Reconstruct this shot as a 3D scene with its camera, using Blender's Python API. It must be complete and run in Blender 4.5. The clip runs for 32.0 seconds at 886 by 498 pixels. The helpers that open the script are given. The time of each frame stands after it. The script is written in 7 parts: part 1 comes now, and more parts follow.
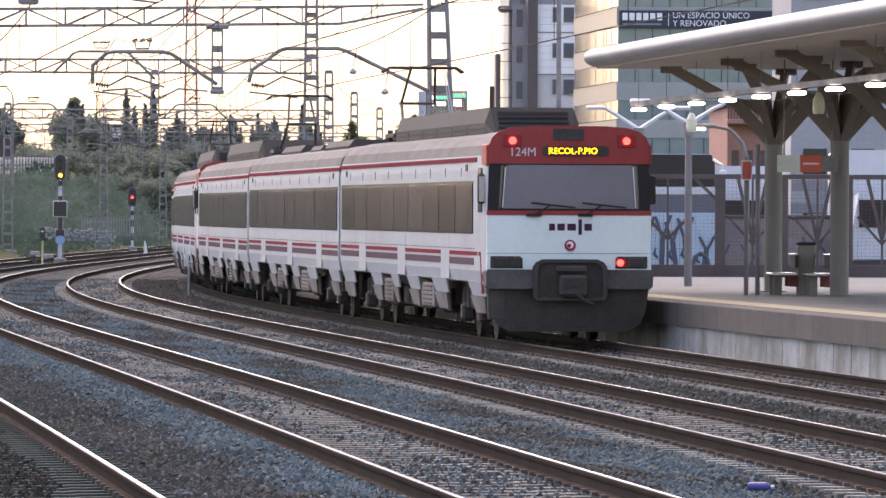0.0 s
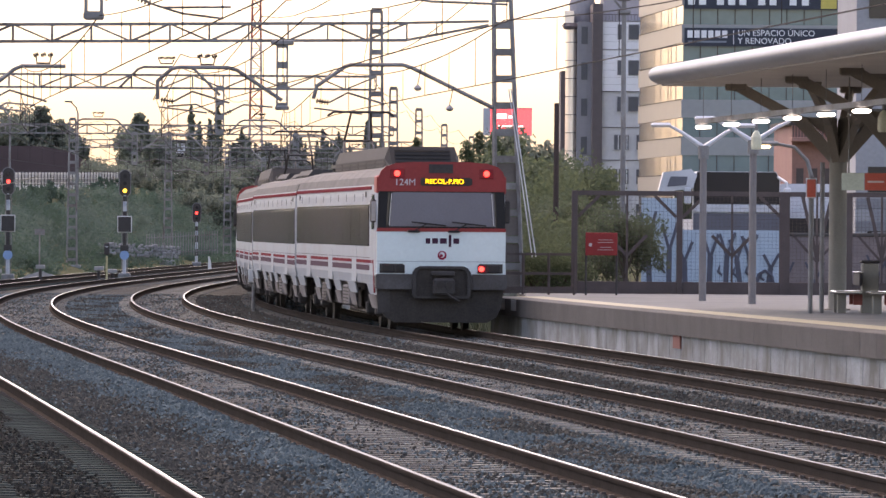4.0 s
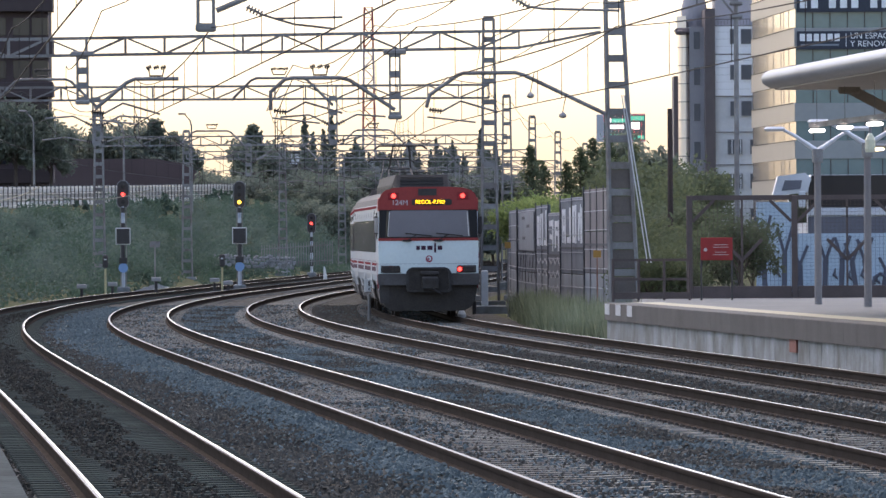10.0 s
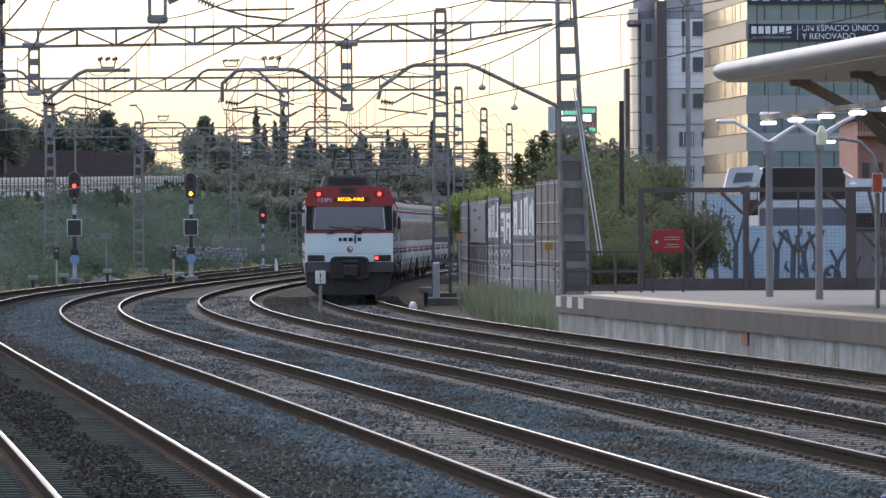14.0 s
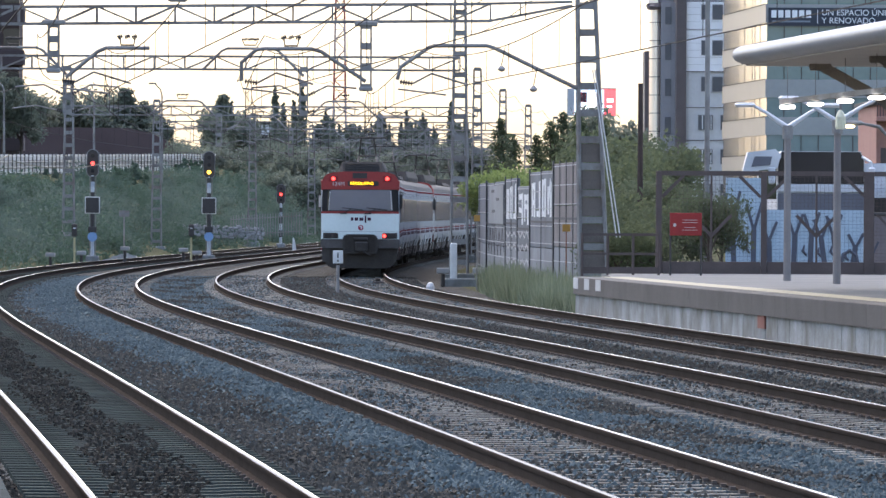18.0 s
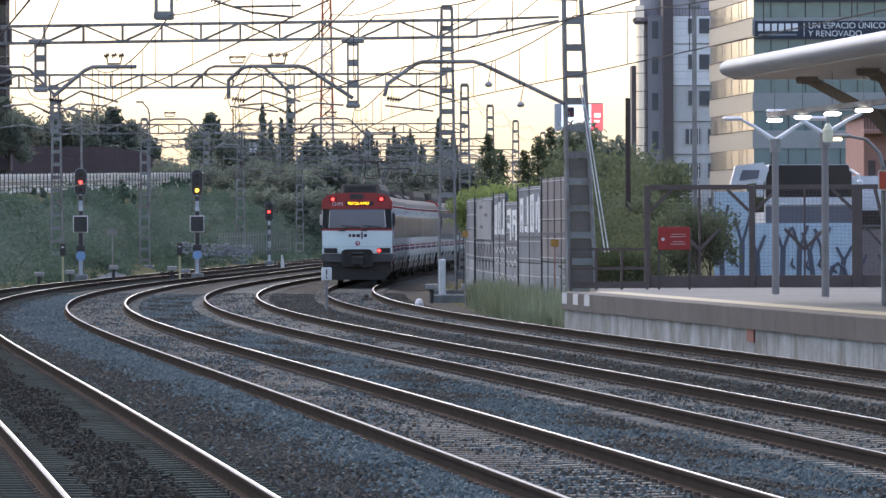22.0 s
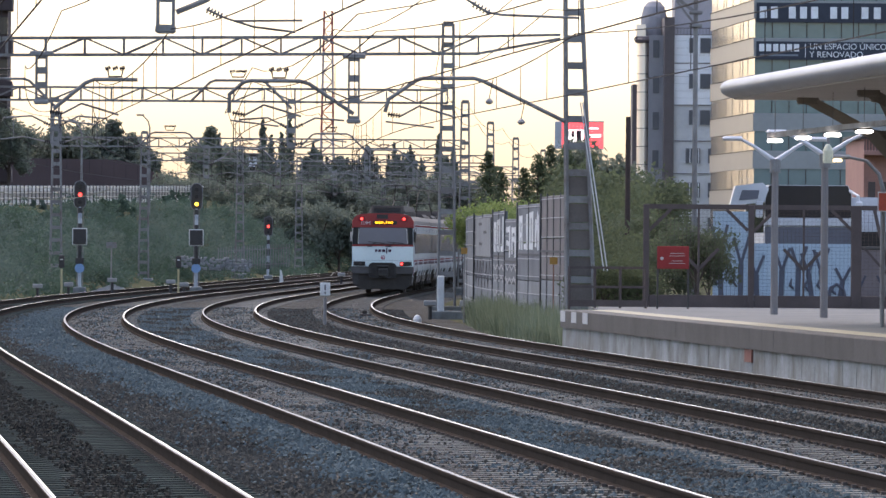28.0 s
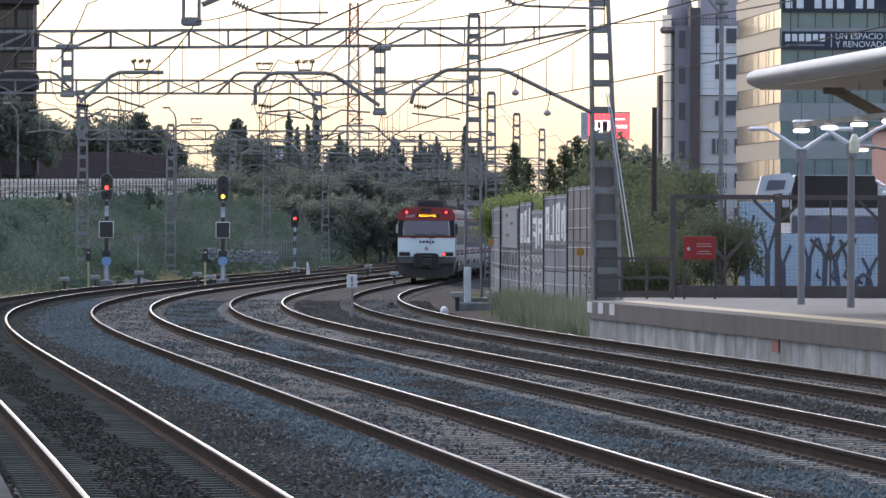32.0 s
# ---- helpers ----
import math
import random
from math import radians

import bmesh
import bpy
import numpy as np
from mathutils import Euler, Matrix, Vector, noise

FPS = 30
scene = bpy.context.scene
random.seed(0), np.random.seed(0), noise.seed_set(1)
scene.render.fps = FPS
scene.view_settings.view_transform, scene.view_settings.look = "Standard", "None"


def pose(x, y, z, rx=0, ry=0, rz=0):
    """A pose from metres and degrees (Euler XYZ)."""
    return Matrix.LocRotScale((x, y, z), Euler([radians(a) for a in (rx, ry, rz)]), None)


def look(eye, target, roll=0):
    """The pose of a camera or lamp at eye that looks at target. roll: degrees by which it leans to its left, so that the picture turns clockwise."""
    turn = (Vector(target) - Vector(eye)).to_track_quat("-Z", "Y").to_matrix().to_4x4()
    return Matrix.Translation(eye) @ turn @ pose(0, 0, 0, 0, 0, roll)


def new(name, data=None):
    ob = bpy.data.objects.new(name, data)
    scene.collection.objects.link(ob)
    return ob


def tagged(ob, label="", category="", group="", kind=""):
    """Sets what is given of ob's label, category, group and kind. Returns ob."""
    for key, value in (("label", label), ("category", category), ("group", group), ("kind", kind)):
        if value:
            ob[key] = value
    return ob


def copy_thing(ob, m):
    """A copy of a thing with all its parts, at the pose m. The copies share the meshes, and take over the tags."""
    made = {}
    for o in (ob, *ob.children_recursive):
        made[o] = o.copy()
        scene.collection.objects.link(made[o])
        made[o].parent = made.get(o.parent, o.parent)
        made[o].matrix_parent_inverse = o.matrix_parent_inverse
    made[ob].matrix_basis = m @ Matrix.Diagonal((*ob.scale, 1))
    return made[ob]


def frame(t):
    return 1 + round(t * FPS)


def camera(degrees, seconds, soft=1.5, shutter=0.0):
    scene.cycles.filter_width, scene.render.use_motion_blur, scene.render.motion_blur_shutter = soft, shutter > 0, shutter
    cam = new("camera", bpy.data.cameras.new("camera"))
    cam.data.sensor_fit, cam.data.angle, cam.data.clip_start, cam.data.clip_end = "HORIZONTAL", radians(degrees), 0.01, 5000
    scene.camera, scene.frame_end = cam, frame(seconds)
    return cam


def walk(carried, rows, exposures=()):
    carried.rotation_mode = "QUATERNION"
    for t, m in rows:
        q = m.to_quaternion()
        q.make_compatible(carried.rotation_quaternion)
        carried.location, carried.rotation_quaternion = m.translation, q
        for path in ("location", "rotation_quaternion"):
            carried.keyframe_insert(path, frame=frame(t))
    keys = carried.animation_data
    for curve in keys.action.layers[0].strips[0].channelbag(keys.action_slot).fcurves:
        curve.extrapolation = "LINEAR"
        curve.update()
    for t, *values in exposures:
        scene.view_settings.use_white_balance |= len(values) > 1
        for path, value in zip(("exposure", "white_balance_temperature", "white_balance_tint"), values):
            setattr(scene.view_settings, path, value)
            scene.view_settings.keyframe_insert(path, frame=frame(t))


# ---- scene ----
cam = camera(7.749, 32.0, soft=1.5)
EYE = Vector((0.0, 0.0, 2.266))


def aim(turn, tilt, roll):
    """Camera pose from degrees: turn to the left, tilt upwards, roll."""
    a, b = radians(turn), radians(tilt)
    way = Vector((-math.sin(a) * math.cos(b), math.cos(a) * math.cos(b), math.sin(b)))
    return look(EYE, EYE + way * 100, roll)


walk(cam, [(t, aim(a, b, c)) for t, a, b, c in (
    (0, -1.415, -0.330, 0.219), (0.5, -1.463, -0.367, 0.402), (1, -1.427, -0.315, 0.506), (1.5, -1.716, -0.136, 0.662),
    (2, -1.459, -0.089, 0.726), (2.5, -1.184, -0.127, 0.643), (3, -1.007, -0.161, 0.534), (3.5, -0.940, -0.179, 0.504),
    (5.5, -0.359, -0.219, 0.161), (6, -0.210, -0.282, 0.182), (6.5, -0.335, -0.162, 0.211), (7, -0.280, -0.199, 0.001),
    (7.5, -0.191, -0.235, -0.121), (8, -0.131, -0.240, -0.157), (8.5, -0.100, -0.233, -0.294), (9, -0.070, -0.226, -0.274),
    (9.5, 0.050, -0.165, -0.304), (10, 0.155, -0.119, -0.350), (10.5, 0.206, -0.147, -0.287), (11, 0.202, -0.116, -0.269),
    (11.5, 0.182, -0.078, -0.211), (12, 0.107, -0.110, -0.320), (12.5, 0.052, -0.089, -0.363), (13, 0.000, -0.114, -0.418),
    (13.5, -0.105, -0.153, -0.421), (14, -0.270, -0.192, -0.268), (14.5, -0.522, -0.237, -0.164), (16.5, -0.432, -0.395, -0.034),
    (17, -0.169, -0.440, 0.096), (17.5, -0.114, -0.333, 0.154), (18, -0.115, -0.360, 0.273), (18.5, -0.074, -0.382, 0.213),
    (19, -0.084, -0.304, 0.132), (19.5, -0.051, -0.194, 0.045), (20, -0.049, -0.159, -0.034), (20.5, -0.172, -0.187, -0.052),
    (21, -0.247, -0.198, -0.109), (21.5, -0.251, -0.213, -0.121), (22, -0.216, -0.219, -0.197), (22.5, -0.211, -0.223, -0.220),
    (23, -0.232, -0.251, -0.278), (23.5, -0.238, -0.290, -0.297), (24, -0.247, -0.302, -0.263), (24.5, -0.136, -0.250, -0.274),
    (26.5, -0.193, -0.274, -0.106), (27, -0.172, -0.250, 0.001), (27.5, -0.179, -0.109, 0.386), (28, -0.225, -0.074, 0.462),
    (28.5, -0.315, -0.045, 0.581), (29, -0.325, -0.087, 0.582), (29.5, -0.350, -0.136, 0.619), (30, -0.365, -0.175, 0.534),
    (30.5, -0.319, -0.176, 0.350), (31, -0.152, -0.181, 0.291), (31.5, -0.045, -0.168, 0.228), (32, 0.008, -0.150, 0.222))],
     exposures=[(0, 2.13, 7480, 24), (2, 2.08, 7530, 24), (3, 1.86, 7630, 25), (6, 1.78, 7500, 23), (8, 1.71, 6750, 17), (10.5, 1.62, 6800, 16), (13, 1.56, 7000, 16), (15, 1.66, 6850, 14), (17, 1.96, 6530, 13), (19, 1.86, 6630, 14), (22, 1.71, 6680, 15), (26, 1.76, 6550, 14), (28, 1.61, 6830, 16), (29, 1.51, 6980, 17), (32, 1.56, 6780, 16)])

# ---- sky, sun, exposure ----
world = bpy.data.worlds.new("dusk")
scene.world = world
world.use_nodes = True
wn = world.node_tree
sky = wn.nodes.new("ShaderNodeTexSky")
sky.sky_type = "NISHITA"
sky.sun_disc = False
sky.sun_elevation, sky.sun_rotation = radians(55.0), radians(-20.0)
sky.air_density, sky.dust_density, sky.ozone_density = 1.0, 3.0, 1.2
wn.links.new(sky.outputs["Color"], wn.nodes["Background"].inputs["Color"])
wn.nodes["Background"].inputs["Strength"].default_value = 0.15
sun_data = bpy.data.lights.new("sun", "SUN")
sun_data.energy, sun_data.angle, sun_data.color = 0.15, radians(60), (1.0, 0.9, 0.82)
sun_ob = new("sun", sun_data)
sun_ob.matrix_world = look((0, 0, 30), (12 * 0.186, -12 * 0.512, 30 - 12 * 0.839))

# ---- materials ----
MATS = {}


def mat(name, col, rough=0.6, metal=0.0, var=0.18, scale=1.5, fine=30.0, bump=0.15, dist=0.01, tint=None, tint_at=0.62, island=0.0, rand=0.0, emit=None, spec=0.2):
    """A surface with variation at two scales, fine relief, and optional stains, per-piece shade or glow."""
    if name in MATS:
        return MATS[name]
    m = bpy.data.materials.new(name)
    m.use_nodes = True
    nt = m.node_tree
    n, l = nt.nodes, nt.links
    b = n["Principled BSDF"]
    b.inputs["Roughness"].default_value, b.inputs["Metallic"].default_value = rough, metal
    b.inputs["Specular IOR Level"].default_value = spec
    tc = n.new("ShaderNodeTexCoord")
    big, small = n.new("ShaderNodeTexNoise"), n.new("ShaderNodeTexNoise")
    for node, s in ((big, scale), (small, fine)):
        node.inputs["Scale"].default_value = s
        node.inputs["Detail"].default_value = 5
        l.new(tc.outputs["Object"], node.inputs["Vector"])
    ramp = n.new("ShaderNodeMix")
    ramp.data_type = "RGBA"
    lo = [c * (1 - var) for c in col]
    hi = [min(1, c * (1 + var)) for c in col]
    ramp.inputs[6].default_value, ramp.inputs[7].default_value = (*lo, 1), (*hi, 1)
    add = n.new("ShaderNodeMath")
    add.operation = "ADD"
    half = n.new("ShaderNodeMath")
    half.operation = "MULTIPLY"
    half.inputs[1].default_value = 0.5
    l.new(big.outputs["Fac"], add.inputs[0])
    l.new(small.outputs["Fac"], add.inputs[1])
    l.new(add.outputs[0], half.inputs[0])
    sharp = n.new("ShaderNodeMapRange")
    sharp.inputs["From Min"].default_value, sharp.inputs["From Max"].default_value = 0.3, 0.7
    l.new(half.outputs[0], sharp.inputs["Value"])
    l.new(sharp.outputs[0], ramp.inputs["Factor"])
    out = ramp.outputs[2]
    if island or rand:
        src = n.new("ShaderNodeNewGeometry").outputs["Random Per Island"] if island else n.new("ShaderNodeObjectInfo").outputs["Random"]
        mr = n.new("ShaderNodeMapRange")
        mr.inputs["To Min"].default_value, mr.inputs["To Max"].default_value = 1 - (island or rand), 1 + (island or rand)
        l.new(src, mr.inputs["Value"])
        mul = n.new("ShaderNodeMix")
        mul.data_type, mul.blend_type = "RGBA", "MULTIPLY"
        mul.inputs["Factor"].default_value = 1
        l.new(out, mul.inputs[6])
        l.new(mr.outputs[0], mul.inputs[7])
        out = mul.outputs[2]
    if tint:
        st = n.new("ShaderNodeTexNoise")
        st.inputs["Scale"].default_value = scale * 0.6
        st.inputs["Detail"].default_value = 7
        st.inputs["Roughness"].default_value = 0.65
        l.new(tc.outputs["Object"], st.inputs["Vector"])
        mr = n.new("ShaderNodeMapRange")
        mr.inputs["From Min"].default_value, mr.inputs["From Max"].default_value = tint_at - 0.12, tint_at + 0.1
        l.new(st.outputs["Fac"], mr.inputs["Value"])
        mx = n.new("ShaderNodeMix")
        mx.data_type = "RGBA"
        mx.inputs[7].default_value = (*tint, 1)
        l.new(mr.outputs[0], mx.inputs["Factor"])
        l.new(out, mx.inputs[6])
        out = mx.outputs[2]
    l.new(out, b.inputs["Base Color"])
    if bump:
        bp = n.new("ShaderNodeBump")
        bp.inputs["Strength"].default_value, bp.inputs["Distance"].default_value = bump, dist
        l.new(half.outputs[0], bp.inputs["Height"])
        l.new(bp.outputs[0], b.inputs["Normal"])
    if emit:
        b.inputs["Emission Color"].default_value = (*emit[:3], 1)
        b.inputs["Emission Strength"].default_value = emit[3]
    MATS[name] = m
    return m


def stone_mat(name, c1, c2, c3, scale, rough=0.85):
    """Loose stones: a shade for each cell, relief from the cells."""
    m = bpy.data.materials.new(name)
    m.use_nodes = True
    n, l = m.node_tree.nodes, m.node_tree.links
    b = n["Principled BSDF"]
    b.inputs["Roughness"].default_value = rough
    b.inputs["Specular IOR Level"].default_value = 0.0
    tc = n.new("ShaderNodeTexCoord")
    v = n.new("ShaderNodeTexVoronoi")
    v.inputs["Scale"].default_value = scale
    l.new(tc.outputs["Object"], v.inputs["Vector"])
    big = n.new("ShaderNodeTexNoise")
    big.inputs["Scale"].default_value = 0.22
    big.inputs["Detail"].default_value = 6
    l.new(tc.outputs["Object"], big.inputs["Vector"])
    mr = n.new("ShaderNodeMapRange")
    mr.inputs["From Min"].default_value, mr.inputs["From Max"].default_value = 0.42, 0.58
    l.new(big.outputs["Fac"], mr.inputs["Value"])
    mx = n.new("ShaderNodeMix")
    mx.data_type = "RGBA"
    mx.inputs[6].default_value, mx.inputs[7].default_value = (*c1, 1), (*c2, 1)
    l.new(mr.outputs[0], mx.inputs["Factor"])
    sep = n.new("ShaderNodeSeparateColor")
    l.new(v.outputs["Color"], sep.inputs[0])
    m2 = n.new("ShaderNodeMix")
    m2.data_type = "RGBA"
    m2.inputs[7].default_value = (*c3, 1)
    pw = n.new("ShaderNodeMath")
    pw.operation = "POWER"
    pw.inputs[1].default_value = 2.2
    l.new(sep.outputs[0], pw.inputs[0])
    l.new(pw.outputs[0], m2.inputs["Factor"])
    l.new(mx.outputs[2], m2.inputs[6])
    l.new(m2.outputs[2], b.inputs["Base Color"])
    bp = n.new("ShaderNodeBump")
    bp.inputs["Strength"].default_value, bp.inputs["Distance"].default_value = 1.0, 0.05
    bp.invert = True
    l.new(v.outputs["Distance"], bp.inputs["Height"])
    l.new(bp.outputs[0], b.inputs["Normal"])
    return m


def leaf_mat(name, dark, light, island=0.55, patch=0.9, depth=0.5):
    m = bpy.data.materials.new(name)
    m.use_nodes = True
    n, l = m.node_tree.nodes, m.node_tree.links
    b = n["Principled BSDF"]
    b.inputs["Roughness"].default_value = 0.75
    b.inputs["Specular IOR Level"].default_value = 0.2
    g = n.new("ShaderNodeNewGeometry")
    tc = n.new("ShaderNodeTexCoord")
    big = n.new("ShaderNodeTexNoise")
    big.inputs["Scale"].default_value = patch
    l.new(tc.outputs["Object"], big.inputs["Vector"])
    av = n.new("ShaderNodeMath")
    av.operation = "MULTIPLY_ADD"
    av.inputs[1].default_value = island
    l.new(g.outputs["Random Per Island"], av.inputs[0])
    hb = n.new("ShaderNodeMath")
    hb.operation = "MULTIPLY"
    hb.inputs[1].default_value = depth
    l.new(big.outputs["Fac"], hb.inputs[0])
    l.new(hb.outputs[0], av.inputs[2])
    mx = n.new("ShaderNodeMix")
    mx.data_type = "RGBA"
    mx.inputs[6].default_value, mx.inputs[7].default_value = (*dark, 1), (*light, 1)
    l.new(av.outputs[0], mx.inputs["Factor"])
    l.new(mx.outputs[2], b.inputs["Base Color"])
    tr = n.new("ShaderNodeBsdfTranslucent")
    l.new(mx.outputs[2], tr.inputs["Color"])
    ms = n.new("ShaderNodeMixShader")
    ms.inputs[0].default_value = 0.42
    l.new(b.outputs[0], ms.inputs[1])
    l.new(tr.outputs[0], ms.inputs[2])
    l.new(ms.outputs[0], n["Material Output"].inputs["Surface"])
    return m


BALLAST = stone_mat("ballast", (0.06, 0.054, 0.044), (0.07, 0.07, 0.066), (0.11, 0.113, 0.11), 18)
STONES = mat("ballast_stone", (0.092, 0.115, 0.119), 0.85, var=0.25, scale=0.3, fine=9, bump=0.2, island=0.12, spec=0.0)
STONES_BROWN = mat("ballast_stone_brown", (0.068, 0.065, 0.057), 0.85, var=0.3, scale=0.3, fine=9, bump=0.2, island=0.12, spec=0.0)
# darker brown stones for the bed of the first track
STONES_DARK = mat("ballast_stone_dark", (0.038, 0.036, 0.031), 0.8, var=0.3, scale=0.3, fine=9, bump=0.2, island=0.3, spec=0.0)
EARTH = stone_mat("earth", (0.05, 0.058, 0.034), (0.07, 0.075, 0.045), (0.1, 0.095, 0.065), 6)
# bright and dull head colours set where the rails show a highlight
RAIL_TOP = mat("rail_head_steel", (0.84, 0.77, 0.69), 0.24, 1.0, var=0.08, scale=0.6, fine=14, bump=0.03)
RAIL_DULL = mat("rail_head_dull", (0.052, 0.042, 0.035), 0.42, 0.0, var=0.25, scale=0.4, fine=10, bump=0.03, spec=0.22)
RAIL_RUST = mat("rail_rust", (0.044, 0.0365, 0.031), 0.9, 0.0, var=0.25, scale=1.2, fine=25, spec=0.0)
SLEEPER = mat("sleeper_concrete", (0.18, 0.177, 0.16), 0.85, var=0.25, scale=2.5, fine=40, bump=0.3, rand=0.22, tint=(0.1, 0.085, 0.072), tint_at=0.6, spec=0.0)
# darker sleepers, used under the first track only
SLEEPER_DARK = mat("sleeper_dark", (0.053, 0.062, 0.056), 0.85, var=0.25, scale=2.5, fine=40, bump=0.3, rand=0.2, tint=(0.06, 0.062, 0.055), tint_at=0.6, spec=0.0)
CLIP = mat("clip_steel", (0.1, 0.085, 0.075), 0.9, 0.0, spec=0.1)
CONCRETE = mat("platform_concrete", (0.226, 0.244, 0.247), 0.85, var=0.3, scale=1.1, fine=22, bump=0.25, rand=0.14, tint=(0.12, 0.118, 0.105), tint_at=0.53)
COPING = mat("coping_concrete", (0.07, 0.067, 0.064), 0.9, var=0.22, scale=1.3, fine=22, bump=0.2, rand=0.08)
PAVING = mat("platform_paving", (0.133, 0.136, 0.131), 0.85, var=0.14, scale=0.8, fine=18, bump=0.15, rand=0.08, tint=(0.165, 0.165, 0.155), tint_at=0.6, spec=0.05)
YELLOW_EDGE = mat("tactile_yellow", (0.26, 0.24, 0.165), 0.75, var=0.12, scale=1.5, fine=30)
GALV = mat("galvanised_steel", (0.225, 0.22, 0.212), 0.7, 0.2, var=0.2, scale=1.4, fine=25, tint=(0.13, 0.105, 0.095), tint_at=0.58, spec=0.2)
DARK_STEEL = mat("dark_steel", (0.055, 0.05, 0.048), 0.7, 0.1, var=0.2, spec=0.2)
RUST_STEEL = mat("rusty_steel", (0.1, 0.078, 0.072), 0.8, 0.2, var=0.25, scale=2)
WIRE = mat("wire_copper", (0.045, 0.038, 0.036), 0.8, 0.0, spec=0.1)
# grime plus shade: sides coloured darker than the front white for their dimmer light
BODY_PAINT = mat("train_body_white_shaded", (0.3, 0.328, 0.347), 0.5, var=0.06, scale=0.7, fine=12, bump=0.02, tint=(0.27, 0.268, 0.265), tint_at=0.62, spec=0.05)
SILL_GREY = mat("train_sill_grey", (0.17, 0.16, 0.158), 0.7, var=0.2, scale=1.2, fine=14, tint=(0.1, 0.09, 0.085), tint_at=0.55, spec=0.1)
# side red and the mauve are greyed to carry the haze before the cars
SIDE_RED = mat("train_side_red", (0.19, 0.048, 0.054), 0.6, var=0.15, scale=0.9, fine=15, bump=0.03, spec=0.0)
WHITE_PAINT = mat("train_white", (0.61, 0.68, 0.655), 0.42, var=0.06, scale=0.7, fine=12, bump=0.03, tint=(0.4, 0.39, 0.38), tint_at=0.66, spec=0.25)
ROOF_GREY = mat("roof_grey", (0.16, 0.155, 0.145), 0.8, var=0.22, scale=0.8, fine=10, spec=0.02)
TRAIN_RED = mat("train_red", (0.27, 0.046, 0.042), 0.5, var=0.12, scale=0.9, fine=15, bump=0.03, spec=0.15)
MAUVE = mat("train_mauve", (0.115, 0.082, 0.094), 0.6, var=0.12, spec=0.0)
TRAIN_DARK = mat("train_dark", (0.056, 0.051, 0.048), 0.7, var=0.25, scale=2, fine=20, spec=0.1)
SKIRT = mat("train_skirt", (0.085, 0.08, 0.077), 0.7, var=0.3, scale=1.5, fine=20, tint=(0.06, 0.05, 0.045), tint_at=0.55, spec=0.15)
TRAIN_GLASS = mat("train_window_glass", (0.06, 0.047, 0.053), 0.15, 0.0, rand=0.3, var=0.6, scale=0.9, fine=3, bump=0.0, spec=0.04)
GLASS = mat("dark_glass", (0.02, 0.02, 0.024), 0.08, 0.0, var=0.1, bump=0.0, spec=0.6)
# lavender base colour stands for sky mirrored in the windscreen
SCREEN_GLASS = mat("windscreen_glass", (0.15, 0.147, 0.168), 0.14, 0.0, var=0.1, bump=0.0, spec=0.6)
GRIME = mat("black_grime", (0.052, 0.046, 0.041), 0.9, var=0.3, scale=3, fine=25, spec=0.1)
ROOF_DARK = mat("roof_unit_grey", (0.03, 0.028, 0.027), 0.75, var=0.2, scale=1.5, fine=20)
DULL_RED = mat("lamp_housing_red", (0.2, 0.022, 0.025), 0.5, var=0.1)
RUBBER = mat("rubber", (0.025, 0.024, 0.024), 0.8)
RED_LIGHT = mat("red_lamp", (0.6, 0.02, 0.02), 0.3, emit=(1.0, 0.05, 0.04, 1.8))
AMBER = mat("amber_display", (0.5, 0.3, 0.02), 0.4, emit=(1.0, 0.45, 0.01, 1.6))
AMBER_LIGHT = mat("amber_lamp", (0.8, 0.5, 0.05), 0.3, emit=(1.0, 0.6, 0.04, 2.2))
TUBE_LIGHT = mat("lamp_diffuser", (0.9, 0.9, 0.88), 0.4, emit=(1.0, 0.98, 0.94, 2.2))
SODIUM = mat("sodium_lamp", (0.9, 0.75, 0.5), 0.4, emit=(1.0, 0.78, 0.45, 2.0))
PURPLE = mat("logo_purple", (0.05, 0.015, 0.035), 0.4)
# ---- mesh helpers ----


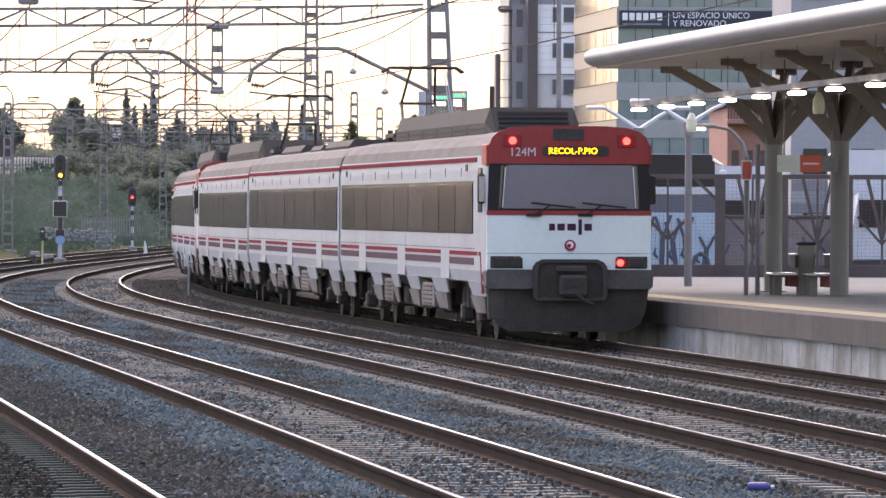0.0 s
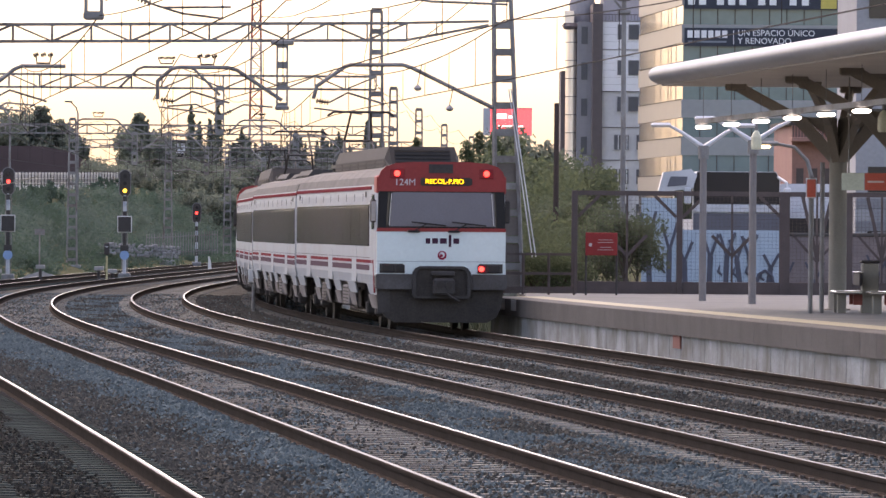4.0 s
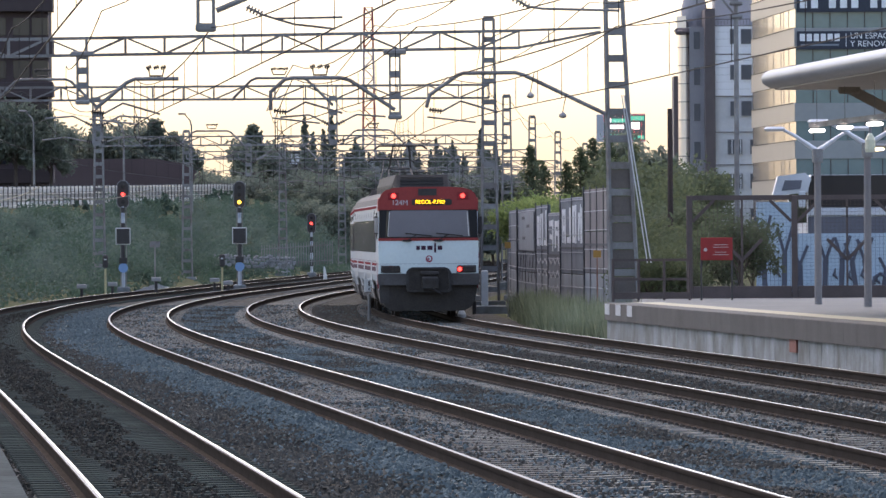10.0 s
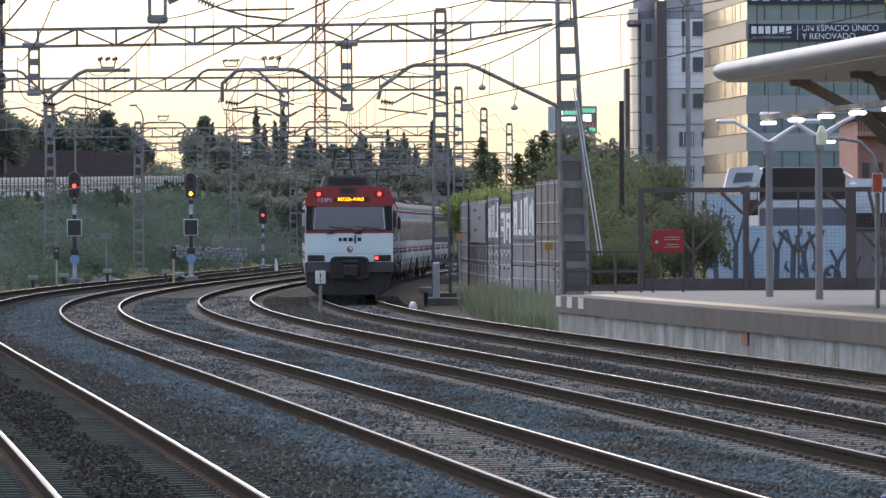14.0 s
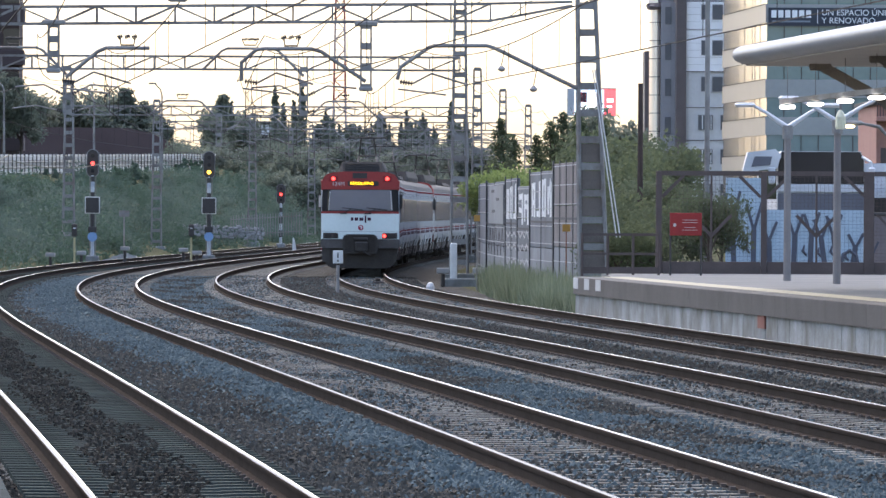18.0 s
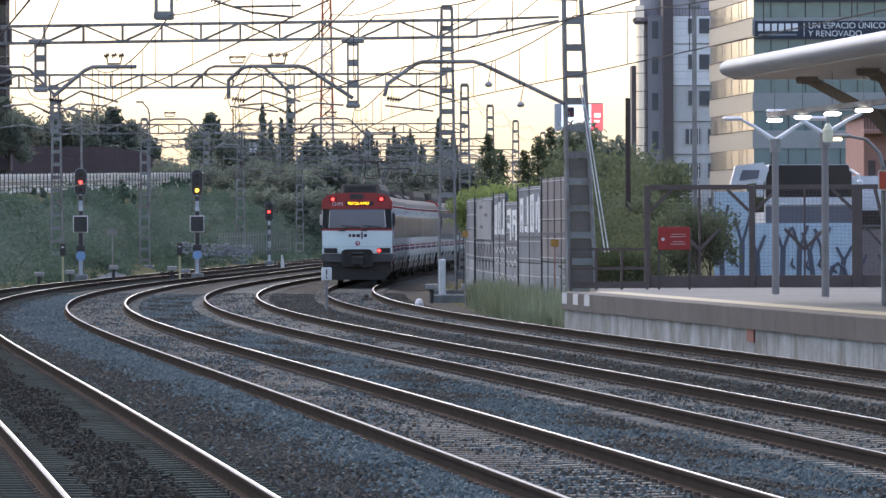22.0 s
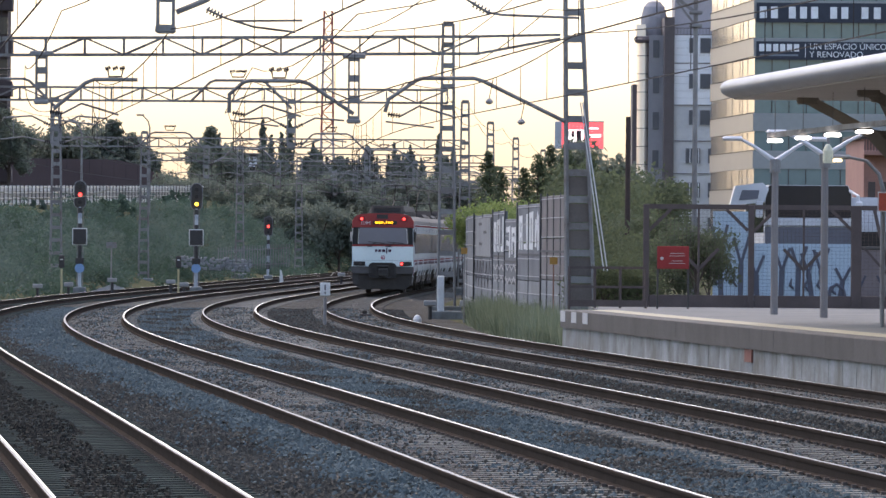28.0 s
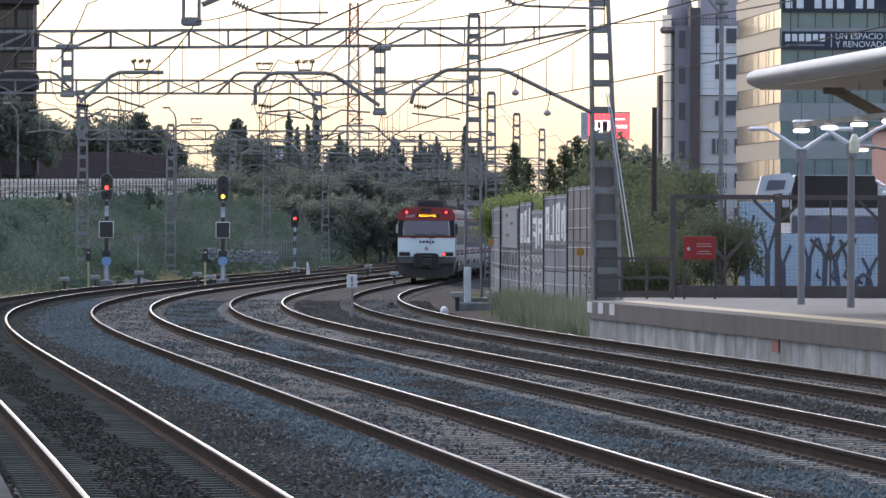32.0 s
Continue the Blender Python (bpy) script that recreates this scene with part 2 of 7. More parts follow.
class Shape:
    """Collects simple solids into one mesh."""

    def __init__(self):
        self.v, self.f, self.m = [], [], []

    def add(self, verts, faces, slot=0, place=None):
        o = len(self.v)
        if place is not None:
            verts = [place @ Vector(p) for p in verts]
        self.v += [tuple(p) for p in verts]
        self.f += [tuple(i + o for i in q) for q in faces]
        self.m += [slot] * len(faces)
        return self

    def box(self, c, s, slot=0, place=None, chamfer=0.0):
        (x, y, z), (a, b, h) = c, (s[0] / 2, s[1] / 2, s[2] / 2)
        if chamfer <= 0:
            vs = [(x + i * a, y + j * b, z + k * h) for k in (-1, 1) for i, j in ((-1, -1), (1, -1), (1, 1), (-1, 1))]
            return self.add(vs, [(3, 2, 1, 0), (4, 5, 6, 7), (0, 1, 5, 4), (1, 2, 6, 5), (2, 3, 7, 6), (3, 0, 4, 7)], slot, place)
        e = min(chamfer, a * 0.9, b * 0.9, h * 0.9)
        vs = []
        for k, ins in ((-h, e), (-h + e, 0), (h - e, 0), (h, e)):
            p, q = a - ins, b - ins
            t = e * 0.7 if ins == 0 else e * 0.5
            vs += [(x + i, y + j, z + k) for i, j in ((-p + t, -q), (p - t, -q), (p, -q + t), (p, q - t), (p - t, q), (-p + t, q), (-p, q - t), (-p, -q + t))]
        fs = [tuple(range(7, -1, -1)), tuple(range(24, 32))]
        for r in range(3):
            fs += [(r * 8 + i, r * 8 + (i + 1) % 8, r * 8 + 8 + (i + 1) % 8, r * 8 + 8 + i) for i in range(8)]
        return self.add(vs, fs, slot, place)

    def tube(self, p, q, r, n=6, slot=0, r2=None, caps=True):
        p, q = Vector(p), Vector(q)
        d = (q - p)
        if d.length < 1e-6:
            return self
        d.normalize()
        u = d.orthogonal().normalized()
        w = d.cross(u)
        r2 = r if r2 is None else r2
        vs = []
        for c, k in ((p, r), (q, r2)):
            vs += [c + (u * math.cos(6.28319 * i / n) + w * math.sin(6.28319 * i / n)) * k for i in range(n)]
        fs = [(i, (i + 1) % n, n + (i + 1) % n, n + i) for i in range(n)]
        if caps:
            fs += [tuple(range(n - 1, -1, -1)), tuple(range(n, 2 * n))]
        return self.add(vs, fs, slot)

    def path(self, pts, r, n=6, slot=0):
        """A bent pipe: rings at each point."""
        pts = [Vector(p) for p in pts]
        vs, fs = [], []
        u = None
        for i, p in enumerate(pts):
            d = (pts[min(i + 1, len(pts) - 1)] - pts[max(i - 1, 0)]).normalized()
            u = d.orthogonal().normalized() if u is None else (u - d * u.dot(d)).normalized()
            w = d.cross(u)
            rr = r[i] if isinstance(r, (list, tuple)) else r
            vs += [p + (u * math.cos(6.28319 * k / n) + w * math.sin(6.28319 * k / n)) * rr for k in range(n)]
        for i in range(len(pts) - 1):
            fs += [(i * n + k, i * n + (k + 1) % n, i * n + n + (k + 1) % n, i * n + n + k) for k in range(n)]
        fs += [tuple(range(n - 1, -1, -1)), tuple(range((len(pts) - 1) * n, len(pts) * n))]
        return self.add(vs, fs, slot)

    def bar(self, p, q, w, h, slot=0):
        """A flat or angle bar from p to q; h runs as near upright as it can."""
        p, q = Vector(p), Vector(q)
        d = (q - p).normalized()
        side = d.cross(Vector((0, 0, 1)))
        side = side.normalized() if side.length > 1e-4 else Vector((1, 0, 0))
        up = side.cross(d)
        vs = [c + side * (i * w / 2) + up * (j * h / 2) for c in (p, q) for i, j in ((-1, -1), (1, -1), (1, 1), (-1, 1))]
        return self.add(vs, [(3, 2, 1, 0), (4, 5, 6, 7), (0, 1, 5, 4), (1, 2, 6, 5), (2, 3, 7, 6), (3, 0, 4, 7)], slot)

    def prism(self, outline, y0, y1, slot=0):
        """An outline in x, z pushed along y."""
        n = len(outline)
        vs = [(x, y0, z) for x, z in outline] + [(x, y1, z) for x, z in outline]
        return self.add(vs, [tuple(range(n)), tuple(range(2 * n - 1, n - 1, -1))] + [(i, n + i, n + (i + 1) % n, (i + 1) % n) for i in range(n)], slot)

    def disc(self, c, r, depth, axis="y", n=16, slot=0):
        c = Vector(c)
        d = Vector((1, 0, 0)) if axis == "x" else Vector((0, 1, 0)) if axis == "y" else Vector((0, 0, 1))
        return self.tube(c - d * depth / 2, c + d * depth / 2, r, n, slot)

    def mesh(self, name, *mats, smooth=False):
        me = bpy.data.meshes.new(name)
        me.from_pydata(self.v, [], self.f)
        for m in mats:
            me.materials.append(m)
        me.polygons.foreach_set("material_index", self.m)
        if smooth:
            me.polygons.foreach_set("use_smooth", [True] * len(self.f))
        me.update()
        return me

    def part(self, name, mats, parent, label="", smooth=False):
        mats = mats if isinstance(mats, (list, tuple)) else [mats]
        ob = new(name, self.mesh(name, *mats, smooth=smooth))
        ob.parent = parent
        return tagged(ob, label)


def thing(name, label, category, at=None, group="", kind=""):
    ob = new(name)
    ob.empty_display_size = 0.2
    if at is not None:
        ob.matrix_world = at
    return tagged(ob, label, category, group, kind)


def word(text, size, material, parent, at, label="", name="lettering", align="CENTER"):
    cu = bpy.data.curves.new(name, "FONT")
    cu.body, cu.size, cu.align_x, cu.align_y, cu.extrude = text, size, align, "CENTER", 0.004
    cu.materials.append(material)
    ob = new(name, cu)
    ob.parent = parent
    ob.matrix_local = at
    return tagged(ob, label)


# ---- the line of the tracks ----
KNOTS = np.array([0, 60, 100, 140, 180, 220, 260, 310, 370, 450, 520.0])
BEND = np.array([-0.07, -0.16, -0.03, 0.374, 0.848, 0.873, 0.745, 0.292, 0.06, 0.09, 0.13]) * 1e-3
LY = np.arange(-200, 1500, 1.0)
LD = np.cumsum(np.interp(LY, KNOTS, BEND) * ((LY > 0) & (LY < 800)))
LD = LD - LD[200] - 0.08294
LX = np.cumsum(LD)
LX = LX - LX[200] + 10.993
TRACKS = (-8.354, -4.249, 0.0, 4.1425)
GAUGE = 1.735


def drop(y):
    """The line falls away a little beyond the platforms."""
    u = min(1, max(0, (y - 80) / 280))
    return -0.27 * u * u * (3 - 2 * u)


def line(y, off):
    """A point at depth y beside the line, off metres to the right of the third track, and the heading there."""
    d = float(np.interp(y, LY, LD))
    c = 1 / math.sqrt(1 + d * d)
    return Vector((float(np.interp(y, LY, LX)) + off * c, y - off * d * c, drop(y))), math.atan(d)


def beside(y, off, z=0.0):
    """A pose on the ground beside the line, its y along the line."""
    p, a = line(y, off)
    return Matrix.Translation(p + Vector((0, 0, z))) @ Matrix.Rotation(-a, 4, "Z")


def sweep(ys, offs_z, closed, slots=None):
    """A profile of (off, z) along the line."""
    s = Shape()
    n = len(offs_z)
    vs = []
    for y in ys:
        for o, z in offs_z:
            p, _ = line(y, o)
            vs.append((p.x, p.y, p.z + z))
    fs, ms = [], []
    for i in range(len(ys) - 1):
        for k in range(n if closed else n - 1):
            fs.append((i * n + k, i * n + (k + 1) % n, i * n + n + (k + 1) % n, i * n + n + k))
            ms.append(slots[k] if slots else 0)
    if closed:
        fs += [tuple(range(n - 1, -1, -1)), tuple(range((len(ys) - 1) * n, len(ys) * n))]
        ms += [0, 0]
    s.v, s.f, s.m = vs, fs, ms
    return s


NEAR_YS = [*np.arange(-30, 40, 8.0), *np.arange(40, 360, 2.0), *np.arange(360, 660, 5.0)]

# ---- ground: one sheet out to the horizon ----


def ground_z(y, off):
    z = drop(y) - 0.3
    if -10.2 < off < 5.7:
        z += 0.1 if min(abs(off - t) for t in TRACKS) < 1.35 else 0.065
    if off < -12.5 and y > 60:
        rise = min(1, max(0, (-12.5 - off) / 13))
        z += (4.6 + 1.9 * min(1, max(0, (y - 400) / 220))) * rise * rise * (3 - 2 * rise) * min(1, max(0, (y - 150) / 120))
    if off > 10:
        z += 0.45 * min(1, (off - 10) / 4)
    return z


offs = [-2500, -600, -150, -70, -45, -34, *np.arange(-28, -12, 1.0), *np.arange(-12, 6.1, 0.36), *np.arange(6.6, 12.1, 0.9), 14, 18, 26, 45, 80, 150, 600, 2500]
ys = [-400, -100, *np.arange(-30, 660, 6.0), 700, 760, 840, 960, 1200, 2000, 4500]
vs, fs, slots = [], [], []
for y in ys:
    for o in offs:
        lx = float(np.interp(y, LY, LX))
        far = abs(o) > 60 or y > 700
        bump = 0 if far else noise.noise(Vector((o * 0.5, y * 0.35, 2.0))) * (0.015 if -11 < o < 8 else 0.12)
        vs.append((lx + o, y, ground_z(y, o) + bump))
nO = len(offs)
for i in range(len(ys) - 1):
    for k in range(nO - 1):
        fs.append((i * nO + k, i * nO + k + 1, i * nO + nO + k + 1, i * nO + nO + k))
        slots.append(0 if -11.5 < offs[k] < 7.5 else 1)
g = Shape()
g.v, g.f, g.m = vs, fs, slots
ground = new("ground", g.mesh("ground", BALLAST, EARTH, smooth=True))
tagged(ground, "grey-brown railway ballast and weedy earth beside the tracks", "ground", kind="structure")

# ---- tracks ----
HEAD = ((-0.036, -0.02), (-0.034, -0.006), (-0.027, -0.001), (0.006, -0.0005), (0.027, -0.001), (0.034, -0.006), (0.036, -0.02), (0.03, -0.045), (0.01, -0.055), (0.01, -0.135), (0.07, -0.155), (0.07, -0.168), (-0.07, -0.168), (-0.07, -0.155), (-0.01, -0.135), (-0.01, -0.055), (-0.03, -0.045))
SL = Shape()
SL.add([(-1.3, -0.13, -0.4), (1.3, -0.13, -0.4), (1.3, 0.13, -0.4), (-1.3, 0.13, -0.4),
        (-1.28, -0.1, -0.17), (-0.5, -0.1, -0.175), (-0.4, -0.1, -0.182), (0.4, -0.1, -0.182), (0.5, -0.1, -0.175), (1.28, -0.1, -0.17),
        (-1.28, 0.1, -0.17), (-0.5, 0.1, -0.175), (-0.4, 0.1, -0.182), (0.4, 0.1, -0.182), (0.5, 0.1, -0.175), (1.28, 0.1, -0.17)],
       [(4, 5, 11, 10), (5, 6, 12, 11), (6, 7, 13, 12), (7, 8, 14, 13), (8, 9, 15, 14), (0, 1, 9, 8, 7, 6, 5, 4), (2, 3, 10, 11, 12, 13, 14, 15), (1, 2, 15, 9), (3, 0, 4, 10)])
for sx in (-1, 1):
    for dx in (-0.1, 0.1):
        SL.box((sx * GAUGE / 2 + dx, 0, -0.153), (0.05, 0.08, 0.034), 1)
SLEEPER_MESH = SL.mesh("sleeper", SLEEPER, CLIP)
DARK_SLEEPER_MESH = SL.mesh("sleeper", SLEEPER_DARK, CLIP)


def build_track(off, words):
    tr = thing("railway_track", words, "railway track", beside(60, off), "tracks through the station", "structure")
    inv = tr.matrix_world.inverted()
    for side in (-1, 1):
        # highlight drawn as a bright strip of the head; most left rails all dull
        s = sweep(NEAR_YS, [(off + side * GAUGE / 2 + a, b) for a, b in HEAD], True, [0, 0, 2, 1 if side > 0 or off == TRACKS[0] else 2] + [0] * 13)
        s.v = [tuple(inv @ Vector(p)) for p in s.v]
        s.part("rail", [RAIL_RUST, RAIL_TOP, RAIL_DULL], tr, "rusty rail, its steel head coloured bright where it shines")
    far = Shape()
    y, k = -12.0, 0
    while y < 420:
        m = inv @ beside(y, off)
        if 42 < y < 150:
            ob = new("sleeper", DARK_SLEEPER_MESH if off == TRACKS[0] else SLEEPER_MESH)
            ob.parent, ob.matrix_local = tr, m @ Matrix.Rotation(random.uniform(-0.012, 0.012), 4, "Z")
        else:
            far.add([v.co for v in SLEEPER_MESH.vertices], [tuple(p.vertices) for p in list(SLEEPER_MESH.polygons)[:9]], 0, m)
        y += 0.6
        k += 1
    tagged(far.part("distant_sleepers", SLEEPER_DARK if off == TRACKS[0] else SLEEPER, tr), kind="stuff")
    return tr


for k, off in enumerate(TRACKS):
    build_track(off, "broad-gauge track with rusty rails on concrete sleepers in ballast")


def ballast_field():
    """Loose stones between and beside the rails, where they can be told apart."""
    rng = np.random.default_rng(5)
    n = 275000
    yy = np.concatenate([46 + (rng.random(225000) ** 1.4) * 100, rng.uniform(140, 250, n - 225000)])
    oo = rng.uniform(-10.0, 6.2, n)
    base = np.array([(-1, -1, -1), (1, -1, -1), (1, 1, -1), (-1, 1, -1), (-0.5, 0.1, 1), (0.55, -0.1, 1)], float)
    quads, tris = [(0, 1, 5, 4), (2, 3, 4, 5)], [(1, 2, 5), (3, 0, 4)]
    lx, ld = np.interp(yy, LY, LX), np.interp(yy, LY, LD)
    c = 1 / np.sqrt(1 + ld ** 2)
    near = np.min(np.abs(oo[:, None] - np.array([t + s * GAUGE / 2 for t in TRACKS for s in (-1, 1)])[None]), axis=1)
    mid = np.min(np.abs(oo[:, None] - np.array(TRACKS)[None]), axis=1)
    keep = (near > 0.11) & ~((mid < 1.25) & (rng.random(n) < 0.35)) & ~((oo < -7.0) & (mid > 0.45) & (mid < 1.3) & (rng.random(n) < 0.6))
    over = np.abs((yy + 12.3) % 0.6 - 0.3) < 0.105
    bank = (oo > -6.4) & (oo < -5.22)
    keep &= ~((mid < 1.27) & over & (rng.random(n) < 0.96) & (oo > -7.0) & ~bank)
    keep |= bank & (near > 0.11)
    yy, oo, lx, ld, c, mid, bank = yy[keep], oo[keep], lx[keep], ld[keep], c[keep], mid[keep], bank[keep]
    n = len(yy)
    dz = np.array([drop(v) for v in yy])
    size = rng.uniform(0.013, 0.027, n) * (1 + 0.7 * np.clip((yy - 80) / 150, 0, 1))
    zz = dz - np.where(mid < 1.32, 0.205, np.where(mid < 1.7, 0.22, 0.235)) + rng.uniform(-0.02, 0.012, n)
    patch = np.sin(yy * 0.55 + oo * 1.7) + np.sin(yy * 0.23 - oo * 2.9 + 1.0) + np.sin(yy * 1.3 + oo * 4.1 + 2.0) * 0.6
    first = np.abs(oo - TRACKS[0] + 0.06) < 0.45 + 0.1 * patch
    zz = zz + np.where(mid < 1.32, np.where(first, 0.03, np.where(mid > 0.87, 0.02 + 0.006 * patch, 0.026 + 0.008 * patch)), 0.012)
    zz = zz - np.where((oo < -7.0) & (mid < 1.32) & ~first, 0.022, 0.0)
    zz = zz + np.where(bank, 0.05 * np.clip((oo + 6.4) / 0.8, 0, 1), 0.0)
    ctr = np.stack([lx + oo * c, yy - oo * ld * c, zz], 1)
    ang = rng.uniform(0, 6.283, n)
    tilt = rng.uniform(-0.6, 0.6, n)
    jit = 1 + rng.uniform(-0.35, 0.35, (n, 6, 3))
    v = base[None] * jit * size[:, None, None] * np.array([1.0, 1.0, 0.7])
    ca, sa, ct, st = np.cos(ang)[:, None], np.sin(ang)[:, None], np.cos(tilt)[:, None], np.sin(tilt)[:, None]
    x, y, z = v[..., 0], v[..., 1] * ct - v[..., 2] * st, v[..., 1] * st + v[..., 2] * ct
    v = np.stack([x * ca - y * sa, x * sa + y * ca, z], -1) + ctr[:, None]
    f = (np.array(quads)[None] + (np.arange(n) * 6)[:, None, None]).reshape(-1, 4).tolist() + (np.array(tris)[None] + (np.arange(n) * 6)[:, None, None]).reshape(-1, 3).tolist()
    wob = 0.08 * np.sin(yy * 0.7) + 0.05 * np.sin(yy * 1.9) + rng.normal(0, 0.13, n)
    grey = (oo > -6.0 + wob * 1.3 - np.clip((yy - 105) * 0.012, -0.1, 0.8)) & (oo < -5.1) | (oo > -3.2) & (oo < -1.05) & (patch > -0.9 + 1.4 * rng.random(n)) | (mid < 1.3) & (oo > -5.0) & (rng.random(n) < 0.4) | (rng.random(n) < 0.08)
    me = bpy.data.meshes.new("ballast_stones")
    me.from_pydata(v.reshape(-1, 3).tolist(), [], f)
    me.materials.append(STONES)
    me.materials.append(STONES_BROWN)
    me.materials.append(STONES_DARK)
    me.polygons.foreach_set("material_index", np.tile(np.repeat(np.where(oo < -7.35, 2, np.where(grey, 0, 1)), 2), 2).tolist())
    tagged(new("ballast_stones", me), "loose angular grey and brown ballast stones along the tracks", "ballast", kind="stuff")


# ---- platforms ----
PLAT = 0.72
EDGE = TRACKS[3] + 1.74


def far_platform():
    pl = thing("platform", "raised concrete platform with pale paving and a yellowish edge strip", "platform", beside(120, EDGE), kind="structure")
    inv = pl.matrix_world.inverted()

    def put(s, name, m, label=""):
        s.v = [tuple(inv @ Vector(p)) for p in s.v]
        return s.part(name, m, pl, label)
    ys = [*np.arange(-30, 152, 4.0), 152]
    put(sweep(ys, [(EDGE + 0.12, -0.3), (EDGE + 0.12, PLAT - 0.22), (EDGE + 26, PLAT - 0.22), (EDGE + 26, -0.3)], True), "wall_core", mat("dark_concrete", (0.1, 0.097, 0.092), 0.9))
    put(sweep(ys, [(EDGE + 1.3, PLAT - 0.22), (EDGE + 1.3, PLAT), (EDGE + 26, PLAT), (EDGE + 26, PLAT - 0.22)], True), "paving", PAVING, "pale grey paved platform surface")
    put(sweep(ys, [(EDGE + 0.62, PLAT - 0.2), (EDGE + 0.62, PLAT + 0.002), (EDGE + 1.3, PLAT + 0.002), (EDGE + 1.3, PLAT - 0.2)], True), "edge_strip", YELLOW_EDGE, "yellowish ribbed edge strip")
    # end block, paving behind the end up to the fence
    s = Shape()
    a, _ = line(152, EDGE + 1.0)
    s.box((a.x + 6.2, a.y + 5.5, PLAT / 2 - 0.3 + drop(152)), (12.5, 11.5, PLAT + 0.56))
    put(s, "platform_end", PAVING)
    y, k = 60.0, 0
    W = 1.5
    while y < 151.9:
        e = min(y + W - 0.045, 152)
        sw = sweep([y, min(e + 0.033, 152)], [(EDGE, PLAT - 0.4), (EDGE, PLAT - 0.015), (EDGE + 0.02, PLAT), (EDGE + 0.6, PLAT), (EDGE + 0.6, PLAT - 0.21), (EDGE + 0.04, PLAT - 0.21), (EDGE + 0.04, PLAT - 0.4)], True)
        put(sw, "coping_slab", COPING)
        wl = sweep([y, e], [(EDGE + 0.05, -0.3), (EDGE + 0.06, PLAT - 0.22), (EDGE + 0.115, PLAT - 0.22), (EDGE + 0.115, -0.3)], True)
        put(wl, "wall_panel", CONCRETE)
        y += W
    for y0 in (150.9, 148.5, 146.1):
        s = sweep([y0, y0 + 1.05], [(EDGE - 0.006, PLAT - 0.27), (EDGE - 0.006, PLAT - 0.02), (EDGE + 0.001, PLAT - 0.02), (EDGE + 0.001, PLAT - 0.27)], True)
        put(s, "white_marking", mat("white_marking", (0.34, 0.35, 0.36), 0.8), "faded white end marking")
    for y0 in (119.9, 91.0):
        s = sweep([y0, y0 + 0.9], [(EDGE + 0.02, 0.08), (EDGE + 0.02, 0.42), (EDGE + 0.055, 0.42), (EDGE + 0.055, 0.08)], True)
        put(s, "hatch", mat("hatch_rust", (0.17, 0.07, 0.055), 0.8, var=0.25), "rust-red metal hatch in the platform wall")
    return pl


far_platform()
NEAR_EDGE = TRACKS[0] - 1.875
s = sweep([*np.arange(-30, 56, 4.0)], [(NEAR_EDGE - 0.03, -0.3), (NEAR_EDGE - 0.03, 0.66), (TRACKS[0] - 12, 0.66), (TRACKS[0] - 12, -0.3)], True)
near_edge = new("platform_edge", s.mesh("platform_edge", mat("old_concrete", (0.05, 0.052, 0.05), 0.9, spec=0.05)))
tagged(near_edge, "greenish grey concrete platform edge under the viewer", "platform", kind="structure")
old_slab = mat("edge_slab", (0.062, 0.07, 0.068), 0.92, var=0.25, scale=1.2, fine=18, bump=0.2, rand=0.12, spec=0.0)
for k in range(24):
    for a, b in ((0.0, 0.17), (0.2, 0.9)):
        y0 = 28 + k * 1.0
        sweep([y0, y0 + 0.985], [(NEAR_EDGE - a, 0.655), (NEAR_EDGE - a, 0.7), (NEAR_EDGE - b, 0.7), (NEAR_EDGE - b, 0.655)], True).part("edge_slab", old_slab, near_edge)
# ---- the train ----
HALF = ((1.33, 1.02), (1.43, 1.05), (1.47, 1.25), (1.47, 3.02), (1.445, 3.27))
ROOF = ((1.445, 3.27), (1.38, 3.45), (1.2, 3.61), (0.8, 3.71), (0.0, 3.75))
LEN = 25.3


def loft(sections, name, m, parent, label=""):
    """Rings of equal length joined, with flat ends."""
    s = Shape()
    n = len(sections[0])
    vs = [p for ring in sections for p in ring]
    fs = []
    for i in range(len(sections) - 1):
        fs += [(i * n + k, i * n + n + k, i * n + n + (k + 1) % n, i * n + (k + 1) % n) for k in range(n)]
    fs += [tuple(range(n)), tuple(range(len(sections) * n - 1, (len(sections) - 1) * n - 1, -1))]
    s.add(vs, fs)
    return s.part(name, m, parent, label)


def hull_ring(y, w, dz, profile, top):
    right = [(x * w, y, z + (dz if z > 3 else 0)) for x, z in profile]
    left = [(-x, yy, z) for x, yy, z in reversed(right)]
    if top:
        left = left[1:]
    return right + left


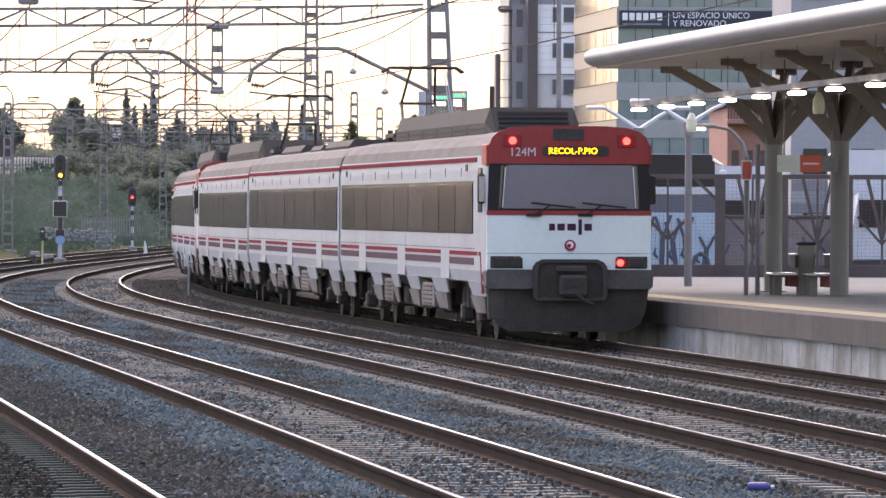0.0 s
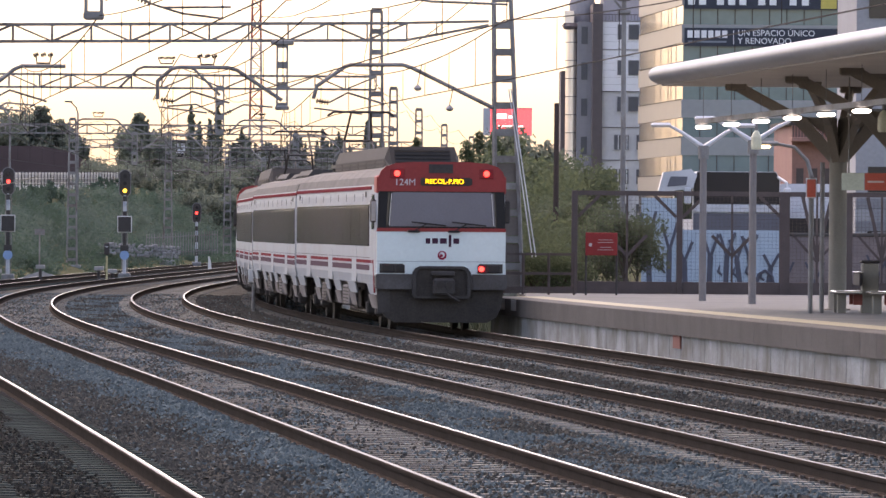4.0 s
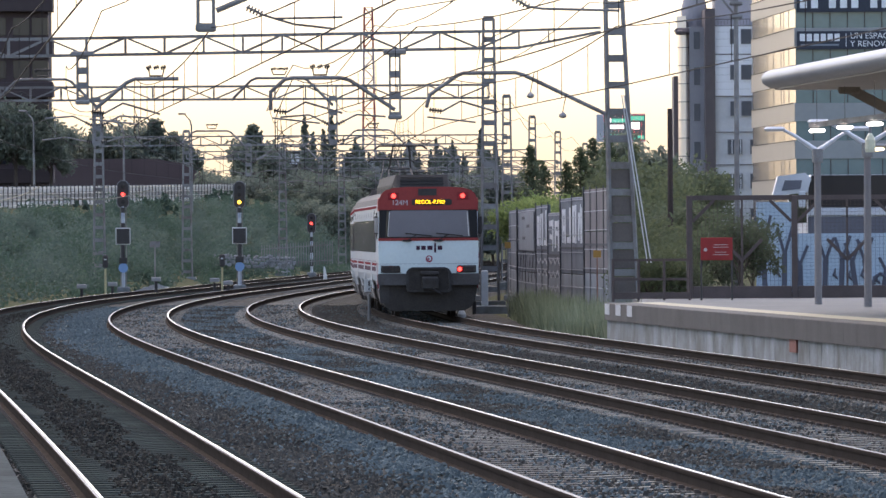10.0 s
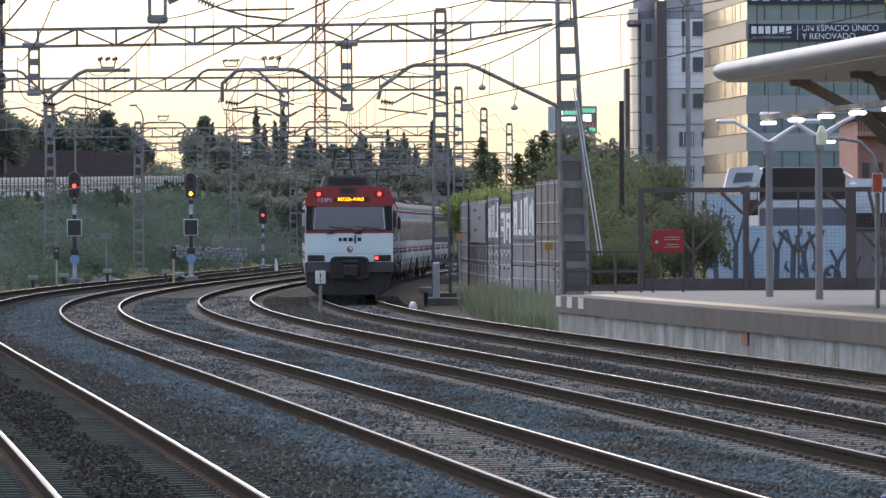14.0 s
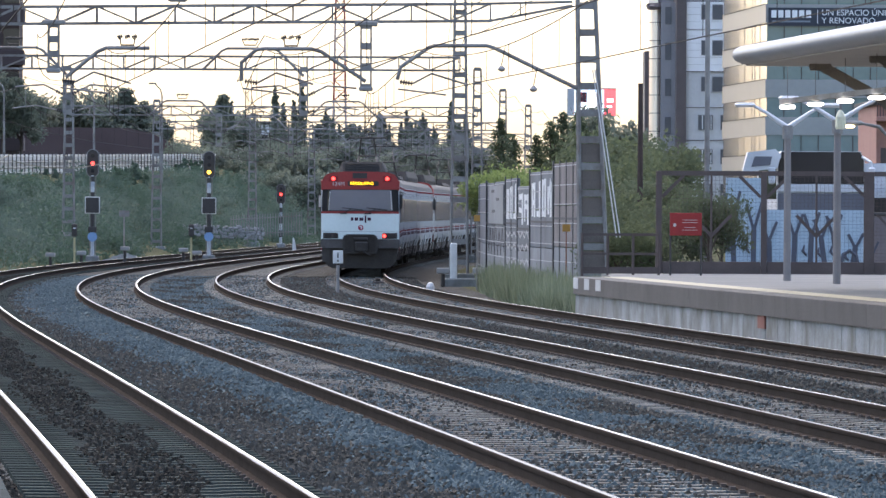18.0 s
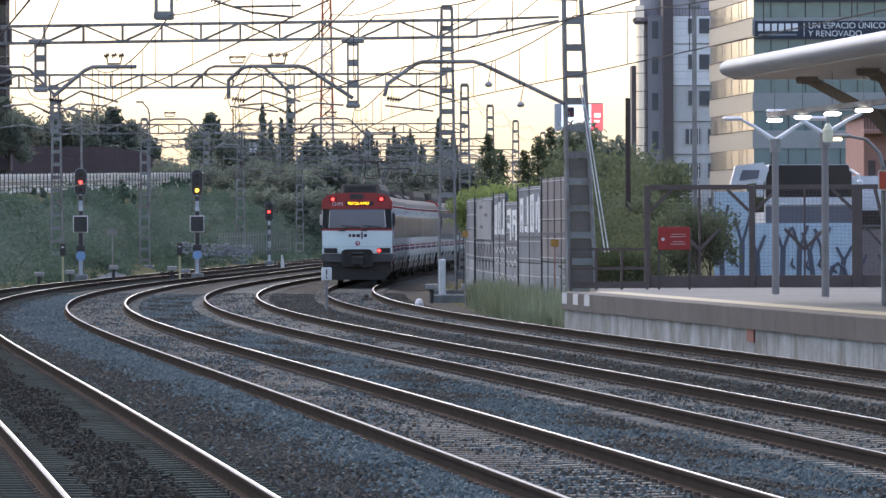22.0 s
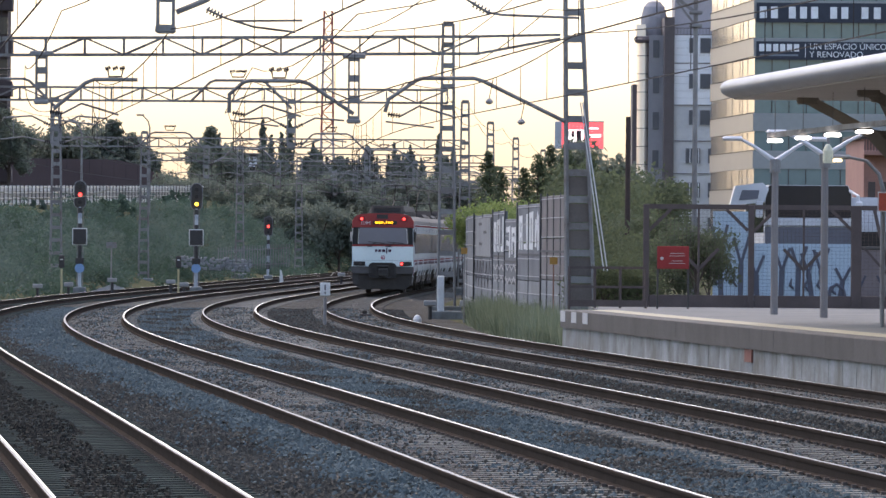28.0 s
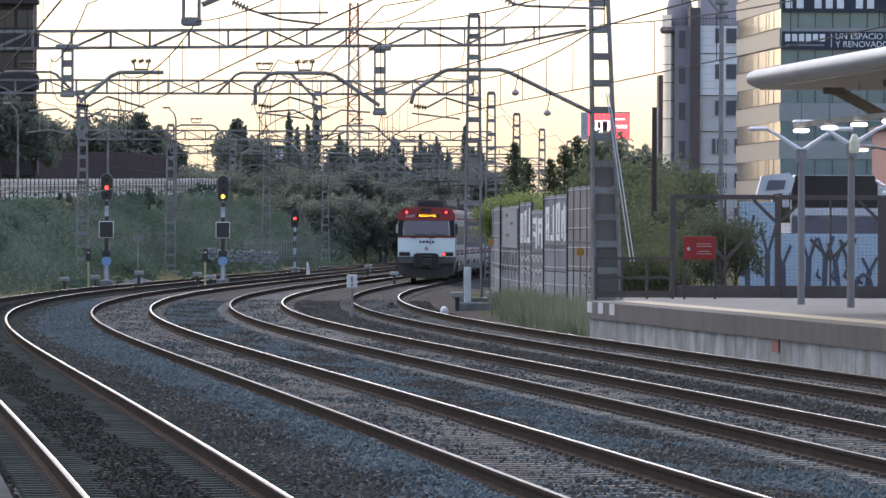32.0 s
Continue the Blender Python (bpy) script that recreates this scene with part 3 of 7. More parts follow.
def bogie(parent, y):
    s = Shape()
    for x in (-1.02, 1.02):
        s.box((x, 0, 0.62), (0.16, 3.2, 0.22), chamfer=0.05)
        for yy in (-1.28, 1.28):
            s.box((x * 1.08, yy, 0.46), (0.24, 0.36, 0.34), chamfer=0.06)
            s.tube((x * 1.05, yy - 0.3, 0.55), (x * 1.05, yy - 0.3, 0.9), 0.09, 8)
            s.tube((x * 1.05, yy + 0.3, 0.55), (x * 1.05, yy + 0.3, 0.9), 0.09, 8)
        s.box((x, 0, 0.85), (0.3, 0.7, 0.3), chamfer=0.08)
    s.box((0, 0, 0.65), (2.0, 0.5, 0.3))
    b = s.part("bogie", TRAIN_DARK, parent, "dark grimy bogie")
    b.matrix_local = Matrix.Translation((0, y, 0))
    for yy in (-1.28, 1.28):
        w = Shape()
        for x in (-0.83, 0.83):
            w.disc((x, yy, 0.43), 0.43, 0.13, "x", 20)
            w.disc((x * 0.93, yy, 0.43), 0.46, 0.03, "x", 20)
        w.tube((-0.9, yy, 0.43), (0.9, yy, 0.43), 0.08, 8)
        w.part("wheelset", GRIME, b)


def side_dress(car, y0, y1, x):
    """Windows, doors and stripes along one side, from y0 to y1."""
    sg = 1 if x > 0 else -1
    span = y1 - y0
    Shape().box((sg * 1.472, (y0 + y1) / 2, 2.36), (0.012, span + 1.2, 0.94), chamfer=0.004).part("window_band", TRAIN_GLASS, car, "dark window band")
    n = 9
    for k in range(n):
        a, b = y0 - 0.55 + (span + 1.1) * k / n, y0 - 0.55 + (span + 1.1) * (k + 1) / n
        door = k in (1, 4, 7)
        e = 0.06 if door else 0.02
        Shape().box((sg * 1.482, (a + b) / 2, 2.36), (0.014, b - a - 2 * e, 0.84), chamfer=0.003).part("window_pane", TRAIN_GLASS, car, "dark reflective window pane")
        if door:
            c, w = y0 + span * (k + 0.5) / n, 1.34
            for o in (-w / 4, w / 4):
                d = Shape()
                d.box((sg * 1.468, c + o, 1.45), (0.014, w / 2 - 0.012, 0.78), chamfer=0.003)
                d.box((sg * 1.468, c + o, 1.862), (0.012, w / 2 - 0.012, 0.03))
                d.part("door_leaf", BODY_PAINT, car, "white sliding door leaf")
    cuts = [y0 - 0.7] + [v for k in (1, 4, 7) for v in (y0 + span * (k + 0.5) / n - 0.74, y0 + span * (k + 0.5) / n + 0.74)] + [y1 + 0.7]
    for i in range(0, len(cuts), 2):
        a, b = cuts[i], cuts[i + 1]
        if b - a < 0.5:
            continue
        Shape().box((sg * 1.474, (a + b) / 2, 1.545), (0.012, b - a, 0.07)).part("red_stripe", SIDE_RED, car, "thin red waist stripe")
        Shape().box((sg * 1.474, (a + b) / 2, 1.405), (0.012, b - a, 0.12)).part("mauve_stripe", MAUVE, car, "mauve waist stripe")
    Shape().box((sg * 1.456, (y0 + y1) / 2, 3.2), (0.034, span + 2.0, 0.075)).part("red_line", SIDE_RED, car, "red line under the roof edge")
    Shape().box((sg * 1.472, (y0 + y1) / 2, 1.63), (0.008, span + 1.6, 0.012)).part("waist_seam", SKIRT, car)
    for k in range(9):
        yy = y0 + span * (k + 0.5) / 9
        Shape().box((sg * 1.472, yy, 2.99), (0.01, 0.05, 0.16)).part("drain_slot", SKIRT, car)
    for yy in (y0 + 0.4, y1 - 0.4):
        Shape().box((sg * 1.474, yy, 3.06), (0.012, 0.3, 0.12)).part("vent_grille", TRAIN_DARK, car)
    side_skirt(car, sg)


# openings along the skirt of a car: ends along the car, and what they show
OPENINGS = ((-10.0, -6.7, "bogie"), (-4.3, -2.1, "louvre"), (0.0, 1.5, "gap"), (2.9, 4.6, "louvre"), (6.7, 10.0, "bogie"))


def side_skirt(car, sg):
    """White lower panels with sloping ends between the openings, and a dirty grey sill under them."""
    edges = [-12.45] + [v for a, b, _ in OPENINGS for v in (a, b)] + [12.5]
    for a, b in zip(edges[0::2], edges[1::2]):
        for z0, z1, x, slope, m, name, label in ((0.8, 1.06, 1.455, 0.22, BODY_PAINT, "skirt_panel", "white lower skirt panel"), (0.5, 0.795, 1.425, 0.3, SILL_GREY, "skirt_sill", "dirty grey lower sill")):
            lo = 0.0 if name == "skirt_panel" else 0.2
            quad = [(a + lo + slope, z0), (b - lo - slope, z0), (b - lo, z1), (a + lo, z1)]
            s = Shape()
            vs = [(sg * (x + o - (0.07 if z == z0 else 0.0)), y, z) for o in (-0.03, 0.0) for y, z in quad]
            s.add(vs, [(0, 1, 2, 3), (7, 6, 5, 4), (0, 4, 5, 1), (1, 5, 6, 2), (2, 6, 7, 3), (3, 7, 4, 0)])
            s.part(name, m, car, label)
    for a, b, what in OPENINGS:
        if what == "louvre":
            box = Shape().box((sg * 1.33, (a + b) / 2, 0.72), (0.12, b - a - 0.25, 0.46), chamfer=0.03).part("equipment_box", SILL_GREY, car, "dirty grey louvred underfloor box")
            for q in range(5):
                Shape().box((sg * 1.395, (a + b) / 2, 0.56 + q * 0.08), (0.025, (b - a) * 0.62, 0.03)).part("louvre", TRAIN_DARK, box)


def underframe(car, y0, y1, bog):
    sk = random.Random(7)
    y = y0 + 0.4
    while y < y1 - 1.2:
        w = sk.choice((1.1, 1.5, 2.0))
        if min(abs(y + w / 2 - b) for b in bog) > 1.9 + w / 2:
            for sg in (-1, 1):
                s = Shape()
                s.box((sg * 1.02, y + w / 2, 0.64), (0.3, w - 0.08, sk.choice((0.42, 0.5, 0.36))), chamfer=0.03)
                s.part("equipment_box", TRAIN_DARK, car, "grimy dark underfloor equipment box")
        y += w
    Shape().box((0, (y0 + y1) / 2, 0.85), (2.2, y1 - y0, 0.56)).part("underframe", TRAIN_DARK, car, "dark underframe")


def roof_kit(car, blocks):
    """Hoods on the roof with sloping ends; each louvre is a part."""
    for a, b, h, w in blocks:
        e = h * 1.1
        ring = ((w, 3.6), (w, 3.66 + h * 0.55), (w * 0.88, 3.74 + h), (-w * 0.88, 3.74 + h), (-w, 3.66 + h * 0.55), (-w, 3.6))
        secs = []
        for y, k in ((a, 0.0), (a + e, 1.0), (b - e, 1.0), (b, 0.0)):
            secs.append([(x * (0.94 + 0.06 * k), y, 3.6 + (z - 3.6) * (0.12 + 0.88 * k)) for x, z in ring])
        unit = loft(secs, "roof_unit", ROOF_DARK, car, "dark louvred roof equipment unit")
        if h > 0.3:
            for k in range(5):
                f = (k + 0.8) / 6
                Shape().box((0, a + e * f - 0.02, 3.66 + (h + 0.1) * f), (w * 1.5, 0.03, 0.025)).part("louvre", TRAIN_DARK, unit)
        n = max(1, int((b - a) / 2.4))
        for k in range(n):
            yy = a + e + (b - a - 2 * e) * (k + 0.5) / n
            for sg in (-1, 1):
                for q in range(2):
                    Shape().box((sg * w * 1.0, yy, 3.68 + h * (0.12 + 0.22 * q)), (0.02, (b - a - 2 * e) / n - 0.3, h * 0.1)).part("side_louvre", TRAIN_DARK, unit)


def pantograph(car, y):
    s = Shape()
    s.box((0, y, 3.86), (1.4, 1.6, 0.08))
    for sg in (-1, 1):
        s.tube((sg * 0.45, y - 0.6, 3.9), (sg * 0.35, y + 0.9, 4.55), 0.035, 6)
        s.tube((sg * 0.35, y + 0.9, 4.55), (sg * 0.25, y - 0.1, 5.3), 0.028, 6)
        s.tube((sg * 0.6, y - 0.7, 3.74), (sg * 0.6, y - 0.7, 3.98), 0.06, 8)
        s.tube((sg * 0.6, y + 0.7, 3.74), (sg * 0.6, y + 0.7, 3.98), 0.06, 8)
    s.path([(-0.85, y - 0.1, 5.18), (-0.7, y - 0.1, 5.28), (0.7, y - 0.1, 5.28), (0.85, y - 0.1, 5.18)], 0.03)
    s.path([(-0.85, y + 0.2, 5.18), (-0.7, y + 0.2, 5.28), (0.7, y + 0.2, 5.28), (0.85, y + 0.2, 5.18)], 0.03)
    s.tube((-0.4, y + 0.9, 4.55), (0.4, y + 0.9, 4.55), 0.03, 6)
    s.part("pantograph", DARK_STEEL, car, "raised dark steel pantograph")


def cab_end(car, detailed):
    """The driver's end, looking towards -y."""
    y = -LEN / 2

    def face(outline, yy, dy, m, name, label="", parent=car):
        s = Shape()
        s.prism([(x * 1.035, z) for x, z in outline], yy, yy + dy)
        return s.part(name, m, parent, label)

    red = [(-1.35, 3.12), (1.35, 3.12), (1.36, 3.45), (1.31, 3.58), (1.2, 3.68), (0.98, 3.75), (0.6, 3.78), (-0.6, 3.78), (-0.98, 3.75), (-1.2, 3.68), (-1.31, 3.58), (-1.36, 3.45)]
    fascia = face(red, y - 0.06, 0.09, TRAIN_RED, "cab_fascia", "dull red cab fascia")
    face([(-0.28, 3.53), (0.24, 3.53), (0.24, 3.73), (-0.28, 3.73)], y - 0.075, 0.05, TRAIN_DARK, "headlamp_housing", "dark upper headlamp panel")
    face([(-1.38, 2.3), (1.38, 2.3), (1.36, 3.12), (-1.36, 3.12)], y - 0.03, 0.05, RUBBER, "windscreen_surround", "black windscreen surround")
    face([(-1.13, 2.34), (1.17, 2.34), (1.12, 3.08), (1.06, 3.1), (-1.02, 3.1), (-1.08, 3.08)], y - 0.045, 0.03, SCREEN_GLASS, "windscreen", "wide windscreen, lavender for the sky it mirrors")
    for sg in (-1, 1):
        s = Shape()
        a = [(sg * 1.2, y - 0.044, 2.34), (sg * 1.36, y + 0.02, 2.34), (sg * 1.34, y + 0.02, 3.09), (sg * 1.15, y - 0.044, 3.09)]
        s.add(a + [(p[0], p[1] + 0.02, p[2]) for p in a], [(0, 1, 2, 3), (7, 6, 5, 4), (0, 4, 5, 1), (1, 5, 6, 2), (2, 6, 7, 3), (3, 7, 4, 0)])
        s.part("corner_pane", GLASS, car)
    face([(-1.4, 2.225), (1.4, 2.225), (1.39, 2.305), (-1.39, 2.305)], y - 0.05, 0.08, TRAIN_RED, "red_band", "red band under the windscreen")
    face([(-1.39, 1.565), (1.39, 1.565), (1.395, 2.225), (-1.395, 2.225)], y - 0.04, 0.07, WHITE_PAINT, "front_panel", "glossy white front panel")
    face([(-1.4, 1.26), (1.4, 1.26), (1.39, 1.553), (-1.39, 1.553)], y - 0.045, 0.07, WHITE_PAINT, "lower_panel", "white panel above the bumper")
    bumper = [(-1.41, 0.98), (-1.42, 1.24), (-1.38, 1.28), (1.38, 1.28), (1.42, 1.24), (1.41, 0.98), (1.36, 0.94), (-1.36, 0.94)]
    face(bumper, y - 0.16, 0.45, SKIRT, "bumper", "dirty dark grey bumper beam")
    face([(-1.0, 0.2), (1.0, 0.2), (1.2, 0.32), (1.3, 0.52), (1.36, 0.94), (-1.36, 0.94), (-1.3, 0.52), (-1.2, 0.32)], y - 0.02, 0.3, GRIME, "obstacle_deflector", "grimy black deflector plate")
    face([(-1.36, 0.42), (-1.1, 0.42), (-1.1, 0.92), (-1.38, 0.92)], y - 0.04, 0.1, TRAIN_DARK, "step_plate")
    arch = [(-0.57, 0.78), (-0.57, 1.3), (-0.52, 1.37), (-0.44, 1.41), (0.44, 1.41), (0.52, 1.37), (0.57, 1.3), (0.57, 0.78)]
    face(arch, y - 0.175, 0.05, GRIME, "coupler_recess", "black coupler recess")
    outer = [(0.6, 0.74), (0.65, 0.82), (0.65, 1.32), (0.59, 1.41), (0.48, 1.46)]
    inner = [(0.55, 0.79), (0.57, 0.84), (0.57, 1.3), (0.52, 1.37), (0.44, 1.4)]
    s = Shape()
    op = outer + [(-x, z) for x, z in reversed(outer)]
    ip = inner + [(-x, z) for x, z in reversed(inner)]
    n = len(op)
    vs = [(x, yy, z) for yy in (y - 0.24, y - 0.12) for ring in (op, ip) for x, z in ring]
    fs = []
    for k in range(n):
        j = (k + 1) % n
        fs += [(k, j, n + j, n + k), (2 * n + k, 3 * n + k, 3 * n + j, 2 * n + j), (k, 2 * n + k, 2 * n + j, j), (n + k, n + j, 3 * n + j, 3 * n + k)]
    s.add(vs, fs)
    s.part("recess_frame", TRAIN_DARK, car, "dark rounded frame round the coupler")
    s = Shape()
    s.box((0.04, y - 0.3, 1.0), (0.48, 0.26, 0.38), chamfer=0.05)
    coup = s.part("coupler", TRAIN_DARK, car, "grimy automatic coupler head")
    for x in (-0.06, 0.14):
        d = Shape()
        d.disc((x, y - 0.44, 1.04), 0.075, 0.05, "y", 14)
        d.part("coupler_face", GRIME, coup)
    Shape().box((0.02, y - 0.25, 1.29), (0.54, 0.1, 0.12), chamfer=0.03).part("coupler_plate", TRAIN_DARK, coup)
    Shape().path([(0.1, y - 0.42, 0.86), (0.22, y - 0.42, 0.76), (0.38, y - 0.36, 0.68)], 0.028, 6).part("air_hose", TRAIN_DARK, coup)
    for sg in (-1, 1):
        c = face([(sg * 0.78, 1.3), (sg * 1.33, 1.3), (sg * 1.33, 1.51), (sg * 0.82, 1.51)], y - 0.062, 0.05, TRAIN_DARK, "lamp_bezel", "dark lower lamp cluster")
        Shape().disc((sg * 0.9, y - 0.085, 1.4), 0.06, 0.03, "y", 14).part("tail_lamp" if sg > 0 else "headlamp", RED_LIGHT if sg > 0 and detailed else GLASS, c, "glowing red tail lamp" if sg > 0 and detailed else "")
        Shape().box((sg * 0.91, y - 0.07, 1.4), (0.19, 0.02, 0.17), chamfer=0.01).part("tail_lens", DULL_RED if sg > 0 else GLASS, c, "dull red lens" if sg > 0 else "")
        Shape().box((sg * 1.18, y - 0.07, 1.4), (0.26, 0.02, 0.16), chamfer=0.008).part("lamp_lens", GLASS, c)
        h = Shape()
        h.box((sg * 1.0, y - 0.068, 3.52), (0.32, 0.025, 0.22), chamfer=0.01)
        hh = h.part("upper_lamp_housing", DULL_RED, car)
        u = Shape().disc((sg * 1.0, y - 0.09, 3.52), 0.065, 0.03, "y", 14)
        u.part("upper_tail_lamp", RED_LIGHT if detailed else GLASS, hh, "glowing red tail lamp" if detailed else "")
        edge = Shape()
        edge.bar((sg * 1.17, y - 0.056, 2.36), (sg * 1.12, y - 0.056, 3.06), 0.012, 0.016)
        edge.part("screen_trim", mat("screen_trim", (0.6, 0.6, 0.6), 0.3, 0.8), car, "bright metal trim at the windscreen edge")
        w = Shape()
        x0 = 0.28 if sg > 0 else -0.62
        w.path([(x0 + 0.02, y - 0.1, 2.24), (x0 + 0.16, y - 0.1, 2.33), (x0 + 0.3, y - 0.085, 2.41)], 0.013, 5)
        w.bar((x0 - 0.05, y - 0.08, 2.44), (x0 + 0.72, y - 0.08, 2.36), 0.015, 0.03)
        w.box((x0, y - 0.08, 2.23), (0.26, 0.06, 0.05), chamfer=0.01)
        w.part("wiper", RUBBER, car, "black windscreen wiper")
        mi = Shape()
        mi.box((sg * 1.5, y + 0.3, 2.68), (0.13, 0.16, 0.52), chamfer=0.03)
        mi.tube((sg * 1.4, y + 0.33, 2.88), (sg * 1.5, y + 0.33, 2.88), 0.02, 6)
        mi.tube((sg * 1.4, y + 0.33, 2.48), (sg * 1.5, y + 0.33, 2.48), 0.02, 6)
        mm = mi.part("wing_mirror", TRAIN_DARK, car, "black wing mirror housing")
        if sg < 0:
            # plain pale tan stands for the reflection in the left mirror
            Shape().box((sg * 1.5, y + 0.215, 2.68), (0.1, 0.012, 0.44)).part("mirror_glass", mat("mirror_reflection_tan", (0.45, 0.4, 0.36), 0.25, bump=0), mm)
        Shape().box((sg * 1.455, y + 0.75, 2.66), (0.05, 0.5, 0.78), chamfer=0.01).part("cab_side_window", GLASS, car)
        cs = Shape()
        cs.bar((sg * 1.462, y + 1.6, 1.545), (sg * 1.45, y + 0.66, 1.545), 0.03, 0.07)
        cs.bar((sg * 1.452, y + 0.7, 1.575), (sg * 1.44, y + 0.5, 0.86), 0.03, 0.11)
        cs.part("red_corner_stripe", SIDE_RED, car, "red stripe turning down at the corner")
        Shape().box((sg * 1.4, y + 0.35, 3.27), (0.1, 0.72, 0.4), chamfer=0.03).part("red_corner", TRAIN_RED, car)
    # destination display and fleet number
    d = face([(-0.42, 3.25), (0.6, 3.25), (0.66, 3.28), (0.66, 3.4), (0.6, 3.43), (-0.42, 3.43), (-0.46, 3.4), (-0.46, 3.28)], y - 0.075, 0.04, GRIME, "destination_display", "dark display with amber letters")
    up = Matrix.Rotation(math.pi / 2, 4, "X")
    if detailed:
        word("RECOL-P.PIO", 0.15, AMBER, d, Matrix.Translation((0.06, y - 0.085, 3.34)) @ up, "amber lit lettering")
        word("124M", 0.21, mat("pale_grey_paint", (0.55, 0.5, 0.5), 0.5), fascia, Matrix.Translation((-0.82, y - 0.07, 3.32)) @ up, "pale grey painted lettering")
    # operator's mark as plain shapes
    lg = Shape()
    x = -0.35
    for w, h in ((0.1, 0.12), (0.13, 0.12), (0.15, 0.12), (0.06, 0.27), (0.13, 0.12)):
        lg.box((x + w / 2, y - 0.045, 2.02), (w, 0.014, h), chamfer=0.004)
        x += w + 0.045
    lg.part("operator_mark", PURPLE, car, "dark purple operator mark")
    rg = Shape()
    rg.disc((0.02, y - 0.045, 1.7), 0.1, 0.012, "y", 20)
    ring = rg.part("roundel", mat("roundel_red", (0.28, 0.02, 0.05), 0.4), car, "small dark red roundel")
    Shape().disc((0.02, y - 0.055, 1.71), 0.062, 0.012, "y", 16).part("roundel_white", WHITE_PAINT, ring)
    Shape().disc((0.0, y - 0.065, 1.695), 0.035, 0.012, "y", 12).part("roundel_mark", MATS["roundel_red"], ring)


def build_car(kind, detailed):
    words = {"cab": "white and red commuter train driving car with tail lamps lit" if detailed else "white and red commuter train driving car",
             "mid": "white commuter train middle car with red and mauve stripes"}[kind]
    car = thing("train_car", words, "train car", group="cars of the commuter train")
    y0, y1 = -LEN / 2, LEN / 2
    ends = ((y0, 0.965), (y0 + 0.25, 0.985), (y0 + 1.0, 1.0)) if kind == "cab" else ((y0, 1.0),)
    secs = [(y, w) for y, w in ends] + [(y1, 1.0)]
    loft([hull_ring(y, w, 0, HALF, False) for y, w in secs], "body", BODY_PAINT, car, "grimy white car body, painted darker for its shaded sides")
    loft([hull_ring(y, w, 0, ROOF, True) for y, w in secs], "roof", ROOF_GREY, car, "weathered grey roof")
    a = y0 + (2.3 if kind == "cab" else 0.9)
    for x in (-1, 1):
        side_dress(car, a, y1 - 0.9, x)
    bog = (-8.4, 8.4)
    underframe(car, y0 + 1.0, y1 - 0.3, bog)
    for b in bog:
        bogie(car, b)
    s = Shape()
    s.box((0, y1 + 0.16, 2.25), (2.5, 0.3, 2.5), chamfer=0.08)
    s.part("gangway_bellows", RUBBER, car, "black gangway bellows")
    if kind == "cab":
        roof_kit(car, ((y0 + 4.6, y0 + 20.5, 0.44, 0.86),))
        pantograph(car, 10.2)
        cab_end(car, detailed)
    else:
        roof_kit(car, ((-9.5, -3.0, 0.13, 0.95), (-1.5, 1.5, 0.08, 0.9), (3.0, 9.0, 0.13, 0.95)))
    return car


CARS = [build_car("cab", True), build_car("mid", False), build_car("cab", False)]
CARS += [copy_thing(CARS[2], Matrix()), copy_thing(CARS[1], Matrix()), copy_thing(CARS[2], Matrix())]
FLIP = (False, False, True, False, False, True)


def train_rows(index):
    """Poses of one car, second by second, on the fourth track."""
    ys = np.arange(20, 900, 0.5)
    pts = np.array([line(y, TRACKS[3])[0] for y in ys])
    arc = np.concatenate([[0], np.cumsum(np.linalg.norm(np.diff(pts[:, :2], axis=0), axis=1))])
    rows = []
    for t in range(33):
        tail = 111.74 + 9.385 * t - 0.25588 * t ** 2 + 0.010489 * t ** 3 - 0.00015532 * t ** 4 + 2.1 * max(0, 1 - t / 2) ** 1.5
        s = float(np.interp(tail, pts[:, 1], arc)) + (LEN + 0.32) * index + LEN / 2
        a, b = (Vector([float(np.interp(s + d, arc, pts[:, k])) for k in range(3)]) for d in (-8.4, 8.4))
        d = b - a
        m = Matrix.Translation((a + b) / 2) @ Matrix.Rotation(math.atan2(-d.x, d.y), 4, "Z")
        if FLIP[index]:
            m = m @ Matrix.Rotation(math.pi, 4, "Z")
        rows.append((t, m))
    return rows


def motions():
    for i, car in enumerate(CARS):
        walk(car, train_rows(i))
    # slat turns stand in for the LED screen switching pictures
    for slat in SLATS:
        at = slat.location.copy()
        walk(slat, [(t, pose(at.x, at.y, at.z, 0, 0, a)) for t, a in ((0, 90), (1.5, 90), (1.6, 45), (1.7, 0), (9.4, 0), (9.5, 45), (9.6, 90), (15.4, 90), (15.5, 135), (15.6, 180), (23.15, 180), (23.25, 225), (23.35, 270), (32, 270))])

# ---- overhead line: portals, masts, wires ----


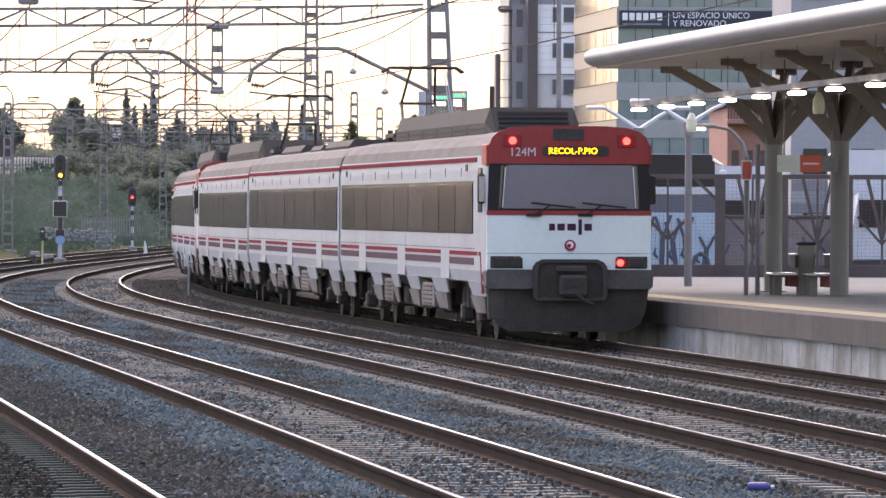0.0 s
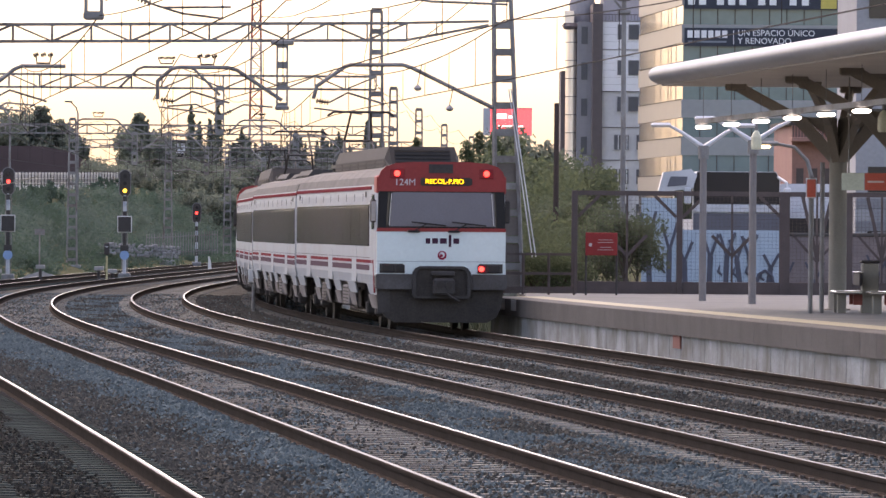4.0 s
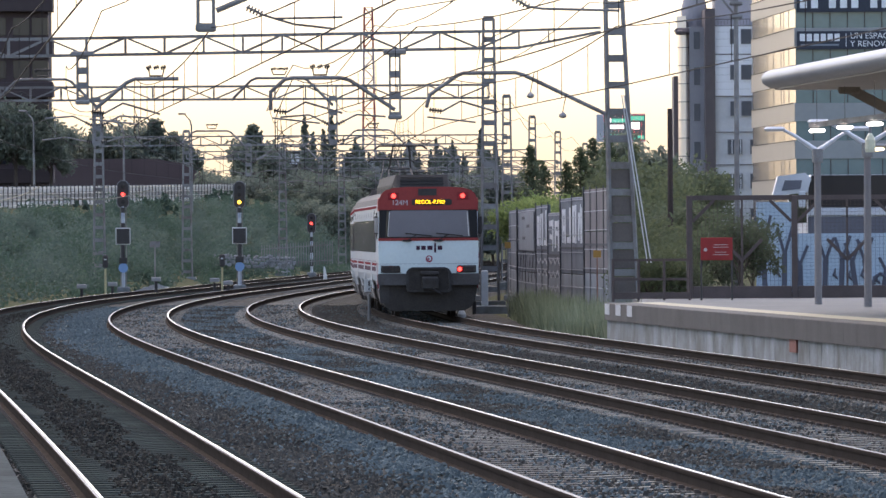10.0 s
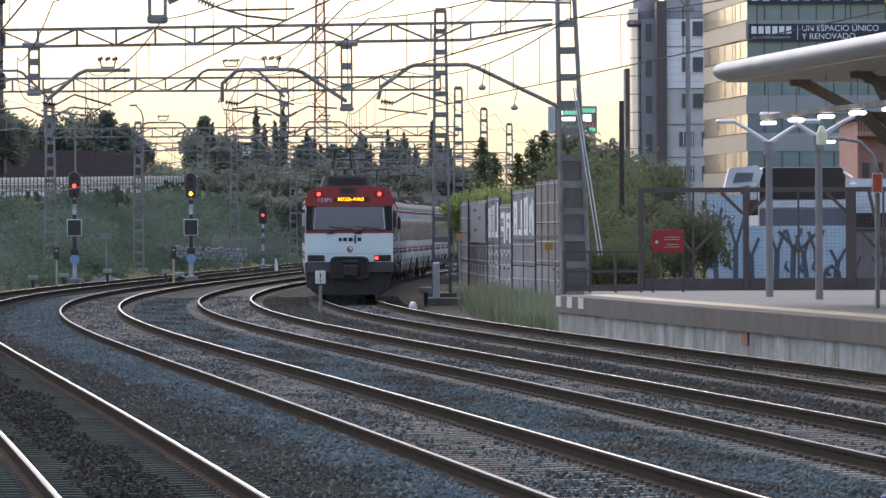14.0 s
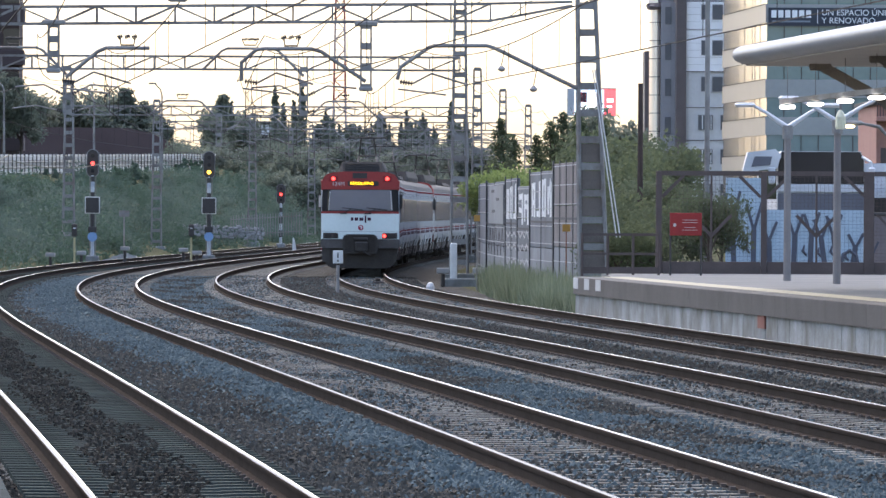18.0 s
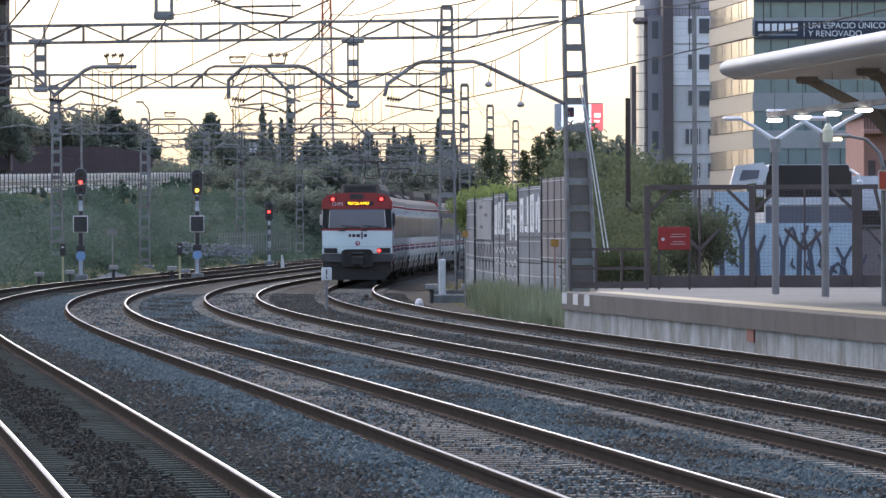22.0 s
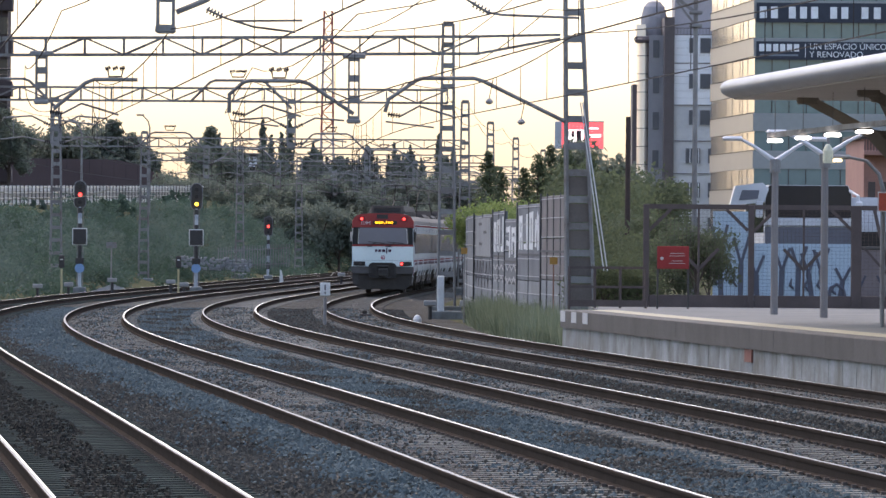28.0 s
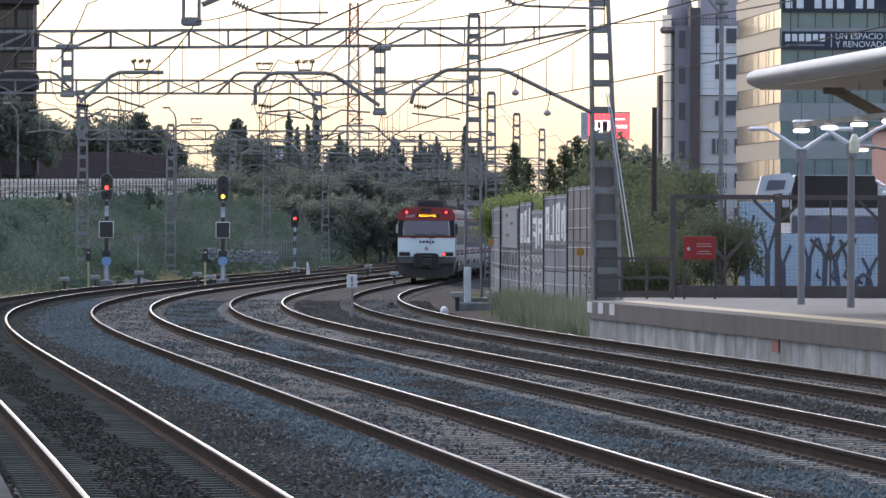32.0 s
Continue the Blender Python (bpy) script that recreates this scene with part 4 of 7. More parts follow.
def lattice(s, p, q, w0, w1, n, leg=0.07, flat=True, brace=0.035):
    """A lattice mast from p to q, w0 wide at the foot and w1 at the top, seen as a ladder of plates."""
    p, q = Vector(p), Vector(q)
    ax = (q - p).normalized()
    side = Vector((1, 0, 0)) if abs(ax.x) < 0.7 else Vector((0, 0, 1))
    dep = ax.cross(side).normalized()
    for i in (-1, 1):
        for j in (-1, 1):
            s.bar(p + side * i * w0 / 2 + dep * j * w0 / 2, q + side * i * w1 / 2 + dep * j * w1 / 2, leg, leg)
    for k in range(n + 1):
        u = k / n
        c, w = p.lerp(q, u), w0 + (w1 - w0) * u
        for j in (-1, 1):
            s.bar(c + dep * j * w / 2 - side * w / 2, c + dep * j * w / 2 + side * w / 2, 0.012, 0.18 if flat else 0.06)
            s.bar(c + side * j * w / 2 - dep * w / 2, c + side * j * w / 2 + dep * w / 2, 0.012, 0.1)
        if k < n:
            d, v = p.lerp(q, (k + 1) / n), w0 + (w1 - w0) * (k + 1) / n
            j = 1 if k % 2 else -1
            for e in (-1, 1) if not flat else ():
                s.bar(c + side * j * w / 2 + dep * e * w / 2, d - side * j * v / 2 + dep * e * v / 2, brace * 0.6, brace)


def truss(s, a, b, h, pitch, taper=0.0):
    """A truss beam between two top points, h deep."""
    a, b = Vector(a), Vector(b)
    n = max(2, round((b - a).length / pitch))
    dn = Vector((0, 0, -h))
    for e in (-0.22, 0.22):
        o = Vector((0, e, 0))
        s.bar(a + o, b + o, 0.06, 0.07)
        s.bar(a + dn + o, b + dn + o, 0.06, 0.07)
        for k in range(n + 1):
            p = a.lerp(b, k / n)
            s.bar(p + o, p + o + dn, 0.045, 0.075)
            if k < n:
                q = a.lerp(b, (k + 1) / n)
                if k % 2:
                    s.bar(p + o, q + o + dn, 0.03, 0.045)
                else:
                    s.bar(p + o + dn, q + o, 0.03, 0.045)
    for k in range(n + 1):
        p = a.lerp(b, k / n)
        s.bar(p + Vector((0, -0.22, 0)), p + Vector((0, 0.22, 0)), 0.04, 0.04)


def insulator(s, p, q, r=0.055, n=5):
    p, q = Vector(p), Vector(q)
    s.tube(p, q, r * 0.35, 6)
    for k in range(n):
        c = p.lerp(q, (k + 0.5) / n)
        d = (q - p).normalized() * 0.018
        s.tube(c - d, c + d, r, 8)


def cantilever(parent, x, y, z, reach, tilt=1):
    """A registration arm and insulators hung at x, z reaching sideways."""
    s = Shape()
    s.path([(x, y, z), (x + reach * 0.45, y, z + 0.42 * tilt), (x + reach, y, z + 0.34 * tilt)], 0.035)
    arm = s.part("registration_arm", GALV, parent, "steel arm with brown insulators")
    s = Shape()
    s.path([(x, y, z - 0.55), (x + reach * 0.6, y, z - 0.32), (x + reach * 1.05, y, z - 0.42)], 0.025)
    s.part("steady_arm", GALV, arm)
    for p, q in (((x, y, z), (x + reach * 0.22, y, z + 0.2 * tilt)), ((x, y, z - 0.55), (x + reach * 0.2, y, z - 0.47))):
        s = Shape()
        insulator(s, p, q, 0.07)
        s.part("insulator", DARK_STEEL, arm)
    Shape().tube((x + reach * 0.8, y, z + 0.36 * tilt), (x + reach * 0.8, y, z - 0.4), 0.012, 5).part("stay", GALV, arm)


def feeder_stand(parent, x, y, z):
    s = Shape()
    s.path([(x - 0.26, y, z + 0.12), (x - 0.2, y, z - 0.02), (x + 0.2, y, z - 0.02), (x + 0.26, y, z + 0.12)], 0.025)
    for k in (-0.2, 0.02, 0.22):
        insulator(s, (x + k - 0.1, y, z + 0.17), (x + k + 0.1, y, z + 0.2), 0.05, 4)
    s.part("feeder_insulator", DARK_STEEL, parent, "dark feeder insulators on a bracket")


PLATE = mat("mast_plate", (0.13, 0.112, 0.1), 0.75, 0.1, var=0.25, scale=1.6, fine=20, tint=(0.15, 0.125, 0.11), tint_at=0.55, rand=0.15, spec=0.15)
PORTAL = "weathered grey lattice catenary portal across the tracks"


def portal_one():
    """The nearest whole portal: tapered beam end, drop posts and bent pipes."""
    y = 176.0
    pt = thing("catenary_portal", PORTAL, "catenary portal", Matrix.Translation((4.25, y, drop(y))), "catenary portals")
    o = Matrix.Translation((-4.25, -y, -drop(y)))

    def put(s, name, m=GALV, label=""):
        s.v = [tuple(o @ Vector(p)) for p in s.v]
        return s.part(name, m, pt, label)
    s = Shape()
    lattice(s, (4.42, y, -0.2), (4.1, y, 10.6), 0.76, 0.38, 15, 0.085)
    put(s, "mast")
    for k in range(6):
        z, w = 0.16 + k * 0.72, 0.74 - k * 0.022
        put(Shape().box((4.415 - 0.021 * k, y - w / 2 + 0.06, z), (w - 0.1, 0.012, 0.5)), "infill_plate", PLATE)
    s = Shape()
    lattice(s, (-16.5, y + 3, -0.2), (-16.5, y + 3, 8.6), 0.6, 0.4, 12)
    put(s, "mast")
    s = Shape()
    truss(s, (-16.5, y + 2, 7.62), (1.6, y, 7.76), 0.46, 1.08)
    s.bar((1.6, y - 0.2, 7.76), (3.8, y - 0.2, 7.82), 0.06, 0.07)
    s.bar((1.6, y - 0.2, 7.3), (3.8, y - 0.2, 7.72), 0.06, 0.07)
    s.bar((2.4, y - 0.2, 7.78), (2.4, y - 0.2, 7.46), 0.04, 0.06)
    put(s, "beam")
    for x, bot in ((-10.13, 5.95), (-1.74, 5.5)):
        s = Shape()
        lattice(s, (x, y - 0.3, bot), (x, y - 0.3, 7.15), 0.27, 0.27, 3, 0.05)
        s.box((x, y - 0.3, 7.2), (0.62, 0.4, 0.14), chamfer=0.03)
        s.box((x, y - 0.3, bot - 0.05), (0.38, 0.4, 0.12), chamfer=0.03)
        put(s, "drop_post")
    s = Shape()
    s.path([(-9.8, y - 0.3, 5.72), (-8.95, y - 0.3, 6.42), (-8.72, y - 0.3, 6.52), (-7.55, y - 0.3, 6.52)], 0.055, 8)
    put(s, "bent_pipe")
    s = Shape()
    s.path([(-5.08, y - 0.3, 5.65), (-5.08, y - 0.3, 6.15), (-4.7, y - 0.3, 6.48), (-4.5, y - 0.3, 6.52), (-3.2, y - 0.3, 6.52), (-2.95, y - 0.3, 6.45), (-1.74, y - 0.3, 5.65)], 0.055, 8)
    put(s, "bent_pipe")
    s = Shape()
    s.path([(-0.9, y - 0.3, 5.7), (-0.8, y - 0.3, 6.05), (-0.05, y - 0.3, 6.57), (0.1, y - 0.3, 6.62), (1.5, y - 0.3, 6.63), (1.75, y - 0.3, 6.55), (3.92, y - 0.3, 5.5)], 0.055, 8)
    put(s, "bent_pipe")
    for x in (-8.15, -3.75):
        s = Shape()
        s.path([(x - 0.2, y - 0.3, 6.8), (x - 0.17, y - 0.3, 6.6), (x + 0.17, y - 0.3, 6.6), (x + 0.22, y - 0.3, 6.84)], 0.025)
        for k in (-0.2, 0.0, 0.19):
            insulator(s, (x + k - 0.07, y - 0.3, 6.8), (x + k + 0.07, y - 0.3, 6.85), 0.055, 3)
        put(s, "feeder_insulator", DARK_STEEL)
    for x, z in ((-9.95, 5.75), (-5.05, 5.75), (-0.88, 5.75)):
        s = Shape()
        insulator(s, (x + 0.05, y - 0.3, z - 0.1), (x + 0.4, y - 0.3, z - 0.15), 0.07)
        put(s, "insulator", DARK_STEEL)
        s = Shape()
        s.path([(x + 0.4, y - 0.3, z - 0.15), (x + 0.9, y - 0.3, z + 0.12), (x + 1.9, y - 0.3, z - 0.18)], 0.03)
        put(s, "registration_arm", GALV)
        s = Shape()
        s.path([(x, y - 0.3, z - 0.3), (x + 1.3, y - 0.3, z - 0.45)], 0.025)
        put(s, "steady_arm", GALV)
    for x, z in ((1.9, 6.0), (2.76, 5.46)):
        s = Shape()
        s.path([(x, y - 0.5, z - 0.07), (x, y - 0.5, z - 0.05), (x, y - 0.5, z), (x, y - 0.5, z + 0.05), (x, y - 0.5, z + 0.1)], [0.03, 0.08, 0.115, 0.08, 0.02], 12)
        lamp = put(s, "hanging_lamp", mat("lamp_grey", (0.3, 0.28, 0.27), 0.5), "grey round lamp hung from a span wire")
        s = Shape()
        s.tube((x, y - 0.5, z + 0.1), (x + 0.1, y - 0.4, 6.62 if x < 2 else 6.05), 0.012, 5)
        put(s, "lamp_wire", WIRE)
    for z0 in (0.0, 0.06):
        s = Shape()
        s.tube((4.35 + z0, y - 0.3, 6.0), (4.98 + z0 * 1.6, y - 1.5, 1.5), 0.017, 6)
        put(s, "stay_wire", mat("stay_bright", (0.45, 0.44, 0.43), 0.5, 0.3), "pale slanting stay wire")
    return pt


portal_one()


def portal(y, masts=(-13.0, 7.6), top=7.75, mast_top=10.1):
    a, _ = line(y, masts[0])
    b, _ = line(y, masts[1])
    pt = thing("catenary_portal", PORTAL, "catenary portal", Matrix.Translation((b.x, y, drop(y))), "catenary portals")
    xl, xr = a.x - b.x, 0.0
    for x, h in ((xl, 9.0), (xr, mast_top)):
        s = Shape()
        lattice(s, (x, 0, -0.25), (x, 0, h), 0.62, 0.36, 14, 0.07)
        s.part("mast", GALV, pt)
        Shape().box((x, 0, -0.15), (1.1, 1.1, 0.5), chamfer=0.04).part("footing", CONCRETE, pt, "concrete mast footing")
    s = Shape()
    truss(s, (xl, 0, top), (xr, 0, top), 0.46, 1.08)
    s.part("beam", GALV, pt)
    mids = [line(y, (TRACKS[k] + TRACKS[k + 1]) / 2)[0].x - b.x for k in (0, 2)]
    for x in mids:
        s = Shape()
        lattice(s, (x, -0.3, 5.75), (x, -0.3, top - 0.45), 0.27, 0.27, 3, 0.05)
        s.part("drop_post", GALV, pt)
        s = Shape()
        s.path([(x - 3.6, -0.3, top - 0.5), (x - 2.9, -0.3, top + 0.2), (x - 2.7, -0.3, top + 0.28), (x - 1.1, -0.3, top + 0.28), (x - 0.9, -0.3, top + 0.2), (x, -0.3, top - 0.7)], 0.05, 6)
        s.part("bent_pipe", GALV, pt)
        feeder_stand(pt, x - 1.9, -0.3, top + 0.42)
    for off in TRACKS:
        x = line(y, off)[0].x - b.x
        cantilever(pt, min(mids, key=lambda m: abs(m - x)), -0.3, 6.3, (x - min(mids, key=lambda m: abs(m - x))) * 0.9)
    return pt


PORTALS = (232.0, 340.0, 400.0, 460.0, 520.0, 585.0)
for y, left, right in zip(PORTALS, (-13.0, -14.1, -14.5, -13.0, -13.0, -13.0), (7.6, 7.13, 6.67, 6.4, 6.4, 6.6)):
    portal(y, (left, right), mast_top=10.1 if y < 300 else 9.75)


def near_hanger():
    """The low end of the drop post of the portal overhead."""
    y = 135.0
    pt = thing("catenary_portal", "grey catenary portal overhead with a drop post and insulators", "catenary portal", Matrix.Translation((-13, y, drop(y))), "catenary portals")
    s = Shape()
    truss(s, (0, 0, 8.3), (27.5, 0, 8.3), 0.46, 1.08)
    s.part("beam", GALV, pt)
    for x in (0.0, 27.5):
        s = Shape()
        lattice(s, (x, 0, -0.25), (x, 0, 10), 0.7, 0.45, 14, 0.08)
        s.part("mast", GALV, pt)
    s = Shape()
    lattice(s, (7.78, -0.3, 6.6), (7.78, -0.3, 7.9), 0.32, 0.32, 2, 0.06)
    s.box((7.78, -0.3, 6.6), (0.42, 0.36, 0.16), chamfer=0.03)
    s.part("drop_post", GALV, pt)
    s = Shape()
    s.path([(8.0, -0.3, 6.95), (8.6, -0.3, 7.2), (8.9, -0.3, 7.4)], 0.06)
    insulator(s, (8.62, -0.3, 7.02), (8.95, -0.3, 6.86), 0.075)
    s.path([(8.95, -0.3, 6.86), (9.2, -0.3, 6.78), (10.6, -0.3, 6.8)], 0.025)
    s.path([(9.2, -0.3, 6.78), (9.6, -0.3, 6.66), (10.45, -0.3, 6.56)], 0.025)
    s.part("registration_arm", GALV, pt)
    s = Shape()
    s.path([(13.6, -0.3, 7.5), (14.4, -0.3, 7.0), (14.7, -0.3, 6.95), (16.3, -0.3, 6.9)], 0.028)
    insulator(s, (14.1, -0.3, 7.18), (14.45, -0.3, 6.98), 0.075)
    s.part("registration_arm", GALV, pt)


near_hanger()


def wires():
    """Contact and messenger wires with droppers over each track, and feeders."""
    stops = [60.0, 135.0, 176.0, 232.0, 286.0, 340.0, 400.0, 460.0, 520.0, 585.0]
    for off in TRACKS:
        w = thing("catenary_wires", "thin dark contact and messenger wires with droppers", "overhead wires", beside(176, off), "overhead wires")
        inv = w.matrix_world.inverted()
        low, high, drops = [], [], Shape()
        for i, (a, b) in enumerate(zip(stops[:-1], stops[1:])):
            for k in range(16 if i < len(stops) - 2 else 17):
                y = a + (b - a) * k / 16
                sag = 1.25 - 0.55 * (1 - (2 * k / 16 - 1) ** 2)
                st = 0.2 * (1 if i % 2 else -1) * (1 - 2 * k / 16)
                p = line(y, off + st)[0]
                low.append(inv @ (p + Vector((0, 0, 5.35))))
                high.append(inv @ (p + Vector((0, 0, 5.35 + sag))))
                if 0 < k < 16 and k % 2 == 0:
                    drops.tube(low[-1], high[-1], 0.01, 4)
        Shape().path(low, 0.014, 4).part("contact_wire", WIRE, w)
        Shape().path(high, 0.014, 4).part("messenger_wire", WIRE, w)
        tagged(drops.part("dropper_wire", WIRE, w), kind="stuff")
    f = thing("feeder_wires", "thin dark feeder cables strung between the portals", "overhead wires", beside(176, 0), "overhead wires")
    inv = f.matrix_world.inverted()
    for off, z in ((-12.8, 8.9), (-6.3, 6.95), (-0.2, 6.95), (2.0, 8.0), (7.4, 9.4), (7.8, 8.6)):
        run = [inv @ (line(a + (b - a) * k / 6, off)[0] + Vector((0, 0, z - 0.5 * (1 - (k / 3 - 1) ** 2)))) for a, b in zip(stops[:-1], stops[1:]) for k in range(6)]
        s = Shape().path(run, 0.014, 4)
        s.part("feeder_wire", WIRE, f)


wires()

# ---- signals ----


def signal(x, y, lit, tall=5.2, far=False):
    tall += 0.25
    z = drop(y) - 0.25
    sg = thing("railway_signal", "black railway signal head on a pale post showing %s" % ("red" if lit == 1 else "amber"), "railway signal", Matrix.Translation((x, y, z)), "signals beside the tracks")
    s = Shape()
    s.tube((0, 0, 0), (0, 0, tall - 1.2), 0.09, 10)
    s.part("post", mat("post_pale", (0.42, 0.44, 0.46), 0.6, 0.2, tint=(0.12, 0.16, 0.25), tint_at=0.6), sg)
    for a, b in ((0.8, 1.25), (1.7, 2.15), (2.45, 2.75)) if far else ((1.45, 2.45), (3.2, 3.45), (tall - 1.5, tall - 1.25)):
        Shape().tube((0, 0, a), (0, 0, b), 0.098, 10).part("dark_band", TRAIN_DARK, sg, "black band on the post")
    Shape().box((0, 0, 0.1), (0.6, 0.6, 0.6), chamfer=0.04).part("footing", CONCRETE, sg)
    h = Shape()
    n, r, a = 18, 0.27, 0.38
    ring = [(math.cos(6.28319 * k / n) * r, math.sin(6.28319 * k / n) * r + (a if math.sin(6.28319 * k / n) >= 0 else -a)) for k in range(n)]
    h.prism([(p, q + tall - 0.62) for p, q in ring], -0.06, 0.1)
    head = h.part("signal_head", TRAIN_DARK, sg, "black rounded signal backboard")
    edge = Shape()
    edge.prism([(p * 1.12, q * 1.05 + tall - 0.62) for p, q in ring], -0.045, 0.06)
    edge.part("board_rim", mat("rim_grey", (0.2, 0.2, 0.2), 0.6), head, "pale rim round the backboard")
    for k, dz in enumerate((0.36, 0.0, -0.36)):
        on = k == lit
        Shape().disc((0, -0.09, tall - 0.62 + dz), 0.09, 0.05, "y", 14).part("lens", (RED_LIGHT if lit == 1 else AMBER_LIGHT) if on else GLASS, head, "glowing lens" if on else "")
        v = Shape()
        v.path([(-0.13, -0.2, tall - 0.62 + dz), (-0.09, -0.2, tall - 0.62 + dz + 0.1), (0, -0.2, tall - 0.62 + dz + 0.14), (0.09, -0.2, tall - 0.62 + dz + 0.1), (0.13, -0.2, tall - 0.62 + dz)], 0.015, 4)
        v.part("hood", TRAIN_DARK, head)
    if not far:
        b = Shape()
        b.box((0, -0.14, 2.82), (0.72, 0.06, 0.82), chamfer=0.03)
        p = b.part("indicator_frame", mat("frame_pale", (0.5, 0.5, 0.48), 0.6), sg, "pale frame of the indicator box")
        Shape().box((0, -0.18, 2.82), (0.63, 0.04, 0.73), chamfer=0.02).part("indicator_panel", TRAIN_DARK, p, "dark square indicator panel")
        Shape().box((0, -0.1, 1.65), (0.4, 0.14, 0.28), chamfer=0.02).part("plate", TRAIN_DARK, sg)
        Shape().disc((0, -0.12, 1.3), 0.23, 0.04, "y", 16).part("blue_disc", mat("sign_blue", (0.2, 0.32, 0.5), 0.5), sg, "blue round plate")
        Shape().box((0, -0.1, 2.25), (0.14, 0.12, 0.34), chamfer=0.02).part("joint_box", DARK_STEEL, sg)
        lad = Shape()
        for e in (-0.14, 0.14):
            lad.tube((e, 0.25, 0), (e, 0.25, tall - 1.2), 0.02, 5)
        for k in range(12):
            lad.tube((-0.14, 0.25, 0.3 + k * 0.3), (0.14, 0.25, 0.3 + k * 0.3), 0.014, 5)
        lad.part("ladder", GALV, sg)
    return sg


signal(-16.2, 314, 1)
signal(-10.88, 322, 2)
signal(-9.85, 432, 1, 4.0, True)
# ---- platform furniture ----


def double_lamp(x, y, z, h, reach):
    la = thing("platform_lamp", "slim grey platform lamp post with two raised arms", "lamp post", Matrix.Translation((x, y, z)), "lamp posts on the platform")
    s = Shape()
    s.tube((0, 0, 0), (0, 0, h - 0.3), 0.085, 12, r2=0.075)
    s.part("post", mat("lamp_post_grey", (0.2, 0.185, 0.18), 0.7, 0.0), la)
    s = Shape()
    s.tube((0, 0, h - 0.3), (0, 0, h), 0.12, 12)
    s.part("collar", GALV, la)
    for e in (-1, 1):
        s = Shape()
        s.path([(0, 0, h - 0.05), (e * reach * 0.5, 0, h + 0.28), (e * (reach - 0.16), 0, h + 0.45)], [0.06, 0.04, 0.03], 8)
        a = s.part("arm", mat("lamp_arm_white", (0.55, 0.56, 0.58), 0.5, 0.1), la, "pale tapered arm")
        Shape().box((e * reach, 0, h + 0.45), (0.46, 0.28, 0.1), chamfer=0.045).part("lamp_head", MATS["lamp_arm_white"], a, "unlit flat lamp head")
    return la


double_lamp(7.92, 145, 0.68, 3.45, 0.95)
double_lamp(8.65, 139, 0.68, 3.5, 1.03)


def red_sign():
    s0 = thing("platform_sign", "red warning sign with white lettering bars on two posts", "sign", Matrix.Translation((6.18, 158, 0.66)))
    Shape().box((0, 0, 1.24), (0.77, 0.04, 0.55), chamfer=0.01).part("board", mat("sign_red", (0.25, 0.028, 0.026), 0.5), s0, "red sign board")
    for e in (-0.37, 0.37):
        Shape().tube((e, 0.04, 0), (e, 0.04, 1.5), 0.025, 8).part("post", DARK_STEEL, s0)
    bars = mat("sign_white", (0.45, 0.38, 0.36), 0.6)
    for z, w in ((1.34, 0.46), (1.28, 0.5), (1.16, 0.36), (1.1, 0.5)):
        Shape().box((0.1, -0.025, z), (w * 0.75, 0.006, 0.013)).part("lettering", bars, s0)
    Shape().disc((-0.27, -0.025, 1.22), 0.042, 0.008, "y", 14).part("emblem", bars, s0)


red_sign()


